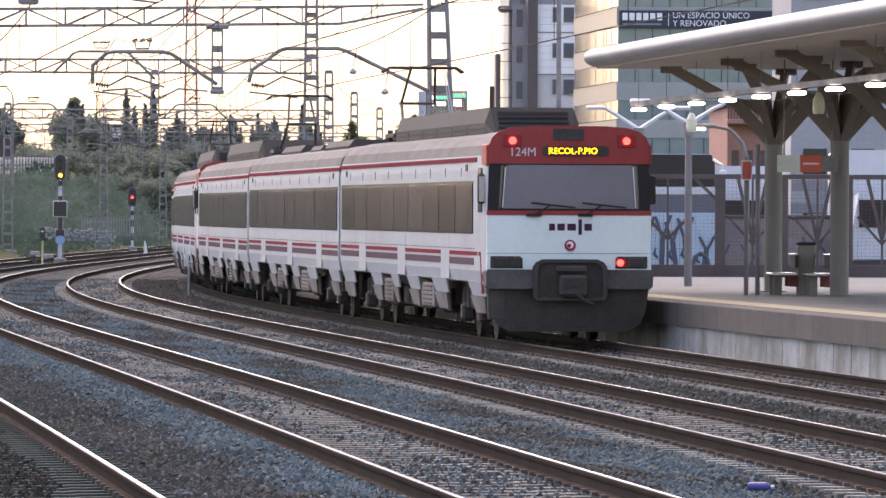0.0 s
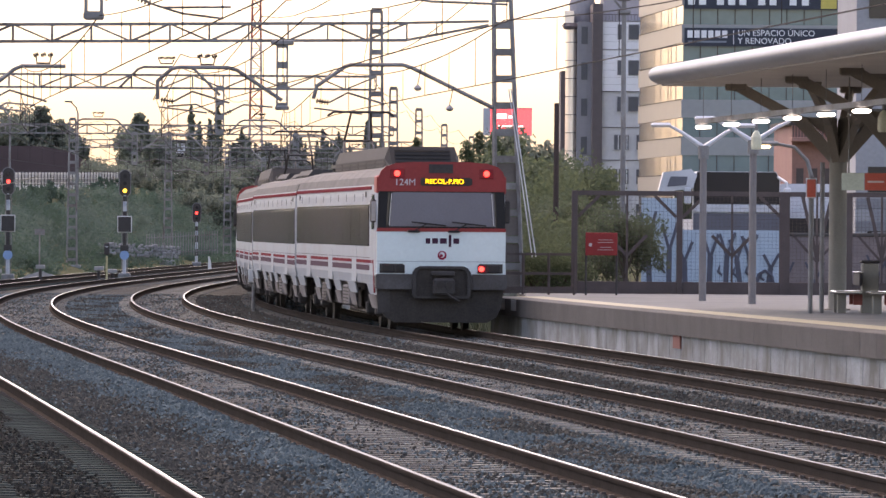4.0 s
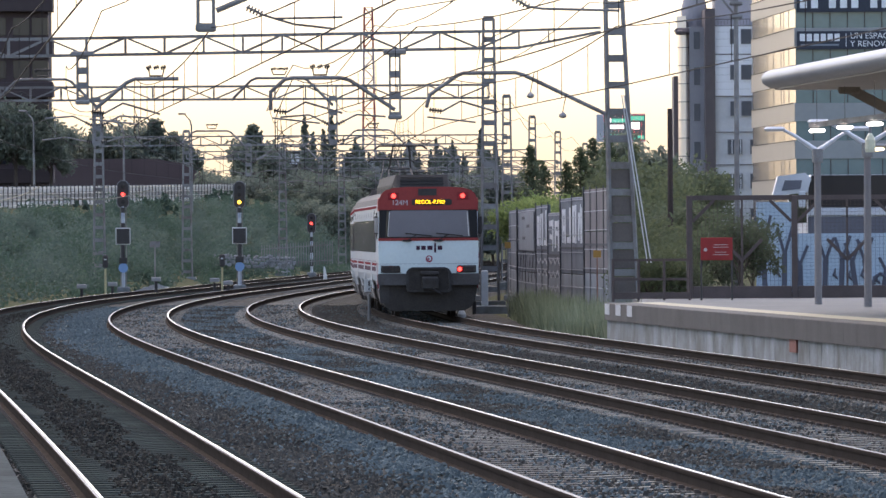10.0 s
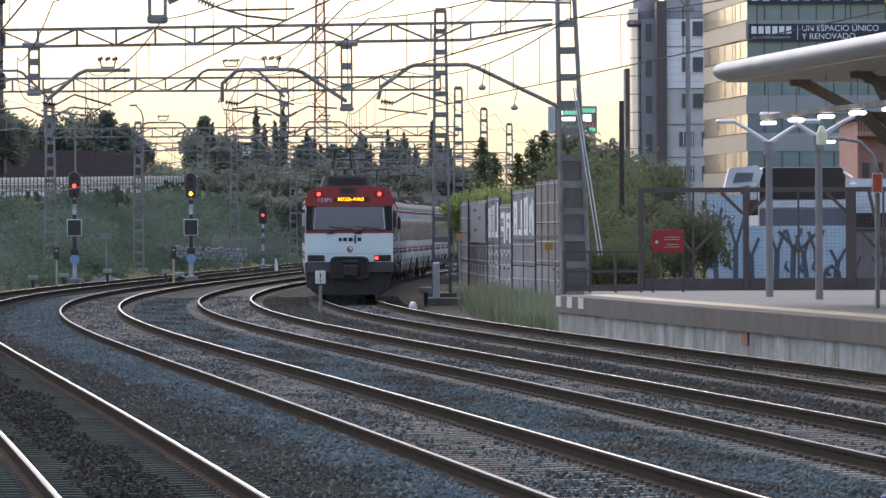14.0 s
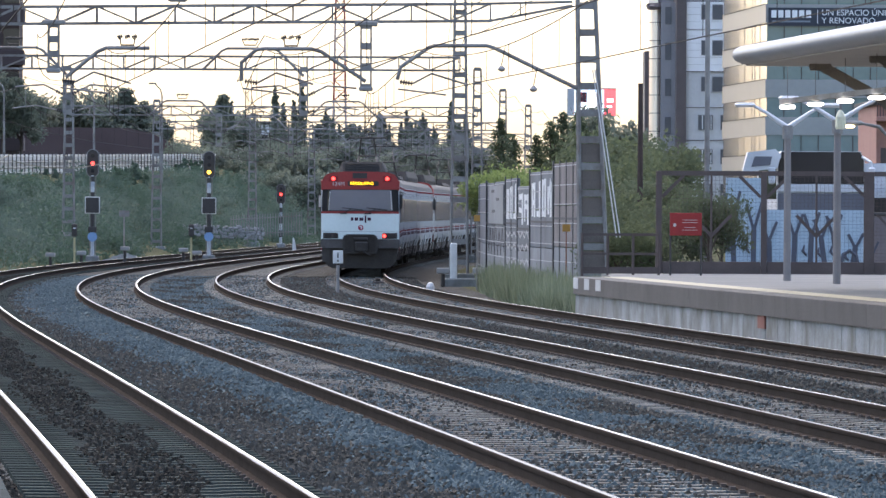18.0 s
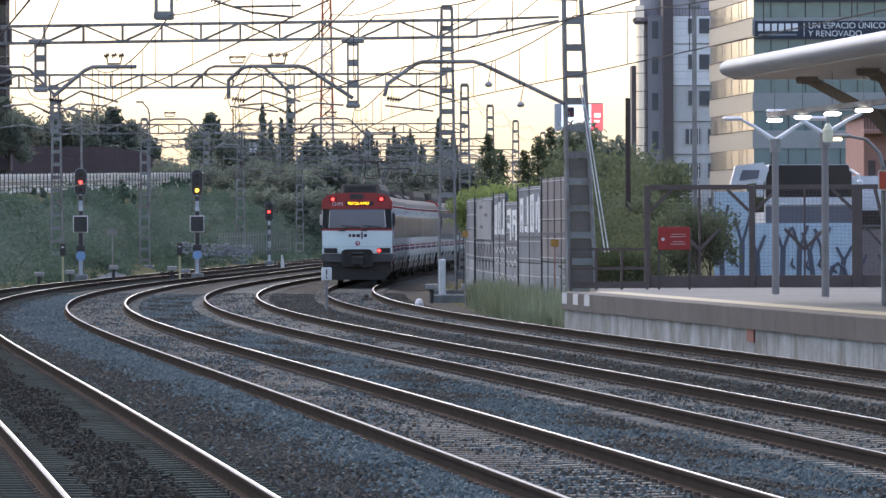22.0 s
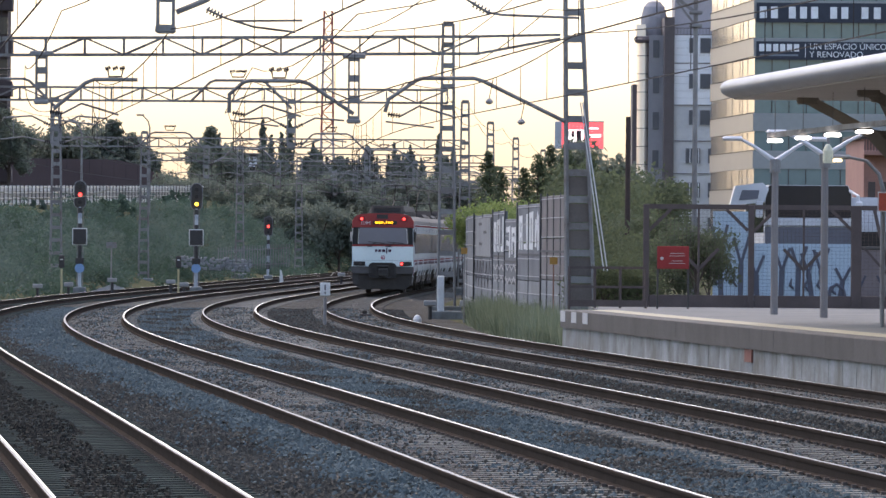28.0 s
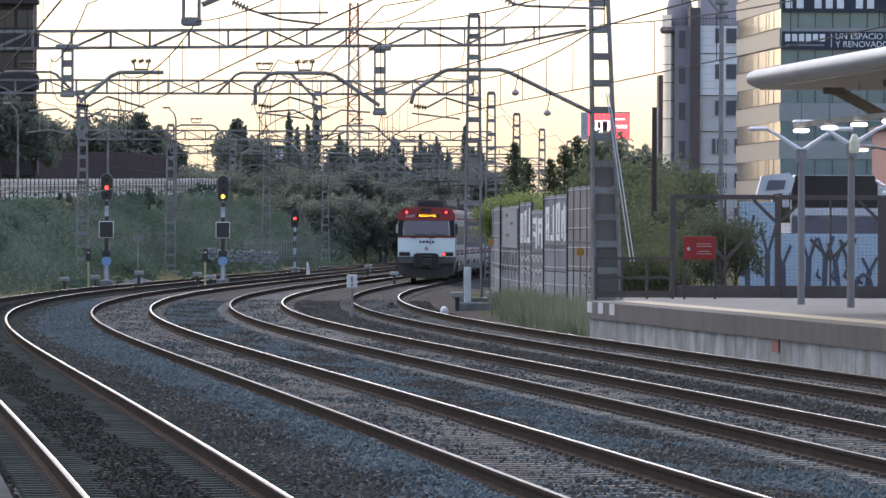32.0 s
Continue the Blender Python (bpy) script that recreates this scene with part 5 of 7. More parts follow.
def fence():
    fe = thing("station_fence", "rusty brown steel fence with V-shaped braces and mesh", "fence", Matrix.Translation((5.7, 163, 0.62)))
    h = 2.6
    spans = [(0.0, 2.62, "knee"), (2.62, 5.24, "knee")] + [(5.24 + 1.62 * k, 5.24 + 1.62 * (k + 1), "vee") for k in range(8)]
    for k, (a, b, style) in enumerate(spans):
        w = 0.26 if k == 2 else 0.15
        Shape().box((a, 0, h / 2), (w, 0.14, h), chamfer=0.02).part("post", RUST_STEEL, fe)
        step, mid = b - a, (a + b) / 2
        Shape().bar((a + w / 2, 0, h - 0.06), (b - 0.08, 0, h - 0.06), 0.08, 0.12).part("top_rail", RUST_STEEL, fe)
        Shape().box((mid, 0, 0.17), (step - 0.16, 0.07, 0.34), chamfer=0.01).part("kick_board", RUST_STEEL, fe)
        if style == "knee":
            for q, sg in ((a, 1), (b, -1)):
                Shape().bar((q + sg * 0.08, 0, h - 0.65), (q + sg * 0.62, 0, h - 0.12), 0.05, 0.08).part("brace", RUST_STEEL, fe)
            Shape().bar((mid, 0, 0.34), (mid, 0, h - 0.12), 0.05, 0.09).part("upright", RUST_STEEL, fe)
            for sg in (-1, 1):
                Shape().bar((mid, 0, 0.98), (mid + sg * 0.5, 0, 1.5), 0.05, 0.08).part("brace", RUST_STEEL, fe)
        else:
            for sg in (-1, 1):
                Shape().bar((mid, 0, 0.95), (mid + sg * 0.36, 0, h - 0.12), 0.05, 0.085).part("brace", RUST_STEEL, fe)
                Shape().bar((mid, 0, 0.86), (mid + sg * 0.62, 0, 1.55), 0.05, 0.06).part("brace", RUST_STEEL, fe)
            Shape().bar((mid, 0, 0.34), (mid, 0, h - 0.12), 0.05, 0.09).part("upright", RUST_STEEL, fe)
            Shape().bar((mid + 0.55, 0, 0.34), (mid + 0.5, 0, h - 0.12), 0.05, 0.07).part("upright", RUST_STEEL, fe)
        m = Shape()
        n = round(step / 0.1)
        for i in range(1, n):
            m.tube((a + step * i / n, 0.03, 0.34), (a + step * i / n, 0.03, h - 0.1), 0.0035, 4)
        for i in range(24):
            m.tube((a + 0.08, 0.03, 0.38 + i * 0.09), (b - 0.08, 0.03, 0.38 + i * 0.09), 0.0035, 4)
        m.part("wire_mesh", RUST_STEEL, fe, "welded wire mesh")
    ra = thing("railing", "low rusty brown railing at the platform end", "railing", Matrix.Translation((3.7, 159, 0.62)))
    for k in range(4):
        Shape().tube((k * 0.62, 0, 0), (k * 0.62, 0, 1.05), 0.035, 6).part("post", RUST_STEEL, ra)
    for z in (0.15, 0.55, 1.02):
        Shape().bar((0, 0, z), (1.86, 0, z), 0.05, 0.16 if z < 0.2 else 0.06).part("rail", RUST_STEEL, ra)


fence()
CANOPY_WHITE = mat("canopy_white", (0.275, 0.285, 0.3), 0.45, 0.1, var=0.08, scale=0.5, fine=8, tint=(0.23, 0.23, 0.235), tint_at=0.6)
CANOPY_UNDER = mat("canopy_soffit", (0.36, 0.33, 0.3), 0.7, var=0.12, scale=0.6)
COLUMN = mat("column_brown", (0.2, 0.17, 0.14), 0.65, 0.1, var=0.15, scale=0.8)
COLUMN_GREEN = mat("column_greenish", (0.215, 0.2, 0.168), 0.65, 0.0, var=0.12, scale=0.9)


def canopy():
    y0, y1 = 30.0, 130.4
    ys = [*np.arange(y0, y1 - 3, 4.0), y1]
    off = 6.75
    ca = thing("platform_canopy", "white round-edged platform canopy on branching columns", "canopy", beside(118, off))
    inv = ca.matrix_world.inverted()

    def put(s, name, m, label="", smooth=False):
        s.v = [tuple(inv @ Vector(p)) for p in s.v]
        return s.part(name, m, ca, label, smooth)
    prof = [(off + 0.3 - 0.32 * math.cos(a), 5.38 + 0.19 * math.sin(a)) for a in np.linspace(-1.45, 1.45, 34)] + [(off + 8.5, 5.75), (off + 8.5, 5.6)]
    put(sweep(ys, prof, True), "roof_edge", CANOPY_WHITE, "smooth white rounded roof edge", False)
    put(sweep(ys, [(off + 0.25, 5.16), (off + 0.25, 5.22), (off + 8.4, 5.22), (off + 8.4, 5.16)], True), "soffit", CANOPY_UNDER, "brownish roof underside")
    return ca


canopy()


def tree_column(x, y, z, top):
    co = thing("canopy_column", "thick brown canopy column with branching arms", "column", Matrix.Translation((x, y, z)), "canopy columns")
    s = Shape()
    s.tube((0, 0, 0), (0, 0, 3.2), 0.175, 20)
    s.part("shaft", COLUMN_GREEN, co, "greenish-grey round shaft")
    Shape().tube((0, 0, 0), (0, 0, 0.04), 0.26, 20).part("base_plate", COLUMN, co)
    for ex, ey, far in ((-1, 0.2, 2.0), (1, 0.2, 2.0), (-0.34, -1, 2.1), (0.34, -1, 2.1), (0.2, 1, 1.9)):
        foot, knee = Vector((ex * 0.06, ey * 0.06, 2.98)), Vector((ex * 0.72, ey * 0.72, 3.72))
        tip = Vector((ex * far, ey * far, top))
        arm = Shape().bar(foot, knee, 0.16, 0.24)
        arm.add([foot + Vector((0, 0, 0.35)), knee + Vector((0, 0, 0.1)), Vector((ex * 0.1, ey * 0.1, 3.78)), foot + Vector((0.05 * ey, -0.05 * ex, 0.35)), knee + Vector((0.05 * ey, -0.05 * ex, 0.1)), Vector((ex * 0.1 + 0.05 * ey, ey * 0.1 - 0.05 * ex, 3.78))], [(0, 1, 2), (5, 4, 3), (0, 3, 4, 1), (1, 4, 5, 2), (2, 5, 3, 0)])
        b = arm.part("branch", COLUMN, co, "thick forking steel branch")
        d = (tip - knee).normalized()
        Shape().bar(knee - d * 0.1, tip, 0.13, 0.2).part("upper_arm", COLUMN, b, "slimmer upper arm")
        Shape().box((tip.x, tip.y, tip.z + 0.02), (0.42, 0.3, 0.24), chamfer=0.03).part("bracket", COLUMN, b)
    return co


for y, off in ((128.5, 10.21), (122.0, 10.37), (115.5, 10.3), (109.0, 10.3)):
    tree_column(line(y, off)[0].x, y, PLAT + drop(y) - 0.01, 4.42)


def light_strip():
    a, b = line(131.5, 7.9)[0] + Vector((0, 0, 4.37)), line(72, 7.9)[0] + Vector((0, 0, 4.37))
    li = thing("light_strip", "hanging trunking with a row of lit lamps under the canopy", "strip light", Matrix.Translation(a))
    d = b - a
    Shape().bar((0, 0, 0.1), d + Vector((0, 0, 0.1)), 0.12, 0.1).part("trunking", GALV, li)
    for k in range(16):
        c = d * ((k + 0.2) / 16)
        s = Shape()
        s.tube(c + Vector((0, 0, 0.1)), c + Vector((0, 0, 0.9)), 0.007, 5)
        s.part("hanger", GALV, li)
        s = Shape()
        s.box((c.x, c.y, c.z - 0.02), (0.3, 0.5, 0.065), chamfer=0.025)
        s.part("lamp", TUBE_LIGHT, li, "glowing white lamp")


light_strip()
# ---- noise barrier beside the fourth track ----


def barrier():
    """Bays of stepped height: framed panels behind a grid of thin posts and pale rails."""
    blue = mat("panel_grey", (0.13, 0.142, 0.158), 0.8, var=0.22, scale=0.9, tint=(0.1, 0.108, 0.12), tint_at=0.55, rand=0.12, spec=0.1)
    pink = mat("panel_pink", (0.15, 0.14, 0.142), 0.8, var=0.15, scale=0.9, tint=(0.12, 0.112, 0.116), tint_at=0.56, rand=0.1, spec=0.1)
    foot = mat("panel_foot", (0.17, 0.187, 0.205), 0.8, var=0.2, scale=0.9, tint=(0.13, 0.14, 0.15), tint_at=0.55, rand=0.1, spec=0.1)
    pale = mat("panel_pale", (0.2, 0.212, 0.228), 0.75, var=0.16, rand=0.1, tint=(0.16, 0.17, 0.18), tint_at=0.55, scale=0.9, spec=0.1)
    white = mat("graffiti_white", (0.5, 0.52, 0.53), 0.8, var=0.25, scale=1.5, spec=0.1)
    dark = mat("graffiti_dark", (0.05, 0.05, 0.06), 0.8, spec=0.1)
    rim = mat("barrier_frame", (0.06, 0.063, 0.07), 0.75, 0.1, spec=0.15)
    rail = mat("barrier_rail", (0.27, 0.28, 0.29), 0.7, 0.1, spec=0.2)
    ba = thing("noise_barrier", "grey noise barrier panels with faded white graffiti", "barrier wall", beside(180, 8.6))
    inv = ba.matrix_world.inverted()
    rnd = random.Random(4)

    def put(s, y, name, m):
        at = inv @ beside(y, 8.6)
        s.v = [tuple(at @ Vector(p)) for p in s.v]
        return s.part(name, m, ba)

    def glyph(y, w, z0, z1, kind):
        """A tall painted sign of upright and level strokes."""
        s = Shape()
        e = w / 2 - 0.32
        m = (z0 + z1) / 2 + rnd.uniform(-0.12, 0.12)
        s.bar((0.004, -e, z0), (0.004, -e + rnd.uniform(-0.05, 0.05), z1), 0.012, 0.62)
        if kind in "OAM":
            s.bar((0.002, e, z0 + rnd.uniform(0, 0.1)), (0.002, e, z1 - rnd.uniform(0, 0.15)), 0.012, 0.55)
        if kind in "OAF":
            s.bar((0.0, -e, z1 - 0.1), (0.0, e + 0.2, z1 - 0.12), 0.012, 0.17)
        if kind in "AF":
            s.bar((-0.002, -e, m), (-0.002, e, m + 0.05), 0.012, 0.15)
        if kind in "OL":
            s.bar((-0.004, -e, z0 + 0.1), (-0.004, e + 0.2, z0 + 0.1), 0.012, 0.17)
        if kind == "M":
            s.bar((-0.006, -e, z1), (-0.006, e, m - 0.1), 0.012, 0.3)
        put(s, y, "graffiti_stroke", white)

    def wiggle(y, w, z, m, width, tall):
        s = Shape()
        pts = [(0.002, -w * 0.45 + w * 0.18 * j, z + (tall if j % 2 else -tall) * rnd.uniform(0.5, 1)) for j in range(6)]
        for p, q in zip(pts[:-1], pts[1:]):
            s.bar(p, q, 0.012, width)
        put(s, y, "graffiti_stroke", m)
    bays = ((179, 188.5, 3.6, 4, ""), (188.5, 199, 3.42, 2, "ALOM"), (199, 206, 3.02, 1, "FA"), (206, 214, 3.3, 2, "OOL"), (214, 232, 3.25, 2, ""), (232, 260, 3.3, 2, ""), (260, 300, 3.3, 3, ""))
    for i, (a, b, h, n, signs) in enumerate(bays):
        w = (b - a) / n
        for k in range(n):
            y = a + w * (k + 0.5)
            for q in range(3):
                m = pink if i == 0 and q else blue if q else foot
                put(Shape().box((0.05, 0, 0.05 + h * (q + 0.5) / 3), (0.08, w - 0.04, h / 3 - 0.02), chamfer=0.015), y, "panel", m)
            put(Shape().box((0.0, -w / 2, h / 2 + 0.05), (0.024, 0.12, h + 0.12)), y, "post", rim)
            for q in range(7):
                put(Shape().box((0.0, 0, 0.3 + (h - 0.34) * q / 6), (0.016, w - 0.14, 0.026)), y, "rail", rail)
        put(Shape().box((-0.005, (b - a) / 2 - 0.1, h / 2 + 0.05), (0.034, 0.2, h + 0.16)), (a + b) / 2, "post", rim)
        if i < 5:
            put(Shape().box((-0.001, 0, 0.05 + h * 0.56), (0.018, b - a - 0.3, 0.06)), (a + b) / 2, "rail", rim)
        for k, kind in enumerate(signs):
            w = (b - a - 0.9) / len(signs)
            glyph(b - 0.45 - w * (k + 0.5), w - 0.75, h * 0.58 + 0.12, h - 0.22 + rnd.uniform(-0.1, 0.08), kind)
        if i in (2, 3):
            for z in (0.7, 1.15, 1.55):
                wiggle((a + b) / 2, b - a - 0.6, z, rail, 0.06, 0.12)
        if i == 4:
            wiggle(227.5, 8.5, 1.35, dark, 0.07, 0.5)
            wiggle(218.5, 7.5, 1.3, dark, 0.07, 0.5)
    put(Shape().box((-0.01, 0, 2.52), (0.026, 13.5, 1.3), chamfer=0.015), 221.8, "pale_panel", pale)
    for dy, z in ((3.0, 2.98), (-1.5, 2.7), (2.5, 2.3)):
        put(Shape().box((-0.024, dy, z), (0.012, 2.6, 0.1), chamfer=0.003), 221.5, "vent", rim)


barrier()

# ---- buildings ----


def block(x0, x1, y0, y1, h, name, label, wall, z=0.0, kind="building"):
    b = thing(name, label, kind, Matrix.Translation(((x0 + x1) / 2, y0, z)))
    Shape().box((0, (y1 - y0) / 2, h / 2), (x1 - x0, y1 - y0, h)).part("wall", wall, b)
    return b


def office():
    o = thing("office_building", "glass office block with pale spandrel bands and dark banners", "office building", Matrix.Translation((30.05, 585, 0)))
    # left face is coloured as bright mirror metal for the sunset glow on it
    side = mat("office_lit_side_panel", (0.25, 0.236, 0.23), 0.4, 0.7, var=0.06, scale=0.2, fine=1, bump=0)
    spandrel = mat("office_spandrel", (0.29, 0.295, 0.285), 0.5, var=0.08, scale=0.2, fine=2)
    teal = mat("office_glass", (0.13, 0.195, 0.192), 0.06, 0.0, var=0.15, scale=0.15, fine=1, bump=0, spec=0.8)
    lit = mat("office_lit_side_glass", (0.56, 0.535, 0.52), 0.16, 1.0, var=0.07, scale=0.2, fine=1, bump=0)
    W, DX, DY = 34.0, -2.25, 36.0
    st, n = 3.36, 10
    base = 2.2

    def slab(z0, z1, out, name, m, side_m=None):
        s = Shape()
        ring = [(-out, -out), (W, -out), (W, DY), (DX - out, DY)]
        vs = [(a, b, z0) for a, b in ring] + [(a, b, z1) for a, b in ring]
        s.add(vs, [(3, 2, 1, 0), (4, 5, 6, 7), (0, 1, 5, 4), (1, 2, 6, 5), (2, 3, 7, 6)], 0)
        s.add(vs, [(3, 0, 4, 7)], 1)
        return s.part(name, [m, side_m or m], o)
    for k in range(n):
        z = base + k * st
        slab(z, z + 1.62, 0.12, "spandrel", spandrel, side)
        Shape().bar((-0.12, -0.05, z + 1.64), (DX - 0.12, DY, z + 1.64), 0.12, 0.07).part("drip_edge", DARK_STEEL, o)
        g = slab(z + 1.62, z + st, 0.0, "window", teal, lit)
        for i in range(1, 16):
            Shape().box((W * i / 22, -0.03, z + 1.62 + (st - 1.62) / 2), (0.07, 0.08, st - 1.62)).part("mullion", DARK_STEEL, g)
        for i in (1.2, 2.1, 2.6, 4.0, 5.2, 5.7, 7.0):
            Shape().box((DX * i / 8 - 0.03, DY * i / 8, z + 1.62 + (st - 1.62) / 2), (0.03, 0.1, st - 1.62)).part("mullion", side, g)
    Shape().box((W / 2, DY / 2, base / 2), (W - 1, DY - 1, base)).part("ground_floor", GLASS, o)
    ban = mat("banner_dark", (0.045, 0.05, 0.065), 0.6)
    white = mat("banner_white", (0.75, 0.75, 0.75), 0.6)
    up = Matrix.Rotation(math.pi / 2, 4, "X")
    b1 = Shape()
    b1.box((7.2, -0.3, 19.5), (14.2, 0.1, 1.62))
    p = b1.part("banner", ban, o, "dark banner with white words")
    word("UN ESPACIO ÚNICO", 0.75, white, p, Matrix.Translation((4.86, -0.37, 19.86)) @ up, align="LEFT")
    word("Y RENOVADO", 0.75, white, p, Matrix.Translation((4.86, -0.37, 19.15)) @ up, align="LEFT")
    Shape().box((4.5, -0.37, 19.5), (0.05, 0.03, 1.2)).part("divider", white, p)
    for i in range(6):
        Shape().box((0.6 + i * 0.62, -0.37, 19.75), (0.46, 0.03, 0.66)).part("emblem_bar", white, p)
    Shape().box((2.15, -0.37, 19.08), (3.4, 0.03, 0.16)).part("emblem_bar", mat("emblem_grey", (0.2, 0.22, 0.25), 0.6), p)
    b2 = Shape()
    b2.box((7.0, -0.3, 22.9), (13.8, 0.1, 1.75))
    p = b2.part("banner", ban, o, "dark banner with pale bars")
    for x in (0.7, 1.7, 3.3, 4.3, 5.3, 7.0, 8.0, 9.8, 10.9):
        Shape().box((x, -0.37, 22.9), (0.62, 0.03, 1.05)).part("pale_bar", white, p)
    Shape().box((13.0, -0.37, 22.9), (1.4, 0.03, 1.6)).part("yellow_patch", mat("banner_yellow", (0.55, 0.45, 0.12), 0.6), p, "faded yellow patch")
    return o


office()


def grey_tower():
    g = thing("apartment_tower", "pale grey panelled tower block with a rounded glazed corner", "tower block", Matrix.Translation((21.0, 640, 0)))
    panel = mat("tower_panel", (0.8, 0.8, 0.82), 0.6, var=0.06, scale=0.3, fine=3)
    lower = mat("tower_panel_lower", (0.56, 0.56, 0.57), 0.65, var=0.08, scale=0.3, fine=3)
    recess = mat("tower_recess", (0.3, 0.29, 0.3), 0.65, var=0.08, scale=0.3, fine=3)
    dark = mat("tower_dark", (0.12, 0.1, 0.1), 0.6)
    pane = mat("tower_pane", (0.09, 0.095, 0.11), 0.25, spec=0.4)
    # cream carries the warm sky reflected by the tower corner
    cream = mat("corner_sky_cream", (0.85, 0.74, 0.65), 0.3, 0.9, var=0.06)
    Shape().box((7.0, 8, 19.2), (6.0, 16, 6.9)).part("wall", panel, g, "pale upper wall of flush panels")
    Shape().box((7.0, 8.05, 7.85), (6.0, 15.9, 15.72)).part("lower_wall", lower, g, "greyer lower wall")
    Shape().box((3.5, 3.6, 12.15), (0.98, 8, 24.3)).part("pillar", dark, g, "dark full-height pillar")
    Shape().box((2.3, 6.2, 11.3), (1.44, 8, 22.6)).part("recessed_bay", recess, g, "recessed grey bay")
    ring = [(1.1 + 0.62 * math.cos(a), 3.4 + 0.9 * math.sin(a)) for a in np.linspace(math.pi * 0.92, math.pi * 1.95, 9)]
    s = Shape()
    n = len(ring)
    s.add([(x, y, z) for z in (0, 22.1) for x, y in ring] + [(1.6, 8, 0), (0.5, 8, 0), (1.6, 8, 22.1), (0.5, 8, 22.1)],
          [(i, i + 1, n + i + 1, n + i) for i in range(n - 1)] + [(n - 1, 2 * n, 2 * n + 2, 2 * n - 1), (2 * n + 1, 0, n, 2 * n + 3), tuple(range(n, 2 * n)) + (2 * n + 2, 2 * n + 3)])
    bay = s.part("glazed_corner", cream, g, "rounded glazed corner, cream for the warm sky it reflects")
    for k in range(12):
        s = Shape()
        for (xa, ya), (xb, yb) in zip(ring[:-1], ring[1:]):
            s.bar((xa, ya - 0.02, 1.0 + k * 1.78), (xb, yb - 0.02, 1.0 + k * 1.78), 0.05, 0.07)
        s.part("glazing_bar", dark, bay)
    s = Shape()
    s.path([(x - 0.02, y - 0.25, 22.1) for x, y in ring], 0.3, 6)
    s.part("cornice", dark, g, "dark curved cornice")
    Shape().box((1.35, 5, 22.35), (2.2, 5, 0.3), chamfer=0.08).part("cornice_slab", dark, g)
    Shape().box((0.35, 7, 8.9), (0.55, 6, 17.8)).part("low_wing", dark, g)
    Shape().box((0.85, 6, 23.0), (0.9, 5, 1.4)).part("corner_parapet", cream, g)
    dome = Shape()
    dome.path([(2.3, 9, 22.6), (2.3, 9, 24.6), (2.3, 9, 25.6), (2.3, 9, 26.1), (2.3, 9, 26.3)], [1.3, 1.3, 1.05, 0.65, 0.1], 20)
    dome.part("rooftop_drum", recess, g, "grey rounded rooftop drum")
    Shape().box((6.6, 11, 25.2), (4.6, 8, 5.0)).part("penthouse", recess, g, "set-back grey penthouse")
    s = Shape()
    s.bar((4.0, 0.1, 23.25), (10.0, 0.1, 23.25), 0.06, 0.08)
    for k in range(20):
        s.bar((4.0 + k * 0.31, 0.1, 22.65), (4.0 + k * 0.31, 0.1, 23.25), 0.04, 0.04)
    s.part("balustrade", dark, g, "dark roof balustrade")
    for k, z in enumerate((21.55, 18.05, 14.5, 10.75, 7.4, 4.0)):
        for x, w in ((5.75, 0.55), (7.05, 1.0), (7.95, 0.42), (9.2, 0.8)) if k < 3 else ((5.6, 0.82), (6.45, 0.3), (7.7, 0.62), (9.0, 0.7)):
            f = Shape().box((x, -0.03, z), (w + 0.06, 0.1, 1.5)).part("window_frame", recess, g)
            Shape().box((x, -0.07, z), (w - 0.04, 0.06, 1.38)).part("pane", pane, f)
            if k >= 3:
                Shape().box((x, -0.11, z), (0.07, 0.04, 1.36)).part("glazing_bar", panel, f)
        Shape().box((2.3, 2.17, z - 0.3), (0.6, 0.1, 1.7)).part("pane", pane, g)
    for z in (22.6, 19.8, 15.72, 12.2, 9.0, 5.8):
        Shape().box((7.0, -0.01, z), (6.0, 0.06, 0.08)).part("panel_joint", dark, g)
    for z in np.arange(16.4, 22.6, 0.7):
        Shape().box((7.0, -0.004, float(z)), (5.98, 0.02, 0.02)).part("panel_joint", recess, g)


grey_tower()


def dark_tower():
    t = block(-42, -28.3, 450, 454, 26, "apartment_tower", "dark brick tower block with projecting balconies", mat("dark_brick", (0.07, 0.05, 0.05), 0.8, var=0.2, scale=0.4, fine=4), 2.0, "tower block")
    for k in range(9):
        Shape().box((5.2, -0.25, 1.6 + k * 2.95), (4.0, 1.1, 1.05), chamfer=0.03).part("balcony", mat("balcony_brick", (0.06, 0.045, 0.045), 0.8), t)
        for x in (3.4, 5.0, 6.3):
            Shape().box((x, -0.02, 3.0 + k * 2.95), (1.1, 0.1, 1.2)).part("window", GLASS, t)
        Shape().box((6.85, 2, 1.6 + k * 2.95), (0.35, 4, 0.9)).part("balcony", MATS["balcony_brick"], t)


dark_tower()
brickwork = mat("pink_brick", (0.3, 0.16, 0.13), 0.8, var=0.15, scale=0.5, fine=6)
stonework = mat("grey_stone", (0.3, 0.3, 0.31), 0.75, var=0.12, scale=0.4, fine=5)


def far_block(x0, x1, y, h, wall, label):
    b = block(x0, x1, y, y + 14, h, "building", label, wall)
    n = max(2, int((x1 - x0) / 2.6))
    for k in range(int(h / 3.2)):
        for i in range(n):
            x = (x1 - x0) * ((i + 0.5) / n - 0.5)
            Shape().box((x, -0.01, 1.9 + k * 3.2), (1.3, 0.12, 1.4)).part("window", GLASS, b)
    Shape().box((0, 7, h + 0.2), (x1 - x0 + 0.5, 14.5, 0.4)).part("roof", DARK_STEEL, b)


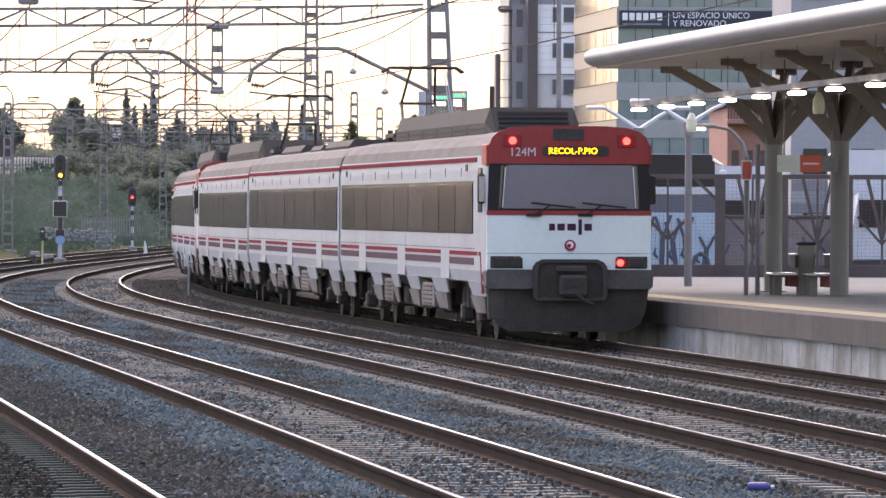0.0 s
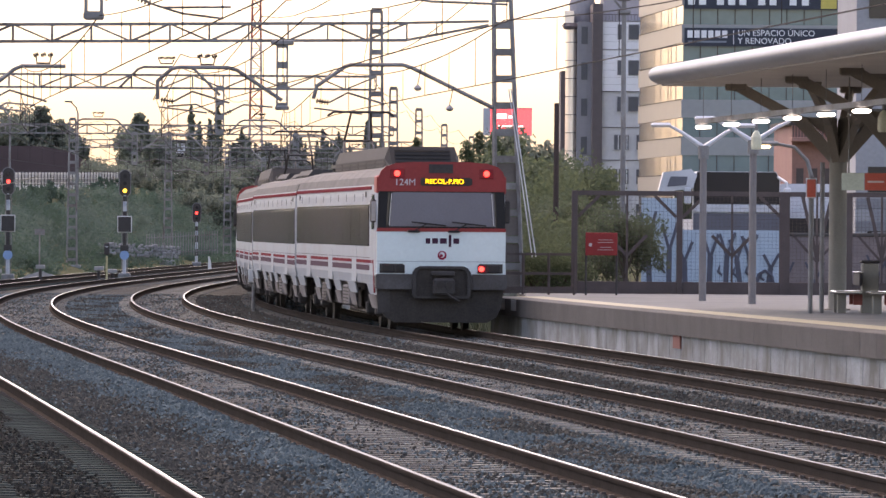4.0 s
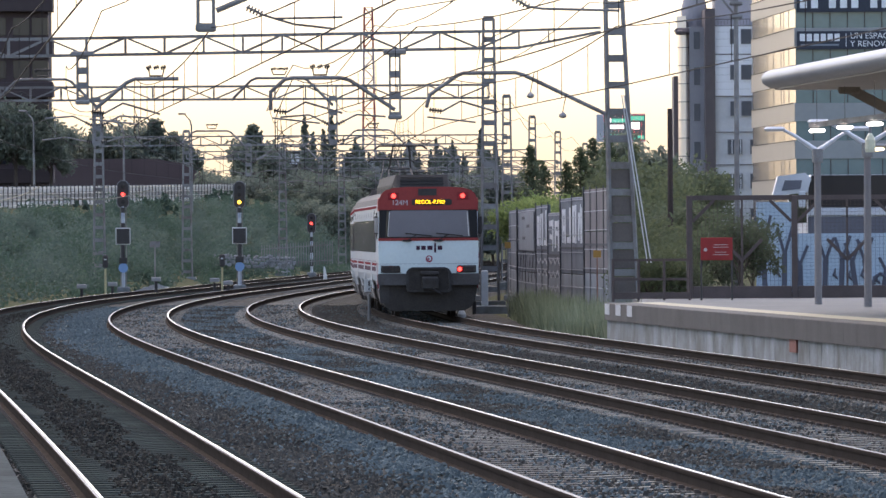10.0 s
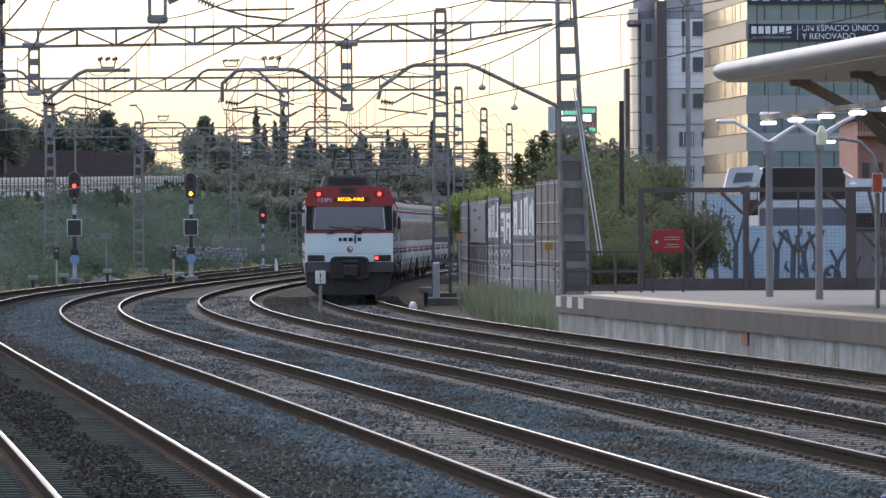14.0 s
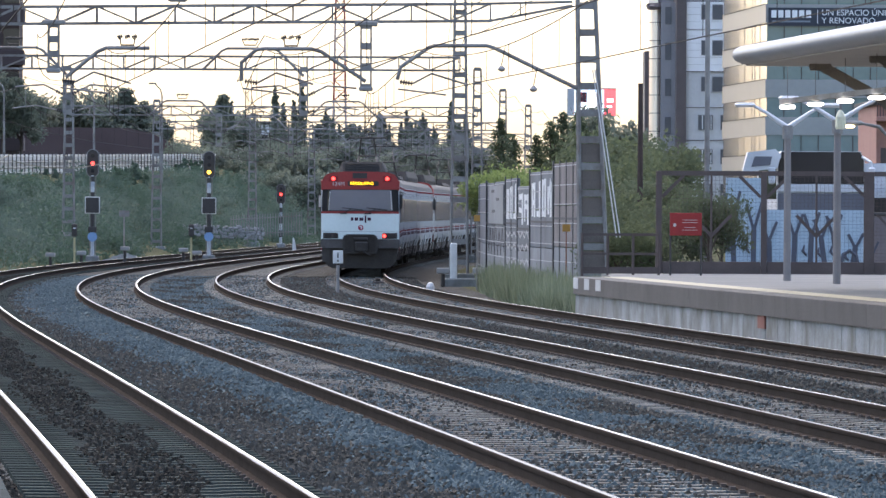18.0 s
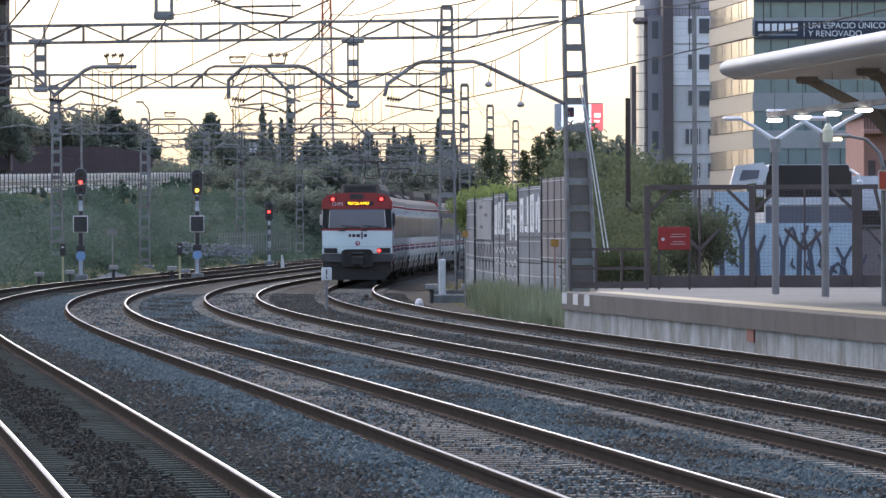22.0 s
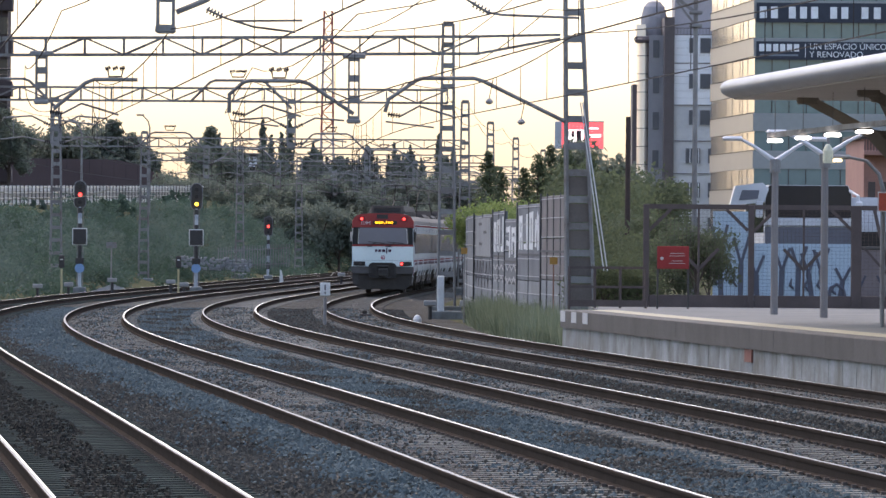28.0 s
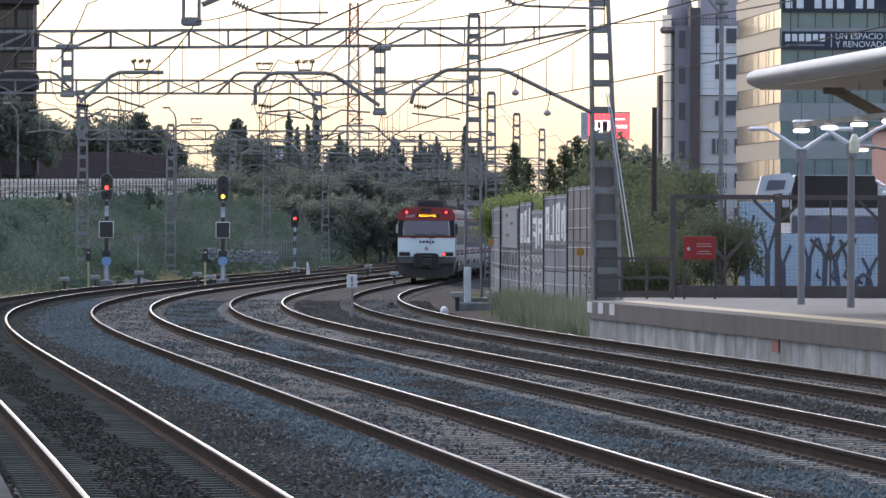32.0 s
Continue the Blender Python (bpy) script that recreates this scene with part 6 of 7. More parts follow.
pk = block(22.5, 24.5, 330, 344, 7.7, "building", "low pinkish brick building with a railed balcony", brickwork)
Shape().box((0.0, -0.7, 6.84), (2.2, 1.5, 0.24), chamfer=0.03).part("balcony_slab", brickwork, pk, "projecting pinkish balcony slab")
s = Shape()
s.bar((-1.05, -1.4, 7.8), (1.05, -1.4, 7.8), 0.05, 0.06)
for k in range(15):
    s.bar((-1.05 + k * 0.15, -1.4, 6.96), (-1.05 + k * 0.15, -1.4, 7.78), 0.05, 0.05)
s.part("balustrade", RUST_STEEL, pk, "brown balcony railing")
for x in (-0.6, 0.1, 0.7):
    Shape().box((x, -0.03, 4.9), (0.36, 0.1, 1.0)).part("window", RUST_STEEL, pk)
Shape().box((0.0, 6.9, 7.7), (2.4, 14.4, 0.25)).part("roof", DARK_STEEL, pk)
far_block(28.05, 60.0, 360, 16, stonework, "grey stone-clad office building")
pale_wall = mat("pale_render", (0.5, 0.51, 0.54), 0.7, var=0.08, scale=0.2, fine=2)
far_block(-27, -21, 900, 13.6, pale_wall, "pale distant apartment block")
far_block(-16.5, -9.5, 930, 12.6, pale_wall, "pale distant apartment block")


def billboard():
    """An LED screen, its changing pictures stood in for by turning four-sided slats; each side of the slats carries a
    quarter of its pictures.
    """
    b = thing("billboard", "LED advertising screen on a pole, its picture changes made by turning slats", "billboard", Matrix.Translation((12.8, 520, 0)))
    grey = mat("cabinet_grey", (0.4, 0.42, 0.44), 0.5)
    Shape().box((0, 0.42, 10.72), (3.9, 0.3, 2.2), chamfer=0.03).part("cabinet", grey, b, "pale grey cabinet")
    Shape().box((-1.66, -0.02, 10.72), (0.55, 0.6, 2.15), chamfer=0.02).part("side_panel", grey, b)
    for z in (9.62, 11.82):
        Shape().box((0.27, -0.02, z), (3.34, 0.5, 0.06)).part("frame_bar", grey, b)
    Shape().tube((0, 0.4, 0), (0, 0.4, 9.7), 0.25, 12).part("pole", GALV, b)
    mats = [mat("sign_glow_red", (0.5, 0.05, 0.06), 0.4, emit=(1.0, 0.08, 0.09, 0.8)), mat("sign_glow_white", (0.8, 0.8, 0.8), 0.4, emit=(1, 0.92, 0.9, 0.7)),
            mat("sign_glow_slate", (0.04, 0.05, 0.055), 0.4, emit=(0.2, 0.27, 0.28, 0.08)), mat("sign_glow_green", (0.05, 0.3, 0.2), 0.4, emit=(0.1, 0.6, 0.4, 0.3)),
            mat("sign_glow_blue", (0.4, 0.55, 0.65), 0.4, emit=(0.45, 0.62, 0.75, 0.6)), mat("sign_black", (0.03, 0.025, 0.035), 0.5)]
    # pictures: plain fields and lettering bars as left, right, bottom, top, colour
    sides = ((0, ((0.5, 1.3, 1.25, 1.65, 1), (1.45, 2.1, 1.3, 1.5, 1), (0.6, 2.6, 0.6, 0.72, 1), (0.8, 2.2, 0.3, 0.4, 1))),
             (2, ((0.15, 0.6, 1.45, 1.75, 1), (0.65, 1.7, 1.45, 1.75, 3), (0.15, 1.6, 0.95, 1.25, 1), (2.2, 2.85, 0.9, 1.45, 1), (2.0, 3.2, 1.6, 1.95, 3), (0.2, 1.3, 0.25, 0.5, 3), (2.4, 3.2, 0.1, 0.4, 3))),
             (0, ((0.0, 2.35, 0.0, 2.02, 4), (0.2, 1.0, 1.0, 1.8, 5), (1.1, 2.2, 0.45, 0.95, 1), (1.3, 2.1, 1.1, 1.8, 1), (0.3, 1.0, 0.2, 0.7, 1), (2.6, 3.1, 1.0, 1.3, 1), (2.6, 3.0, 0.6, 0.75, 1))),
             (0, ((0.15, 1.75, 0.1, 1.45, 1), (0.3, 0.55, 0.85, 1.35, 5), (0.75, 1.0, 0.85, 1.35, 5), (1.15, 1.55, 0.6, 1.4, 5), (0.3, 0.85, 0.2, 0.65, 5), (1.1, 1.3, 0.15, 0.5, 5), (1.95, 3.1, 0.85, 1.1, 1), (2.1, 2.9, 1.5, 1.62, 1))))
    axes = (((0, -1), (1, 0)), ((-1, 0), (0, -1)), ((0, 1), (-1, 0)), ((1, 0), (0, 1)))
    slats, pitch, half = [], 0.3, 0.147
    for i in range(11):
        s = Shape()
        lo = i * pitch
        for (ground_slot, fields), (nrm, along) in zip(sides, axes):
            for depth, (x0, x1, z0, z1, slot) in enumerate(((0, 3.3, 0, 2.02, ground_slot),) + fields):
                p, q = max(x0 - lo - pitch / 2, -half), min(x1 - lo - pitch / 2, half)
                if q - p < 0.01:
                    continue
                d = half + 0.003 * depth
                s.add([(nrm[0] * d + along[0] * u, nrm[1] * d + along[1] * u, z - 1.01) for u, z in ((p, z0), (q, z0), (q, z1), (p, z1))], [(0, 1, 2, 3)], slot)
        slat = s.part("slat", mats, b, "four-sided turning slat standing in for a strip of the LED screen")
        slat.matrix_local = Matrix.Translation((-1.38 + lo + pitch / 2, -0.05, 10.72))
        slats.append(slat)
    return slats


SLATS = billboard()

# ---- behind the fence, and small things by the tracks ----


def graffiti_board():
    g = thing("hoarding", "pale blue hoarding painted with dark bare trees", "hoarding", Matrix.Translation((10.0, 178, 0.7)))
    pale = mat("hoarding_blue", (0.36, 0.45, 0.53), 0.8, var=0.1, scale=0.8, fine=12, tint=(0.38, 0.45, 0.52), tint_at=0.55)
    for k in range(4):
        h = 2.42 if k == 0 else 1.56
        Shape().box((-1.47 + k * 0.98, 0, h / 2), (0.97, 0.05, h)).part("panel", pale, g)
    ink = mat("graffiti_ink", (0.09, 0.095, 0.12), 0.8)
    rnd = random.Random(3)
    for x, h in ((-1.72, 2.0), (-1.2, 1.7), (-0.75, 1.2), (-0.1, 1.4), (0.35, 1.45), (0.75, 1.3), (1.1, 1.4), (1.5, 0.9)):
        s = Shape()
        lean = rnd.uniform(-0.12, 0.12)
        s.bar((x, -0.035, 0.02), (x + lean, -0.035, h * 0.6), 0.012, 0.14)
        s.bar((x + lean, -0.044, h * 0.58), (x + lean - 0.2, -0.044, h), 0.012, 0.08)
        s.bar((x + lean, -0.053, h * 0.58), (x + lean + 0.22, -0.053, h * 1.03), 0.012, 0.08)
        s.path([(x - 0.1, -0.05, h * 0.22), (x - 0.2, -0.05, h * 0.3), (x - 0.16, -0.05, h * 0.42)], [0.03, 0.045, 0.015], 6)
        s.part("painted_tree", ink, g)
    s = Shape()
    s.path([(1.2, -0.04, 0.1), (1.25, -0.04, 0.35), (1.42, -0.04, 0.46), (1.6, -0.04, 0.32), (1.66, -0.04, 0.05)], 0.05)
    s.part("painted_arch", ink, g)
    for x in (-1.9, 0, 1.9):
        Shape().tube((x, 0.06, -0.4), (x, 0.06, 1.5), 0.04, 6).part("prop", GALV, g)


graffiti_board()
yw = thing("yard_wall", "low pinkish-grey yard wall painted with dark trees behind the fence", "wall", Matrix.Translation((21.4, 184, 0.2)))
Shape().box((0, 0, 0.95), (18.4, 0.25, 1.9)).part("wall", mat("yard_render", (0.25, 0.21, 0.205), 0.9, var=0.18, scale=0.5, fine=8, tint=(0.18, 0.15, 0.15), tint_at=0.58), yw)
Shape().box((0, 0, 1.95), (18.5, 0.35, 0.1), chamfer=0.02).part("coping", COPING, yw)
yr = random.Random(31)
for k in range(22):
    x = -8.9 + k * 0.8 + yr.uniform(-0.2, 0.2)
    h = yr.uniform(1.1, 1.75)
    s = Shape()
    s.bar((x, -0.135, 0.05), (x + 0.05, -0.135, h * 0.55), 0.012, 0.1)
    for e in (-1, 1):
        s.bar((x + 0.05, -0.146 - 0.005 * e, h * 0.52), (x + e * yr.uniform(0.18, 0.36), -0.146 - 0.005 * e, h), 0.008, 0.06)
    s.part("painted_tree", MATS["graffiti_ink"], yw)
s = Shape()
for r in range(9):
    for k in range(16):
        s.box((-8.5 + k * 1.1 + (r % 2) * 0.5, 0, 0.17 + r * 0.34), (1.08, 0.3, 0.32), chamfer=0.015)
rt_wall = thing("terrace_wall", "tall grey coursed stone retaining wall beyond the yard", "wall", Matrix.Translation((24.4, 197, 0.2)))
tagged(s.part("stones", mat("terrace_stone", (0.2, 0.2, 0.21), 0.85, var=0.2, scale=0.6, island=0.18), rt_wall, "coursed grey stone blocks"), kind="stuff")


def coach():
    c = thing("coach", "white touring coach with a wide dark windscreen parked behind the fence", "coach", Matrix.Translation((11.35, 190, 0.3)))
    white = mat("coach_white", (0.5, 0.51, 0.53), 0.4)
    grey = mat("coach_grey", (0.12, 0.12, 0.14), 0.5)
    w = 1.27
    s = Shape()
    s.prism([(-w, 0.35), (-w, 3.4), (-w + 0.12, 3.66), (w - 0.12, 3.66), (w, 3.4), (w, 0.35)], 0, 11.5)
    s.part("body", white, c)
    s = Shape()
    s.prism([(-w + 0.03, 2.72), (-w + 0.03, 3.4), (-w + 0.13, 3.645), (w - 0.13, 3.645), (w - 0.03, 3.4), (w - 0.03, 2.72)], -0.05, 0.02)
    s.part("windscreen", GLASS, c, "dark windscreen")
    Shape().box((0, -0.04, 2.58), (2.5, 0.1, 0.24), chamfer=0.03).part("front_band", white, c)
    s = Shape()
    s.prism([(-w + 0.02, 0.5), (-w + 0.02, 2.44), (w - 0.02, 2.44), (w - 0.02, 0.5)], -0.06, 0.02)
    s.part("front_panel", grey, c, "dark grey front panel")
    for e in (-1, 1):
        m = Shape()
        m.path([(e * 1.2, -0.05, 3.5), (e * 1.42, -0.4, 3.35), (e * 1.45, -0.45, 2.85)], 0.045)
        m.box((e * 1.45, -0.45, 2.95), (0.2, 0.16, 0.5), chamfer=0.04)
        m.part("wing_mirror", white, c)
        Shape().disc((e * 0.95, -0.07, 0.95), 0.14, 0.05, "y", 12).part("headlamp", GLASS, c)
        for y in (2.2, 8.5):
            Shape().disc((e * 1.15, y, 0.2), 0.5, 0.3, "x", 18).part("wheel", RUBBER, c)
    pod = Shape()
    pod.prism([(-2.3, 3.05), (-1.3, 3.15), (-1.18, 3.55), (-1.35, 3.72), (-2.15, 3.62)], -0.5, 0.3)
    pod.part("luggage_flap", white, c, "white raised flap beside the windscreen")
    Shape().prism([(-2.05, 3.2), (-1.5, 3.25), (-1.45, 3.5), (-1.95, 3.5)], -0.53, -0.5).part("flap_recess", grey, c)
    for k in range(6):
        Shape().box((-w - 0.005, 1.2 + k * 1.7, 2.75), (0.02, 1.55, 0.95)).part("side_window", GLASS, c)


coach()


def van(x, y, w, h, words):
    v = thing("box_truck", words, "truck", Matrix.Translation((x, y, 0.3)), "vehicles behind the fence")
    white = mat("van_white", (0.48, 0.49, 0.51), 0.4)
    s = Shape()
    s.prism([(-w, 0.6), (-w, h - 0.1), (-w + 0.1, h), (w - 0.1, h), (w, h - 0.1), (w, 0.6)], 1.6, 6.8)
    s.part("box_body", white, v, "white box body")
    s = Shape()
    s.prism([(-w * 0.9, 0.4), (-w * 0.9, 1.6), (-w * 0.75, 2.5), (w * 0.75, 2.5), (w * 0.9, 1.6), (w * 0.9, 0.4)], 0, 1.55)
    s.part("cab", white, v)
    Shape().box((0, -0.02, 1.95), (w * 1.5, 0.06, 0.75)).part("windscreen", GLASS, v)
    Shape().box((0, -0.05, 0.55), (w * 1.8, 0.2, 0.3), chamfer=0.04).part("bumper", DARK_STEEL, v)
    for e in (-1, 1):
        for yy in (0.9, 5.2):
            Shape().disc((e * w * 0.82, yy, 0.2), 0.45, 0.28, "x", 16).part("wheel", RUBBER, v)


van(16.6, 178, 1.15, 3.7, "white box truck parked behind the fence")
van(13.8, 193, 0.95, 3.35, "white delivery van parked beside the coach")


def wooden_pole(x, y, h, r, m, name, label, cat):
    p = thing(name, label, cat, Matrix.Translation((x, y, -0.3)))
    Shape().tube((0, 0, 0), (0, 0, h), r, 10, r2=r * 0.75).part("shaft", m, p)
    return p


wooden_pole(6.42, 200, 6.4, 0.1, mat("pole_wood", (0.06, 0.042, 0.036), 0.85, var=0.3, scale=2), "wooden_pole", "dark weathered wooden pole beside the trees", "pole")
mast = wooden_pole(8.46, 200, 11.5, 0.09, GALV, "steel_mast", "tall round grey steel mast with a bracket", "mast")
s = Shape()
s.bar((0, 0, 9.6), (-1.1, -0.2, 10.4), 0.05, 0.1)
s.bar((0, 0, 9.2), (-0.6, -0.1, 9.95), 0.04, 0.06)
s.part("bracket", GALV, mast)
for z in (9.2, 9.6, 10.2):
    Shape().box((0, 0, z), (0.4, 0.3, 0.12), chamfer=0.03).part("clamp", GALV, mast)


def platform_bits():
    seat = mat("bench_maroon", (0.2, 0.06, 0.05), 0.4)
    for x, y in ((9.53, 124.4), (10.12, 123.4)):
        b = thing("bench", "metal platform bench with concrete supports and a polished seat", "bench", Matrix.Translation((x, y, 0.66)), "benches on the platform")
        Shape().box((0, 0, 0.44), (0.5, 1.5, 0.05), chamfer=0.015).part("seat", mat("bench_steel", (0.65, 0.63, 0.62), 0.25, 0.9), b, "polished steel seat")
        Shape().box((0.22, 0, 0.68), (0.05, 1.5, 0.24), chamfer=0.015).part("backrest", DARK_STEEL, b, "dark slim backrest")
        Shape().box((0.22, 0, 0.815), (0.09, 1.5, 0.03), chamfer=0.01).part("top_rail", MATS["bench_steel"], b, "polished top rail")
        for yy in (-0.5, 0.5):
            Shape().box((-0.12, yy, 0.21), (0.17, 0.14, 0.42), chamfer=0.02).part("leg", COLUMN_GREEN, b)
            Shape().box((0.2, yy, 0.3), (0.2, 0.1, 0.2)).part("bracket", seat, b)
    c = thing("litter_bin", "square concrete litter bin with a metal lid", "litter bin", Matrix.Translation((9.95, 124.0, 0.66)))
    Shape().box((0, 0, 0.5), (0.32, 0.32, 1.0), chamfer=0.03).part("body", COLUMN_GREEN, c, "greenish-grey square body")
    Shape().box((0, 0, 1.02), (0.37, 0.37, 0.05), chamfer=0.02).part("lid", DARK_STEEL, c)
    g = thing("station_sign", "pale green and red hanging station sign", "sign", Matrix.Translation((9.75, 121.6, 3.02)))
    Shape().box((-0.32, 0, 0.16), (0.42, 0.05, 0.32)).part("board", mat("sign_pale", (0.55, 0.6, 0.5), 0.5), g, "pale board")
    r = Shape().box((0.1, 0, 0.16), (0.4, 0.05, 0.32)).part("board", mat("sign_orange", (0.55, 0.12, 0.08), 0.5), g, "orange-red board")
    Shape().box((0.1, -0.03, 0.16), (0.3, 0.01, 0.035)).part("lettering_bar", mat("sign_bar", (0.7, 0.6, 0.55), 0.6), r)
    Shape().box((0.46, 0, 0.16), (0.3, 0.05, 0.3)).part("board", GALV, g)
    for x in (-0.4, 0.5):
        Shape().tube((x, 0, 0.3), (x, 0, 2.1), 0.015, 6).part("hanger", GALV, g)
    n = thing("notice_post", "thin post with an orange notice board", "sign", Matrix.Translation((8.75, 123, 0.66)))
    Shape().tube((0, 0, 0), (0, 0, 2.65), 0.045, 8).part("post", GALV, n)
    f = Shape().box((0, -0.05, 2.4), (0.2, 0.03, 0.38)).part("frame", mat("sign_frame", (0.6, 0.6, 0.6), 0.5), n)
    Shape().box((0, -0.072, 2.4), (0.16, 0.01, 0.33)).part("notice", MATS["sign_orange"], f)
    n2 = thing("notice_post", "thin bare grey post on the platform", "post", Matrix.Translation((9.05, 124.2, 0.66)))
    Shape().tube((0, 0, 0), (0, 0, 2.9), 0.045, 8).part("post", GALV, n2)
    gl = mat("globe_glass", (0.6, 0.58, 0.42), 0.3)
    for x, y, z in ((8.62, 137.5, 4.12), (9.9, 120.5, 4.25)):
        b = thing("globe_lamp", "unlit yellowish bell-shaped globe lamp", "lamp", Matrix.Translation((x, y, z)), "globe lamps")
        Shape().path([(0, 0, -0.16), (0, 0, -0.1), (0, 0, 0.1), (0, 0, 0.2), (0, 0, 0.24)], [0.1, 0.115, 0.11, 0.065, 0.03], 12).part("globe", gl, b)
        Shape().tube((0, 0, 0.2), (0, 0, 0.55), 0.03, 8).part("stem", GALV, b)


platform_bits()


def street_lamp(x, y, h, lit=False, z=0.0, reach=1.2):
    s0 = thing("street_lamp", "thin grey street lamp with a curved arm" + (" glowing warm" if lit else ""), "street lamp", Matrix.Translation((x, y, z)), "street lamps")
    Shape().path([(0, 0, 0), (0, 0, h - 0.9), (-0.12, 0, h - 0.45), (-0.45, 0, h - 0.1), (-reach, 0, h)], [0.08, 0.06, 0.05, 0.045, 0.04], 8).part("pole", GALV, s0)
    hd = Shape().box((-reach - 0.2, 0, h), (0.6, 0.25, 0.13), chamfer=0.05).part("lamp_head", GALV, s0)
    if lit:
        Shape().box((-reach - 0.26, 0, h - 0.09), (0.26, 0.24, 0.08), chamfer=0.03).part("bulb", SODIUM, hd)


street_lamp(12.25, 172, 4.35, True, 0.2, 0.97)
for x, y, h in ((-27.7, 425, 6.5), (-21.85, 425, 5.85), (-19.7, 480, 7.3)):
    street_lamp(x, y, h, False, 4.0, 0.5)


GLINT = mat("bright_rail", (0.85, 0.8, 0.74), 0.3, 1.0, var=0.1)


def bank_wall():
    w = thing("boundary_wall", "long pale concrete boundary wall with fence posts on the embankment", "wall", beside(400, -26.5, 4.4))
    inv = w.matrix_world.inverted()
    pale = mat("bank_wall_pale", (0.6, 0.57, 0.54), 0.8, var=0.15, scale=0.4, rand=0.15)
    y = 360.0
    slat = mat("bank_wall_grey", (0.4, 0.36, 0.33), 0.85, var=0.15, scale=0.4, rand=0.15, spec=0.1)
    while y < 640:
        m = inv @ beside(y, -26.5, ground_z(y, -26.5) - drop(y))
        Shape().box((0, 2.5, 1.2), (0.14, 4.96, 0.36), place=m).part("panel", pale, w)
        Shape().box((0, 2.5, 0.68), (0.12, 4.96, 0.72), place=m).part("panel", slat, w)
        Shape().box((0, 2.5, -0.15), (0.16, 4.96, 1.1), place=m).part("panel", pale, w)
        for q in range(4):
            Shape().box((0.1, 2.5, 0.2 + 0.36 * q), (0.05, 4.96, 0.06), place=m).part("rail", GLINT, w)
        for q in range(2):
            Shape().box((0.13, q * 2.5, 0.75), (0.06, 0.11, 1.6), place=m).part("post", DARK_STEEL, w)
        y += 5
    h = thing("hedge_wall", "long dark brown wall with a sloping end behind the embankment fence", "wall", Matrix.Translation((-42.5, 680, 4)))
    s = Shape()
    s.prism([(-16, 0), (19.5, 0), (19.5, 2.4), (17, 4.2), (13.5, 5.9), (11, 6.4), (-16, 6.6)], -0.3, 0.3)
    s.part("wall", mat("dark_wall", (0.085, 0.06, 0.06), 0.85, var=0.2, scale=0.3), h)


bank_wall()


def radio_mast():
    r = thing("radio_mast", "slender red and white lattice radio mast far away", "radio mast", Matrix.Translation((-13.9, 1000, 0)))
    red, white = mat("mast_red", (0.35, 0.12, 0.1), 0.7), mat("mast_white", (0.38, 0.3, 0.29), 0.7)
    for k in range(6):
        s = Shape()
        lattice(s, (0, 0, k * 6.2), (0, 0, k * 6.2 + 6.2), 2.4 - k * 0.2, 2.2 - k * 0.2, 4, 0.22, False, 0.16)
        s.part("mast_section", red if k % 2 else white, r)


radio_mast()


def slack_cable(a, b, sag):
    """A cable hanging between two points on the masts, coloured pale for the light it catches."""
    a, b = Vector(a), Vector(b)
    c = thing("slack_cable", "slack cable hanging between lineside masts, coloured pale for the light on it", "cable", Matrix.Translation(a), "slack cables")
    pts = [(b - a) * (k / 14) - Vector((0, 0, sag * (1 - (k / 7 - 1) ** 2))) for k in range(15)]
    # pale yellow stands for light caught along the cable
    Shape().path(pts, 0.022, 5).part("wire", mat("cable_pale", (0.3, 0.27, 0.2), 0.6), c)


slack_cable((-19.2, 300, 4.35), (-14.1, 300, 4.5), 0.42)
slack_cable((-19.3, 300, 4.6), (-23.6, 318, 4.2), 0.3)
gh = thing("gravel_heap", "small pale heap of gravel beside the track", "gravel heap", Matrix.Translation((-15.4, 331, drop(331) - 0.3)))
hp = Shape()
hr = random.Random(17)
for _ in range(420):
    a, r = hr.uniform(0, 6.28), hr.random() ** 0.6
    hp.box((math.cos(a) * r * 1.15, math.sin(a) * r * 0.7, 0.42 * (1 - r) + hr.uniform(0, 0.06)), (hr.uniform(0.05, 0.12), hr.uniform(0.05, 0.12), hr.uniform(0.05, 0.1)))
tagged(hp.part("gravel", mat("gravel_pale", (0.32, 0.32, 0.31), 0.9, island=0.15, spec=0.0), gh), kind="stuff")
rw = thing("retaining_wall", "low pale rubble retaining wall at the foot of the bank", "wall", Matrix.Translation((-13.2, 420, -0.2)))
rr = random.Random(9)
for k in range(26):
    for q in range(4):
        Shape().box((-2.5 + k * 0.2 + rr.uniform(-0.09, 0.09), rr.uniform(-0.1, 0.1), 0.72 + q * 0.2 - 0.012 * k + rr.uniform(-0.07, 0.07)), (rr.uniform(0.12, 0.27), 0.26, rr.uniform(0.12, 0.25)), chamfer=0.045).part("stone", mat("rubble_pale", (0.25, 0.25, 0.25), 0.9, rand=0.15, spec=0.0), rw)
mf = thing("metal_fence", "low grey metal fence of upright bars beside the bank", "fence", Matrix.Translation((-12.9, 424, -0.3)))
for k in range(28):
    Shape().box((k * 0.17, 0, 1.25 + 0.01 * k), (0.05, 0.05, 1.5)).part("upright", GALV, mf)
for z in (0.75, 1.75):
    Shape().bar((0, 0.04, z), (4.6, 0.04, z + 0.27), 0.04, 0.06).part("rail", GALV, mf)
wm = thing("white_marker", "small white upright marker board beside the track", "track marker", Matrix.Translation((-8.29, 400, -0.45)), "small posts by the tracks")
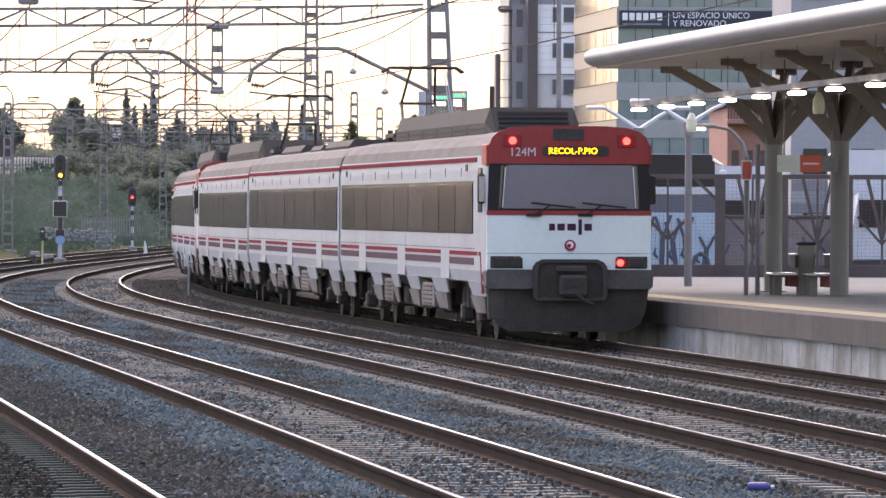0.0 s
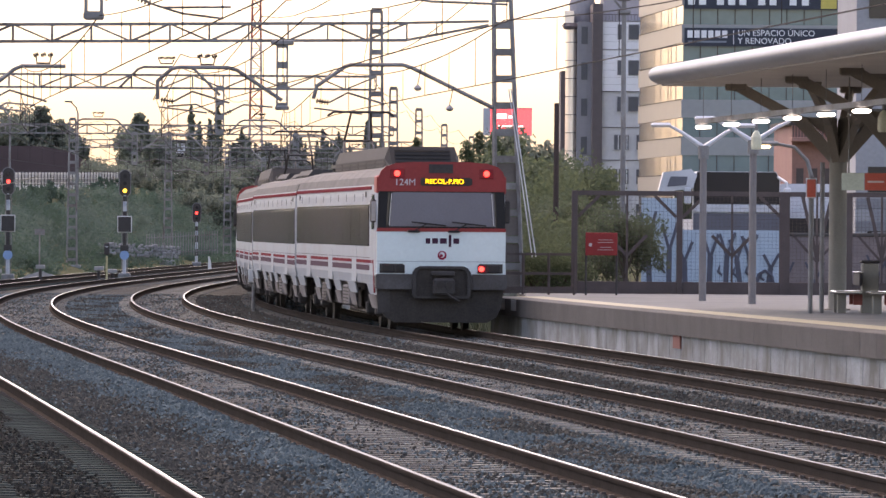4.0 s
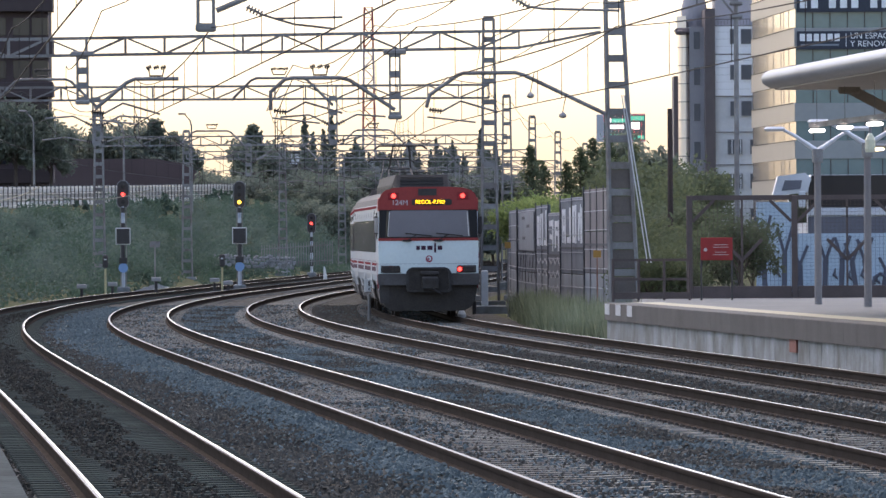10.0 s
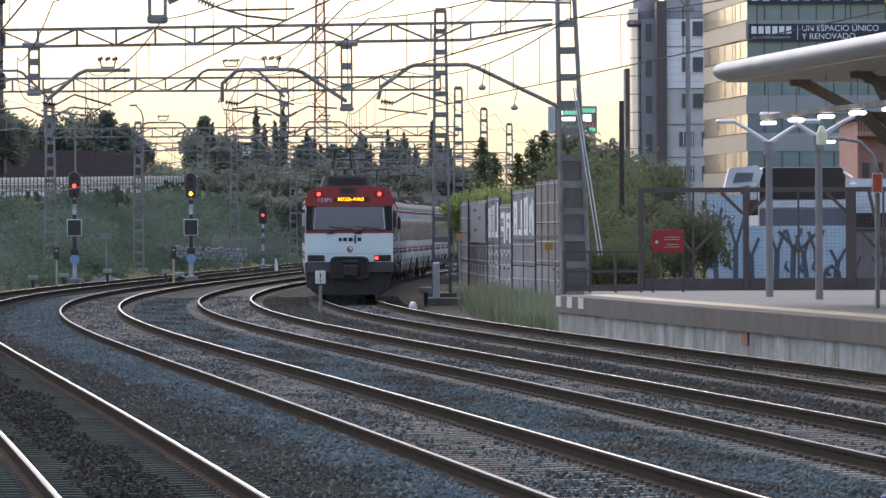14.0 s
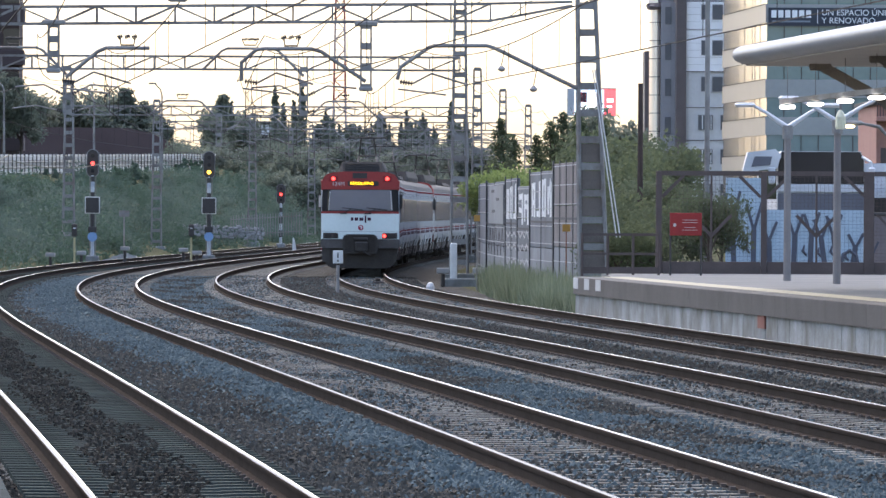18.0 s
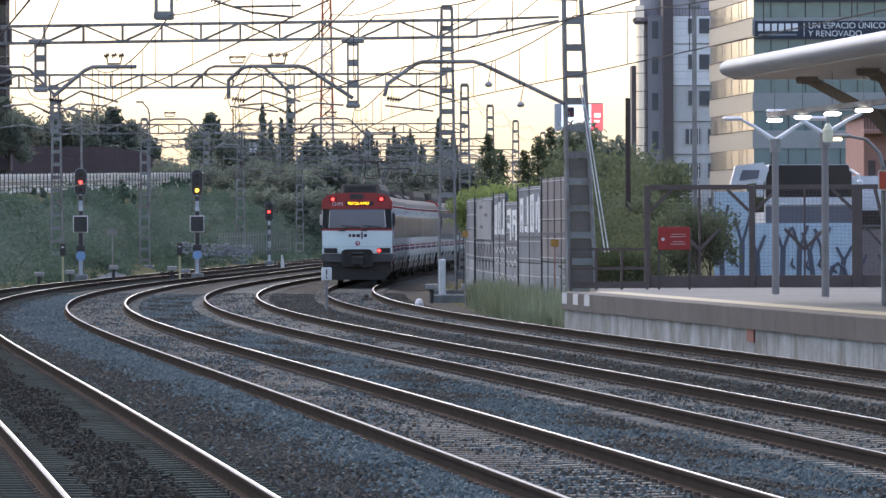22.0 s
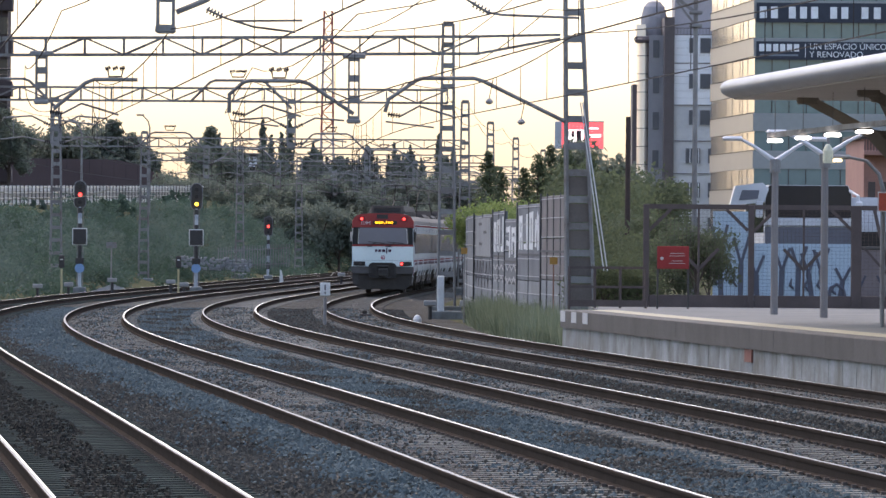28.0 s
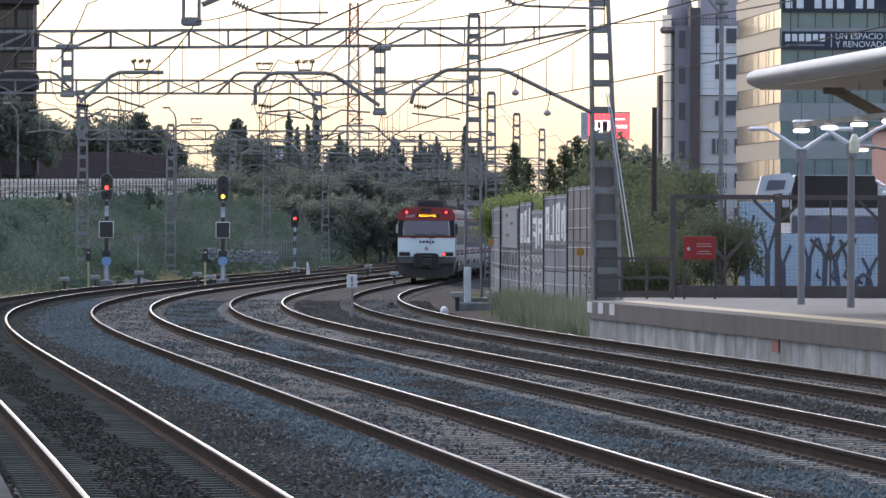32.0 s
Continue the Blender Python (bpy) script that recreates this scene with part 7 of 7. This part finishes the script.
Shape().prism([(-0.12, 0), (0.12, 0), (0.06, 0.5), (-0.02, 0.85), (-0.1, 0.85)], -0.03, 0.03).part("board", mat("marker_white", (0.6, 0.6, 0.58), 0.6), wm)


def track_bits():
    pale = mat("marker_white", (0.38, 0.38, 0.37), 0.7)
    lid = mat("lid_concrete", (0.26, 0.26, 0.25), 0.85, var=0.2, scale=3)
    ys = thing("warning_plate", "small yellow diamond plate on a thin orange post", "sign", Matrix.Translation((3.68, 176.5, -0.5)))
    Shape().tube((0, 0, 0), (0, 0, 2.3), 0.016, 6).part("post", mat("post_orange", (0.24, 0.12, 0.09), 0.8), ys)
    Shape().box((0, -0.04, 2.24), (0.21, 0.02, 0.19), chamfer=0.005).part("plate", mat("plate_yellow", (0.36, 0.2, 0.055), 0.7), ys)
    y2 = thing("warning_plate", "small yellow plate on a grey post beside the barrier", "sign", Matrix.Translation((1.53, 213, drop(213) - 0.3)))
    Shape().tube((0, 0, 0), (0, 0, 2.5), 0.025, 6).part("post", GALV, y2)
    Shape().box((0, -0.04, 2.36), (0.2, 0.02, 0.2), chamfer=0.005).part("plate", MATS["plate_yellow"], y2)
    tm = thing("track_magnet", "low dark signalling box fixed between the rails", "trackside box", Matrix.Translation((-1.72, 222.5, drop(222.5) - 0.22)))
    Shape().box((0, 0, 0.06), (0.4, 0.5, 0.12), chamfer=0.03).part("body", TRAIN_DARK, tm)
    Shape().box((-0.05, 0, 0.17), (0.16, 0.2, 0.12), chamfer=0.03).part("lid", GRIME, tm)
    m = thing("track_marker", "small white marker board on a short post", "track marker", Matrix.Translation((-2.78, 198, drop(198) - 0.28)), "small posts by the tracks")
    Shape().tube((0, 0, 0), (0, 0, 0.9), 0.05, 8).part("post", GALV, m)
    b = Shape().box((0, -0.05, 1.15), (0.31, 0.04, 0.4), chamfer=0.02).part("board", pale, m)
    Shape().box((0, -0.075, 1.2), (0.04, 0.01, 0.16)).part("figure_bar", TRAIN_DARK, b)
    Shape().box((0, -0.075, 1.04), (0.04, 0.01, 0.06)).part("figure_bar", TRAIN_DARK, b)
    w = thing("concrete_post", "white concrete post on a low footing", "post", Matrix.Translation((0.82, 225, drop(225) - 0.3)), "small posts by the tracks")
    Shape().box((0, 0, 0.75), (0.24, 0.24, 1.5), chamfer=0.03).part("shaft", pale, w)
    Shape().box((0.4, 0, 0.12), (1.6, 0.6, 0.34), chamfer=0.04).part("footing", CONCRETE, w)
    for x, y, h in ((0.45, 222, 0.55), (1.62, 214, 0.62), (-17.4, 300, 0.55), (-16.3, 306, 0.6), (-14.4, 309, 0.8), (-11.6, 308, 0.75), (-11.1, 312, 0.6), (-2.5, 330, 0.7), (-4.4, 380, 0.8)):
        c = thing("cable_box", "small pale trackside box on a stub post", "trackside box", Matrix.Translation((x, y, drop(y) - 0.28)), "small posts by the tracks")
        Shape().tube((0, 0, 0), (0, 0, h), 0.07, 8).part("stub", DARK_STEEL, c)
        Shape().box((0, 0, h), (0.44, 0.34, 0.2), chamfer=0.03).part("lid", lid, c)
    d = thing("point_lantern", "white round trackside marker dome", "trackside marker", Matrix.Translation((0.02, 206, drop(206) - 0.28)), "small posts by the tracks")
    Shape().path([(0, 0, 0), (0, 0, 0.18), (0, 0, 0.28), (0, 0, 0.32)], [0.13, 0.14, 0.09, 0.02], 12).part("dome", pale, d)
    for x, y in ((-16.9, 311), (-11.6, 318)):
        p = thing("ground_signal", "small black ground signal on a post", "ground signal", Matrix.Translation((x, y, drop(y) - 0.28)), "small posts by the tracks")
        Shape().tube((0, 0, 0), (0, 0, 1.3), 0.05, 8).part("post", mat("post_yellow", (0.4, 0.35, 0.2), 0.7), p)
        k = Shape().box((0, 0, 1.65), (0.26, 0.2, 0.6), chamfer=0.05).part("head", TRAIN_DARK, p)
        Shape().box((0, -0.11, 1.75), (0.12, 0.02, 0.05)).part("mark", pale, k)
    for x, y in ((-14.87, 318),):
        q = thing("marker_post", "thin grey post with a small square plate", "post", Matrix.Translation((x, y, drop(y) - 0.28)), "small posts by the tracks")
        Shape().tube((0, 0, 0), (0, 0, 2.6), 0.04, 6).part("post", GALV, q)
        Shape().box((0, -0.04, 2.45), (0.5, 0.03, 0.3)).part("plate", GALV, q)
    z = thing("plastic_bottle", "crushed blue plastic bottle lying on the ballast", "bottle", Matrix.Translation((line(52.5, -1.6)[0].x, 52.5, -0.22)) @ Matrix.Rotation(0.3, 4, "Z"))
    Shape().path([(-0.1, 0, 0), (-0.08, 0, 0), (0.04, 0, 0.005), (0.09, 0, 0), (0.12, 0, 0)], [0.03, 0.04, 0.036, 0.02, 0.014], 10).part("body", mat("bottle_blue", (0.065, 0.07, 0.21), 0.25), z)
    Shape().tube((0.12, 0, 0), (0.145, 0, 0), 0.017, 8).part("cap", pale, z)


track_bits()


def dropped_bottle():
    """A blue plastic bottle lying on the stones between two tracks."""
    b = thing("plastic_bottle", "blue plastic bottle with a white cap lying on the ballast", "bottle", Matrix.Translation((4.28, 58.15, -0.175)) @ Matrix.Rotation(radians(-12), 4, "Z") @ Matrix.Scale(0.86, 4))
    Shape().path([(-0.14, 0, 0), (-0.125, 0, 0), (0.05, 0, 0), (0.075, 0, 0), (0.1, 0, 0.0)], [0.035, 0.045, 0.045, 0.036, 0.018], 14).part("bottle_body", mat("bottle_blue", (0.05, 0.06, 0.33), 0.35, var=0.1, bump=0.02), b)
    Shape().tube((0.1, 0, 0), (0.135, 0, 0), 0.02, 12).part("cap", mat("bottle_cap", (0.6, 0.6, 0.6), 0.5), b)


dropped_bottle()

# ---- trees and bushes ----
LEAF = leaf_mat("leaf_dark", (0.088, 0.107, 0.085), (0.195, 0.22, 0.172), 0.25, 0.6, 0.7)
LEAF_LIGHT = leaf_mat("leaf_light", (0.085, 0.12, 0.04), (0.22, 0.275, 0.1))
LEAF_MID = leaf_mat("leaf_mid", (0.052, 0.07, 0.04), (0.145, 0.165, 0.09), 0.35)
BARK = mat("bark", (0.07, 0.055, 0.045), 0.9, var=0.3, scale=3)


def leaves(rng, centres, n, size):
    """Small tilted leaf quads round the given clump centres (x, y, z, radius)."""
    vs, fs = [], []
    for cx, cy, cz, r in centres:
        for _ in range(n):
            d = Vector((rng.gauss(0, 1), rng.gauss(0, 1), rng.gauss(0, 1))).normalized() * (r * rng.triangular(0.25, 1.35, 0.85))
            p = Vector((cx, cy, cz)) + d
            u = Vector((rng.gauss(0, 1), rng.gauss(0, 1), rng.gauss(0, 1))).normalized()
            w = u.orthogonal().normalized()
            a = size * rng.uniform(0.6, 1.4)
            o = len(vs)
            vs += [p - u * a, p + w * a * 0.5, p + u * a, p - w * a * 0.5]
            fs.append((o, o + 1, o + 2, o + 3))
    return vs, fs


def make_tree(seed, h, spread, m, label, slim=False, size=0.2, n=110, pointed=False):
    rng = random.Random(seed)
    t = thing("cypress_tree" if slim else "tree", label, "tree", group="trees beyond the tracks")
    s = Shape()
    s.path([(0, 0, -0.3), (0.05, 0, h * 0.3), (rng.uniform(-0.2, 0.2), 0, h * 0.6)], [h * 0.03, h * 0.022, h * 0.01], 7)
    cl = []
    if slim:
        for k in range(90):
            u = k / 89
            r = spread * (1 - u) ** 0.9 * (0.5 + 0.5 * min(1, u * 5)) * rng.uniform(0.75, 1.1) + 0.04
            cl.append((rng.uniform(-0.12, 0.12), rng.uniform(-0.12, 0.12), h * (0.06 + 0.92 * u), r))
    elif pointed:
        for k in range(34):
            u = (k + rng.random()) / 34
            a = k * 2.4 + rng.uniform(-0.5, 0.5)
            reach = spread * (1 - u) ** 0.75 * (0.55 + 0.45 * min(1, u * 3)) * rng.uniform(0.35, 1.0)
            q = Vector((math.cos(a) * reach, math.sin(a) * reach, h * (0.14 + 0.84 * u)))
            s.path([(0.03, 0, max(0.2, q.z - reach * 0.7)), q * 0.55 + Vector((0, 0, q.z * 0.42)), q], [h * 0.006, h * 0.004, h * 0.002], 4)
            cl.append((q.x, q.y, q.z, spread * (0.16 + 0.2 * (1 - u)) * rng.uniform(0.7, 1.2)))
        s.path([(rng.uniform(-0.2, 0.2), 0, h * 0.6), (0, 0, h * 0.97)], [h * 0.01, h * 0.003], 5)
    else:
        for k in range(9):
            a = k * 2.4 + rng.uniform(-0.4, 0.4)
            z0 = h * rng.uniform(0.25, 0.55)
            q = Vector((math.cos(a) * spread * rng.uniform(0.4, 0.9), math.sin(a) * spread * rng.uniform(0.4, 0.9), h * rng.uniform(0.5, 0.9)))
            s.path([(0.02, 0, z0), q * 0.5 + Vector((0, 0, z0 * 0.5)), q], [h * 0.012, h * 0.008, h * 0.003], 5)
            for _ in range(3):
                cl.append((q.x + rng.uniform(-0.6, 0.6) * spread * 0.4, q.y + rng.uniform(-0.6, 0.6) * spread * 0.4, q.z + rng.uniform(-0.5, 0.5) * h * 0.16, spread * rng.uniform(0.22, 0.42)))
        cl.append((0, 0, h * 0.85, spread * 0.4))
    s.part("trunk", BARK, t)
    c = Shape()
    vs, fs = leaves(rng, cl, n, size)
    c.add(vs, fs)
    c.part("crown", m, t)
    return t


PROTO = [make_tree(1, 9, 3.4, LEAF, "dark green broad tree", size=0.23, n=150), make_tree(2, 8, 3.0, LEAF, "dark green broad tree", size=0.22, n=150), make_tree(3, 10, 1.1, LEAF, "tall dark narrow cypress", True, 0.12, 36),
         make_tree(4, 5, 2.2, LEAF_LIGHT, "fresh green young tree", size=0.1, n=150), make_tree(5, 4.2, 2.0, LEAF_MID, "bushy green small tree", size=0.095, n=150), make_tree(6, 7, 1.5, LEAF_MID, "slender green tree with an airy pointed crown", size=0.085, n=120, pointed=True),
         make_tree(7, 7, 1.9, LEAF_MID, "slender green tree with an airy pointed crown", size=0.09, n=110, pointed=True), make_tree(8, 10, 2.3, LEAF, "dark conical pine on the skyline", size=0.17, n=150, pointed=True)]
USED = set()


def plant(kind, x, y, z, scale=1.0, wide=1.0):
    m = Matrix.Translation((x, y, z)) @ Matrix.Rotation((x * 7.3 + y) % 6.28, 4, "Z")
    t = PROTO[kind] if kind not in USED else copy_thing(PROTO[kind], Matrix())
    USED.add(kind)
    t.matrix_basis = m @ Matrix.Diagonal((scale * wide, scale * wide, scale, 1))
    return t


rt = random.Random(11)
HEIGHT = (9.3, 8.2, 9.9, 5.3, 4.5, 7.0, 7.0, 10.0)


def rise(kind, x, y, top, base, wide=1.0):
    """A tree at x, y from the ground up to a known height of its top."""
    return plant(kind, x, y, base, (top - base) / HEIGHT[kind], wide)


# behind the dark wall on the bank
for x, top in ((-37, 11.6), (-34.6, 12.2), (-32.4, 11.4), (-29.3, 10.9), (-27.9, 11.4), (-26.2, 10.6), (-24.6, 11.2), (-23.2, 10.2), (-40, 12.4), (-43, 12.0)):
    rise(rt.choice((0, 1)), x * 1.34, 700 + rt.uniform(0, 14), 2.27 + (top - 2.27) * 1.34, 3.8)
for x, y, top in ((-31.2, 441, 11.2), (-32.6, 445, 10.8), (-29.9, 440, 11.0), (-28.7, 440, 11.3), (-27.7, 443, 9.6)):
    rise(0, x, y, top, 5.0)
for x, y, top in ((-27.2, 750, 8.4), (-25.8, 748, 8.8), (-30.6, 752, 10.0)):
    rise(1, x, y, top, 3.0)
for x, top in ((-32.8, 15.0), (-34.6, 13.4), (-30.9, 12.6), (-38.9, 14.5), (-36.6, 13.2)):
    rise(7, x, 703, top, 3.8, 1.55)
# skyline: mounds, pines and cypresses
for x, top in ((-20.4, 13.3), (-21.4, 11.6), (-10.2, 11.1), (-11.0, 10.4), (-4.9, 11.2), (-0.8, 11.0), (-7.7, 10.5), (2.6, 10.6)):
    rise(7, x, 642, top, 2.6, 1.3)
for x, top in ((-21.6, 8.6), (-20.2, 9.4), (-19.2, 11.4), (-17.6, 10.4), (-16.2, 9.4), (-14.6, 8.8), (-12.4, 8.2), (-10.4, 8.4), (-8.2, 8.2), (-6.2, 7.6), (-4.2, 7.6), (-2.4, 8.0), (-0.4, 8.2), (1.4, 8.4), (3.2, 8.6)):
    rise(rt.choice((0, 1)), x, 615 + rt.uniform(0, 40), top, 2.6)
for x, top in ((-19.4, 12.6), (-18.6, 12.2), (-14.4, 13.4), (-13.8, 12.1), (-12.9, 12.4), (-12.6, 11.4), (-11.9, 13.5), (-9.75, 11.5), (-9.2, 10.8), (-8.6, 10.2), (-4.75, 11.2), (-3.85, 10.1), (-2.75, 10.3), (-2.2, 11.4), (-1.4, 10.6), (-0.7, 11.2), (0.3, 10.0), (1.95, 12.3), (3.3, 11.2), (-7.4, 9.8), (-6.3, 9.6), (-5.6, 10.2)):
    rise(2, x, 610 + rt.uniform(-4, 10), top, 2.4)
for k in range(30):
    rise(2, -21.5 + k * 0.86 + rt.uniform(-0.35, 0.35), 640 + rt.uniform(0, 30), 9.6 + rt.uniform(-0.9, 1.5), 2.4, 1.5)
for k in range(30):
    rise(rt.choice((0, 1)), -23 + k * 0.95 + rt.uniform(-0.5, 0.5), 575 + rt.uniform(0, 25), 7.2 + rt.uniform(-0.9, 0.9), 1.6)
for k in range(26):
    rise(rt.choice((0, 1)), -21 + k * 0.95 + rt.uniform(-0.4, 0.4), 558 + rt.uniform(-6, 8), 4.6 + rt.uniform(-0.7, 0.7), -1.6, 0.9)
# beyond the barrier: bright shrubs, then taller trees
for x, y, top in ((2.6, 254, 3.95), (3.0, 258, 4.05), (3.4, 262, 3.9), (3.7, 258, 4.0), (4.0, 255, 4.1), (4.2, 250, 3.9), (4.5, 246, 3.8), (4.7, 242, 3.8)):
    rise(3, x, y, top, 0.3)
for k, (x, y, top) in enumerate(((2.95, 274, 6.0), (3.5, 281, 5.4), (4.7, 290, 5.5), (5.35, 292, 6.1), (6.0, 296, 6.6), (6.6, 290, 6.3), (7.2, 285, 5.6), (7.7, 292, 6.2), (5.6, 252, 4.4))):
    rise(5 + k % 2, x, y, top, 0.2)
rise(1, 8.6, 330, 7.2, 0.2)
for x, y, top in ((6.7, 238, 4.7), (7.2, 236, 4.9), (7.7, 240, 4.8), (8.1, 238, 4.2), (6.4, 232, 4.2)):
    rise(4, x, y, top, 0.2)
for x, y, top in ((8.7, 236, 3.3), (7.2, 212, 3.2), (7.7, 212, 3.2), (6.4, 216, 3.4), (6.9, 214, 3.1), (6.1, 222, 3.9)):
    rise(4, x, y, top, 0.2)
plant(4, 7.15, 168, 0.2, 0.58, 0.8)
plant(4, 7.55, 169, 0.2, 0.5, 0.7)
# low bushes behind the railing at the platform end
for x, y, top in ((5.1, 178, 1.9), (5.3, 183, 2.2), (5.7, 176, 1.9), (6.2, 184, 2.4), (5.3, 193, 2.1), (5.9, 195, 2.5), (6.8, 188, 2.6), (4.9, 188, 1.8)):
    rise(4, x, y, top, -0.5)


def scrub():
    rng = random.Random(21)
    greens = (leaf_mat("leaf_dusty", (0.036, 0.066, 0.05), (0.106, 0.155, 0.118), 0.06, 0.16, 1.05), leaf_mat("leaf_grey_green", (0.05, 0.08, 0.063), (0.128, 0.17, 0.136), 0.06, 0.16, 1.05),
              leaf_mat("leaf_deep", (0.028, 0.056, 0.038), (0.085, 0.132, 0.09), 0.06, 0.16, 1.05))
    s = Shape()
    for k in range(330):
        y = 275 + 400 * rng.random() ** 1.1
        o = -13.6 - rng.random() * (8.2 if y < 600 else 12)
        p = line(y, o)[0]
        big = rng.uniform(0.8, 2.1) * (0.75 if o < -19 else 1) * (1 + max(0, y - 400) / 700)
        cl = []
        for _ in range(9):
            d = Vector((rng.gauss(0, 0.5), rng.gauss(0, 0.5), rng.random() * 0.85)) * big
            cl.append((p.x + d.x, p.y + d.y, ground_z(y, o) + d.z, big * rng.uniform(0.28, 0.5)))
        vs, fs = leaves(rng, cl, 80, 0.09)
        s.add(vs, fs, rng.choice((0, 0, 1, 1, 2)))
    for k in range(75):
        y = rng.uniform(430, 640)
        o = -22.0 - rng.random() * 3.4
        p = line(y, o)[0]
        big = rng.uniform(0.4, 1.05) * (0.75 + 0.35 * math.sin(y * 0.21)) * (0.6 + 0.9 * rng.random() ** 3)
        cl = []
        for q in range(8):
            u = q / 7
            cl.append((p.x + rng.gauss(0, 0.28) * big, p.y + rng.gauss(0, 0.3) * big, ground_z(y, o) + 1.5 * big * u, big * (0.48 - 0.3 * u) * rng.uniform(0.8, 1.2)))
        vs, fs = leaves(rng, cl, 70, 0.085)
        s.add(vs, fs, rng.choice((0, 1, 2)))
    low = []
    for _ in range(620):
        y = rng.uniform(255, 700)
        o = -12.0 - rng.random() * 12
        r = rng.uniform(0.3, 0.7)
        low.append((line(y, o)[0].x, y, ground_z(y, o) + r * 0.3, r))
    vs, fs = leaves(rng, low, 60, 0.12)
    s.add(vs, fs, 2)
    tagged(new("scrub", s.mesh("scrub", *greens)), "dense grey-green bushes on the railway embankment", "bushes", kind="stuff")
    gr = Shape()
    for _ in range(2300):
        y = rng.uniform(150, 209)
        o = rng.uniform(EDGE + 0.4 + 0.028 * max(0, y - 165), 8.9)
        p = line(y, o)[0]
        p.z = ground_z(y, o)
        h = rng.uniform(0.2, 0.85) * (1 if y < 200 else 0.7) * (0.62 + 0.38 * math.sin(y * 0.9 + o * 2.3) * math.sin(y * 0.37 - o))
        a = rng.uniform(0, 6.28)
        d = Vector((math.cos(a), math.sin(a), 0))
        tip = p + Vector((rng.uniform(-0.15, 0.15), rng.uniform(-0.15, 0.15), h))
        gr.add([p - d * 0.028, p + d * 0.028, tip], [(0, 1, 2)])
    for _ in range(260):
        y = rng.uniform(156, 211)
        o = rng.uniform(EDGE + 0.5 + 0.028 * max(0, y - 165), 8.5)
        p = line(y, o)[0]
        p.z = ground_z(y, o)
        big = rng.uniform(0.5, 1.25)
        for _ in range(34):
            a = rng.uniform(0, 6.28)
            d = Vector((math.cos(a), math.sin(a), 0))
            f = p + d * rng.uniform(0, 0.16)
            tip = f + d * rng.uniform(0.05, 0.4) * big + Vector((0, 0, big * rng.uniform(0.5, 1.0)))
            side = Vector((-d.y, d.x, 0)) * 0.02
            gr.add([f - side, f + side, tip], [(0, 1, 2)])
    tagged(new("tall_grass", gr.mesh("tall_grass", leaf_mat("grass", (0.07, 0.098, 0.058), (0.205, 0.235, 0.165)))), "tall green and yellowing grass at the platform end", "grass", kind="stuff")


scrub()
ballast_field()
motions()
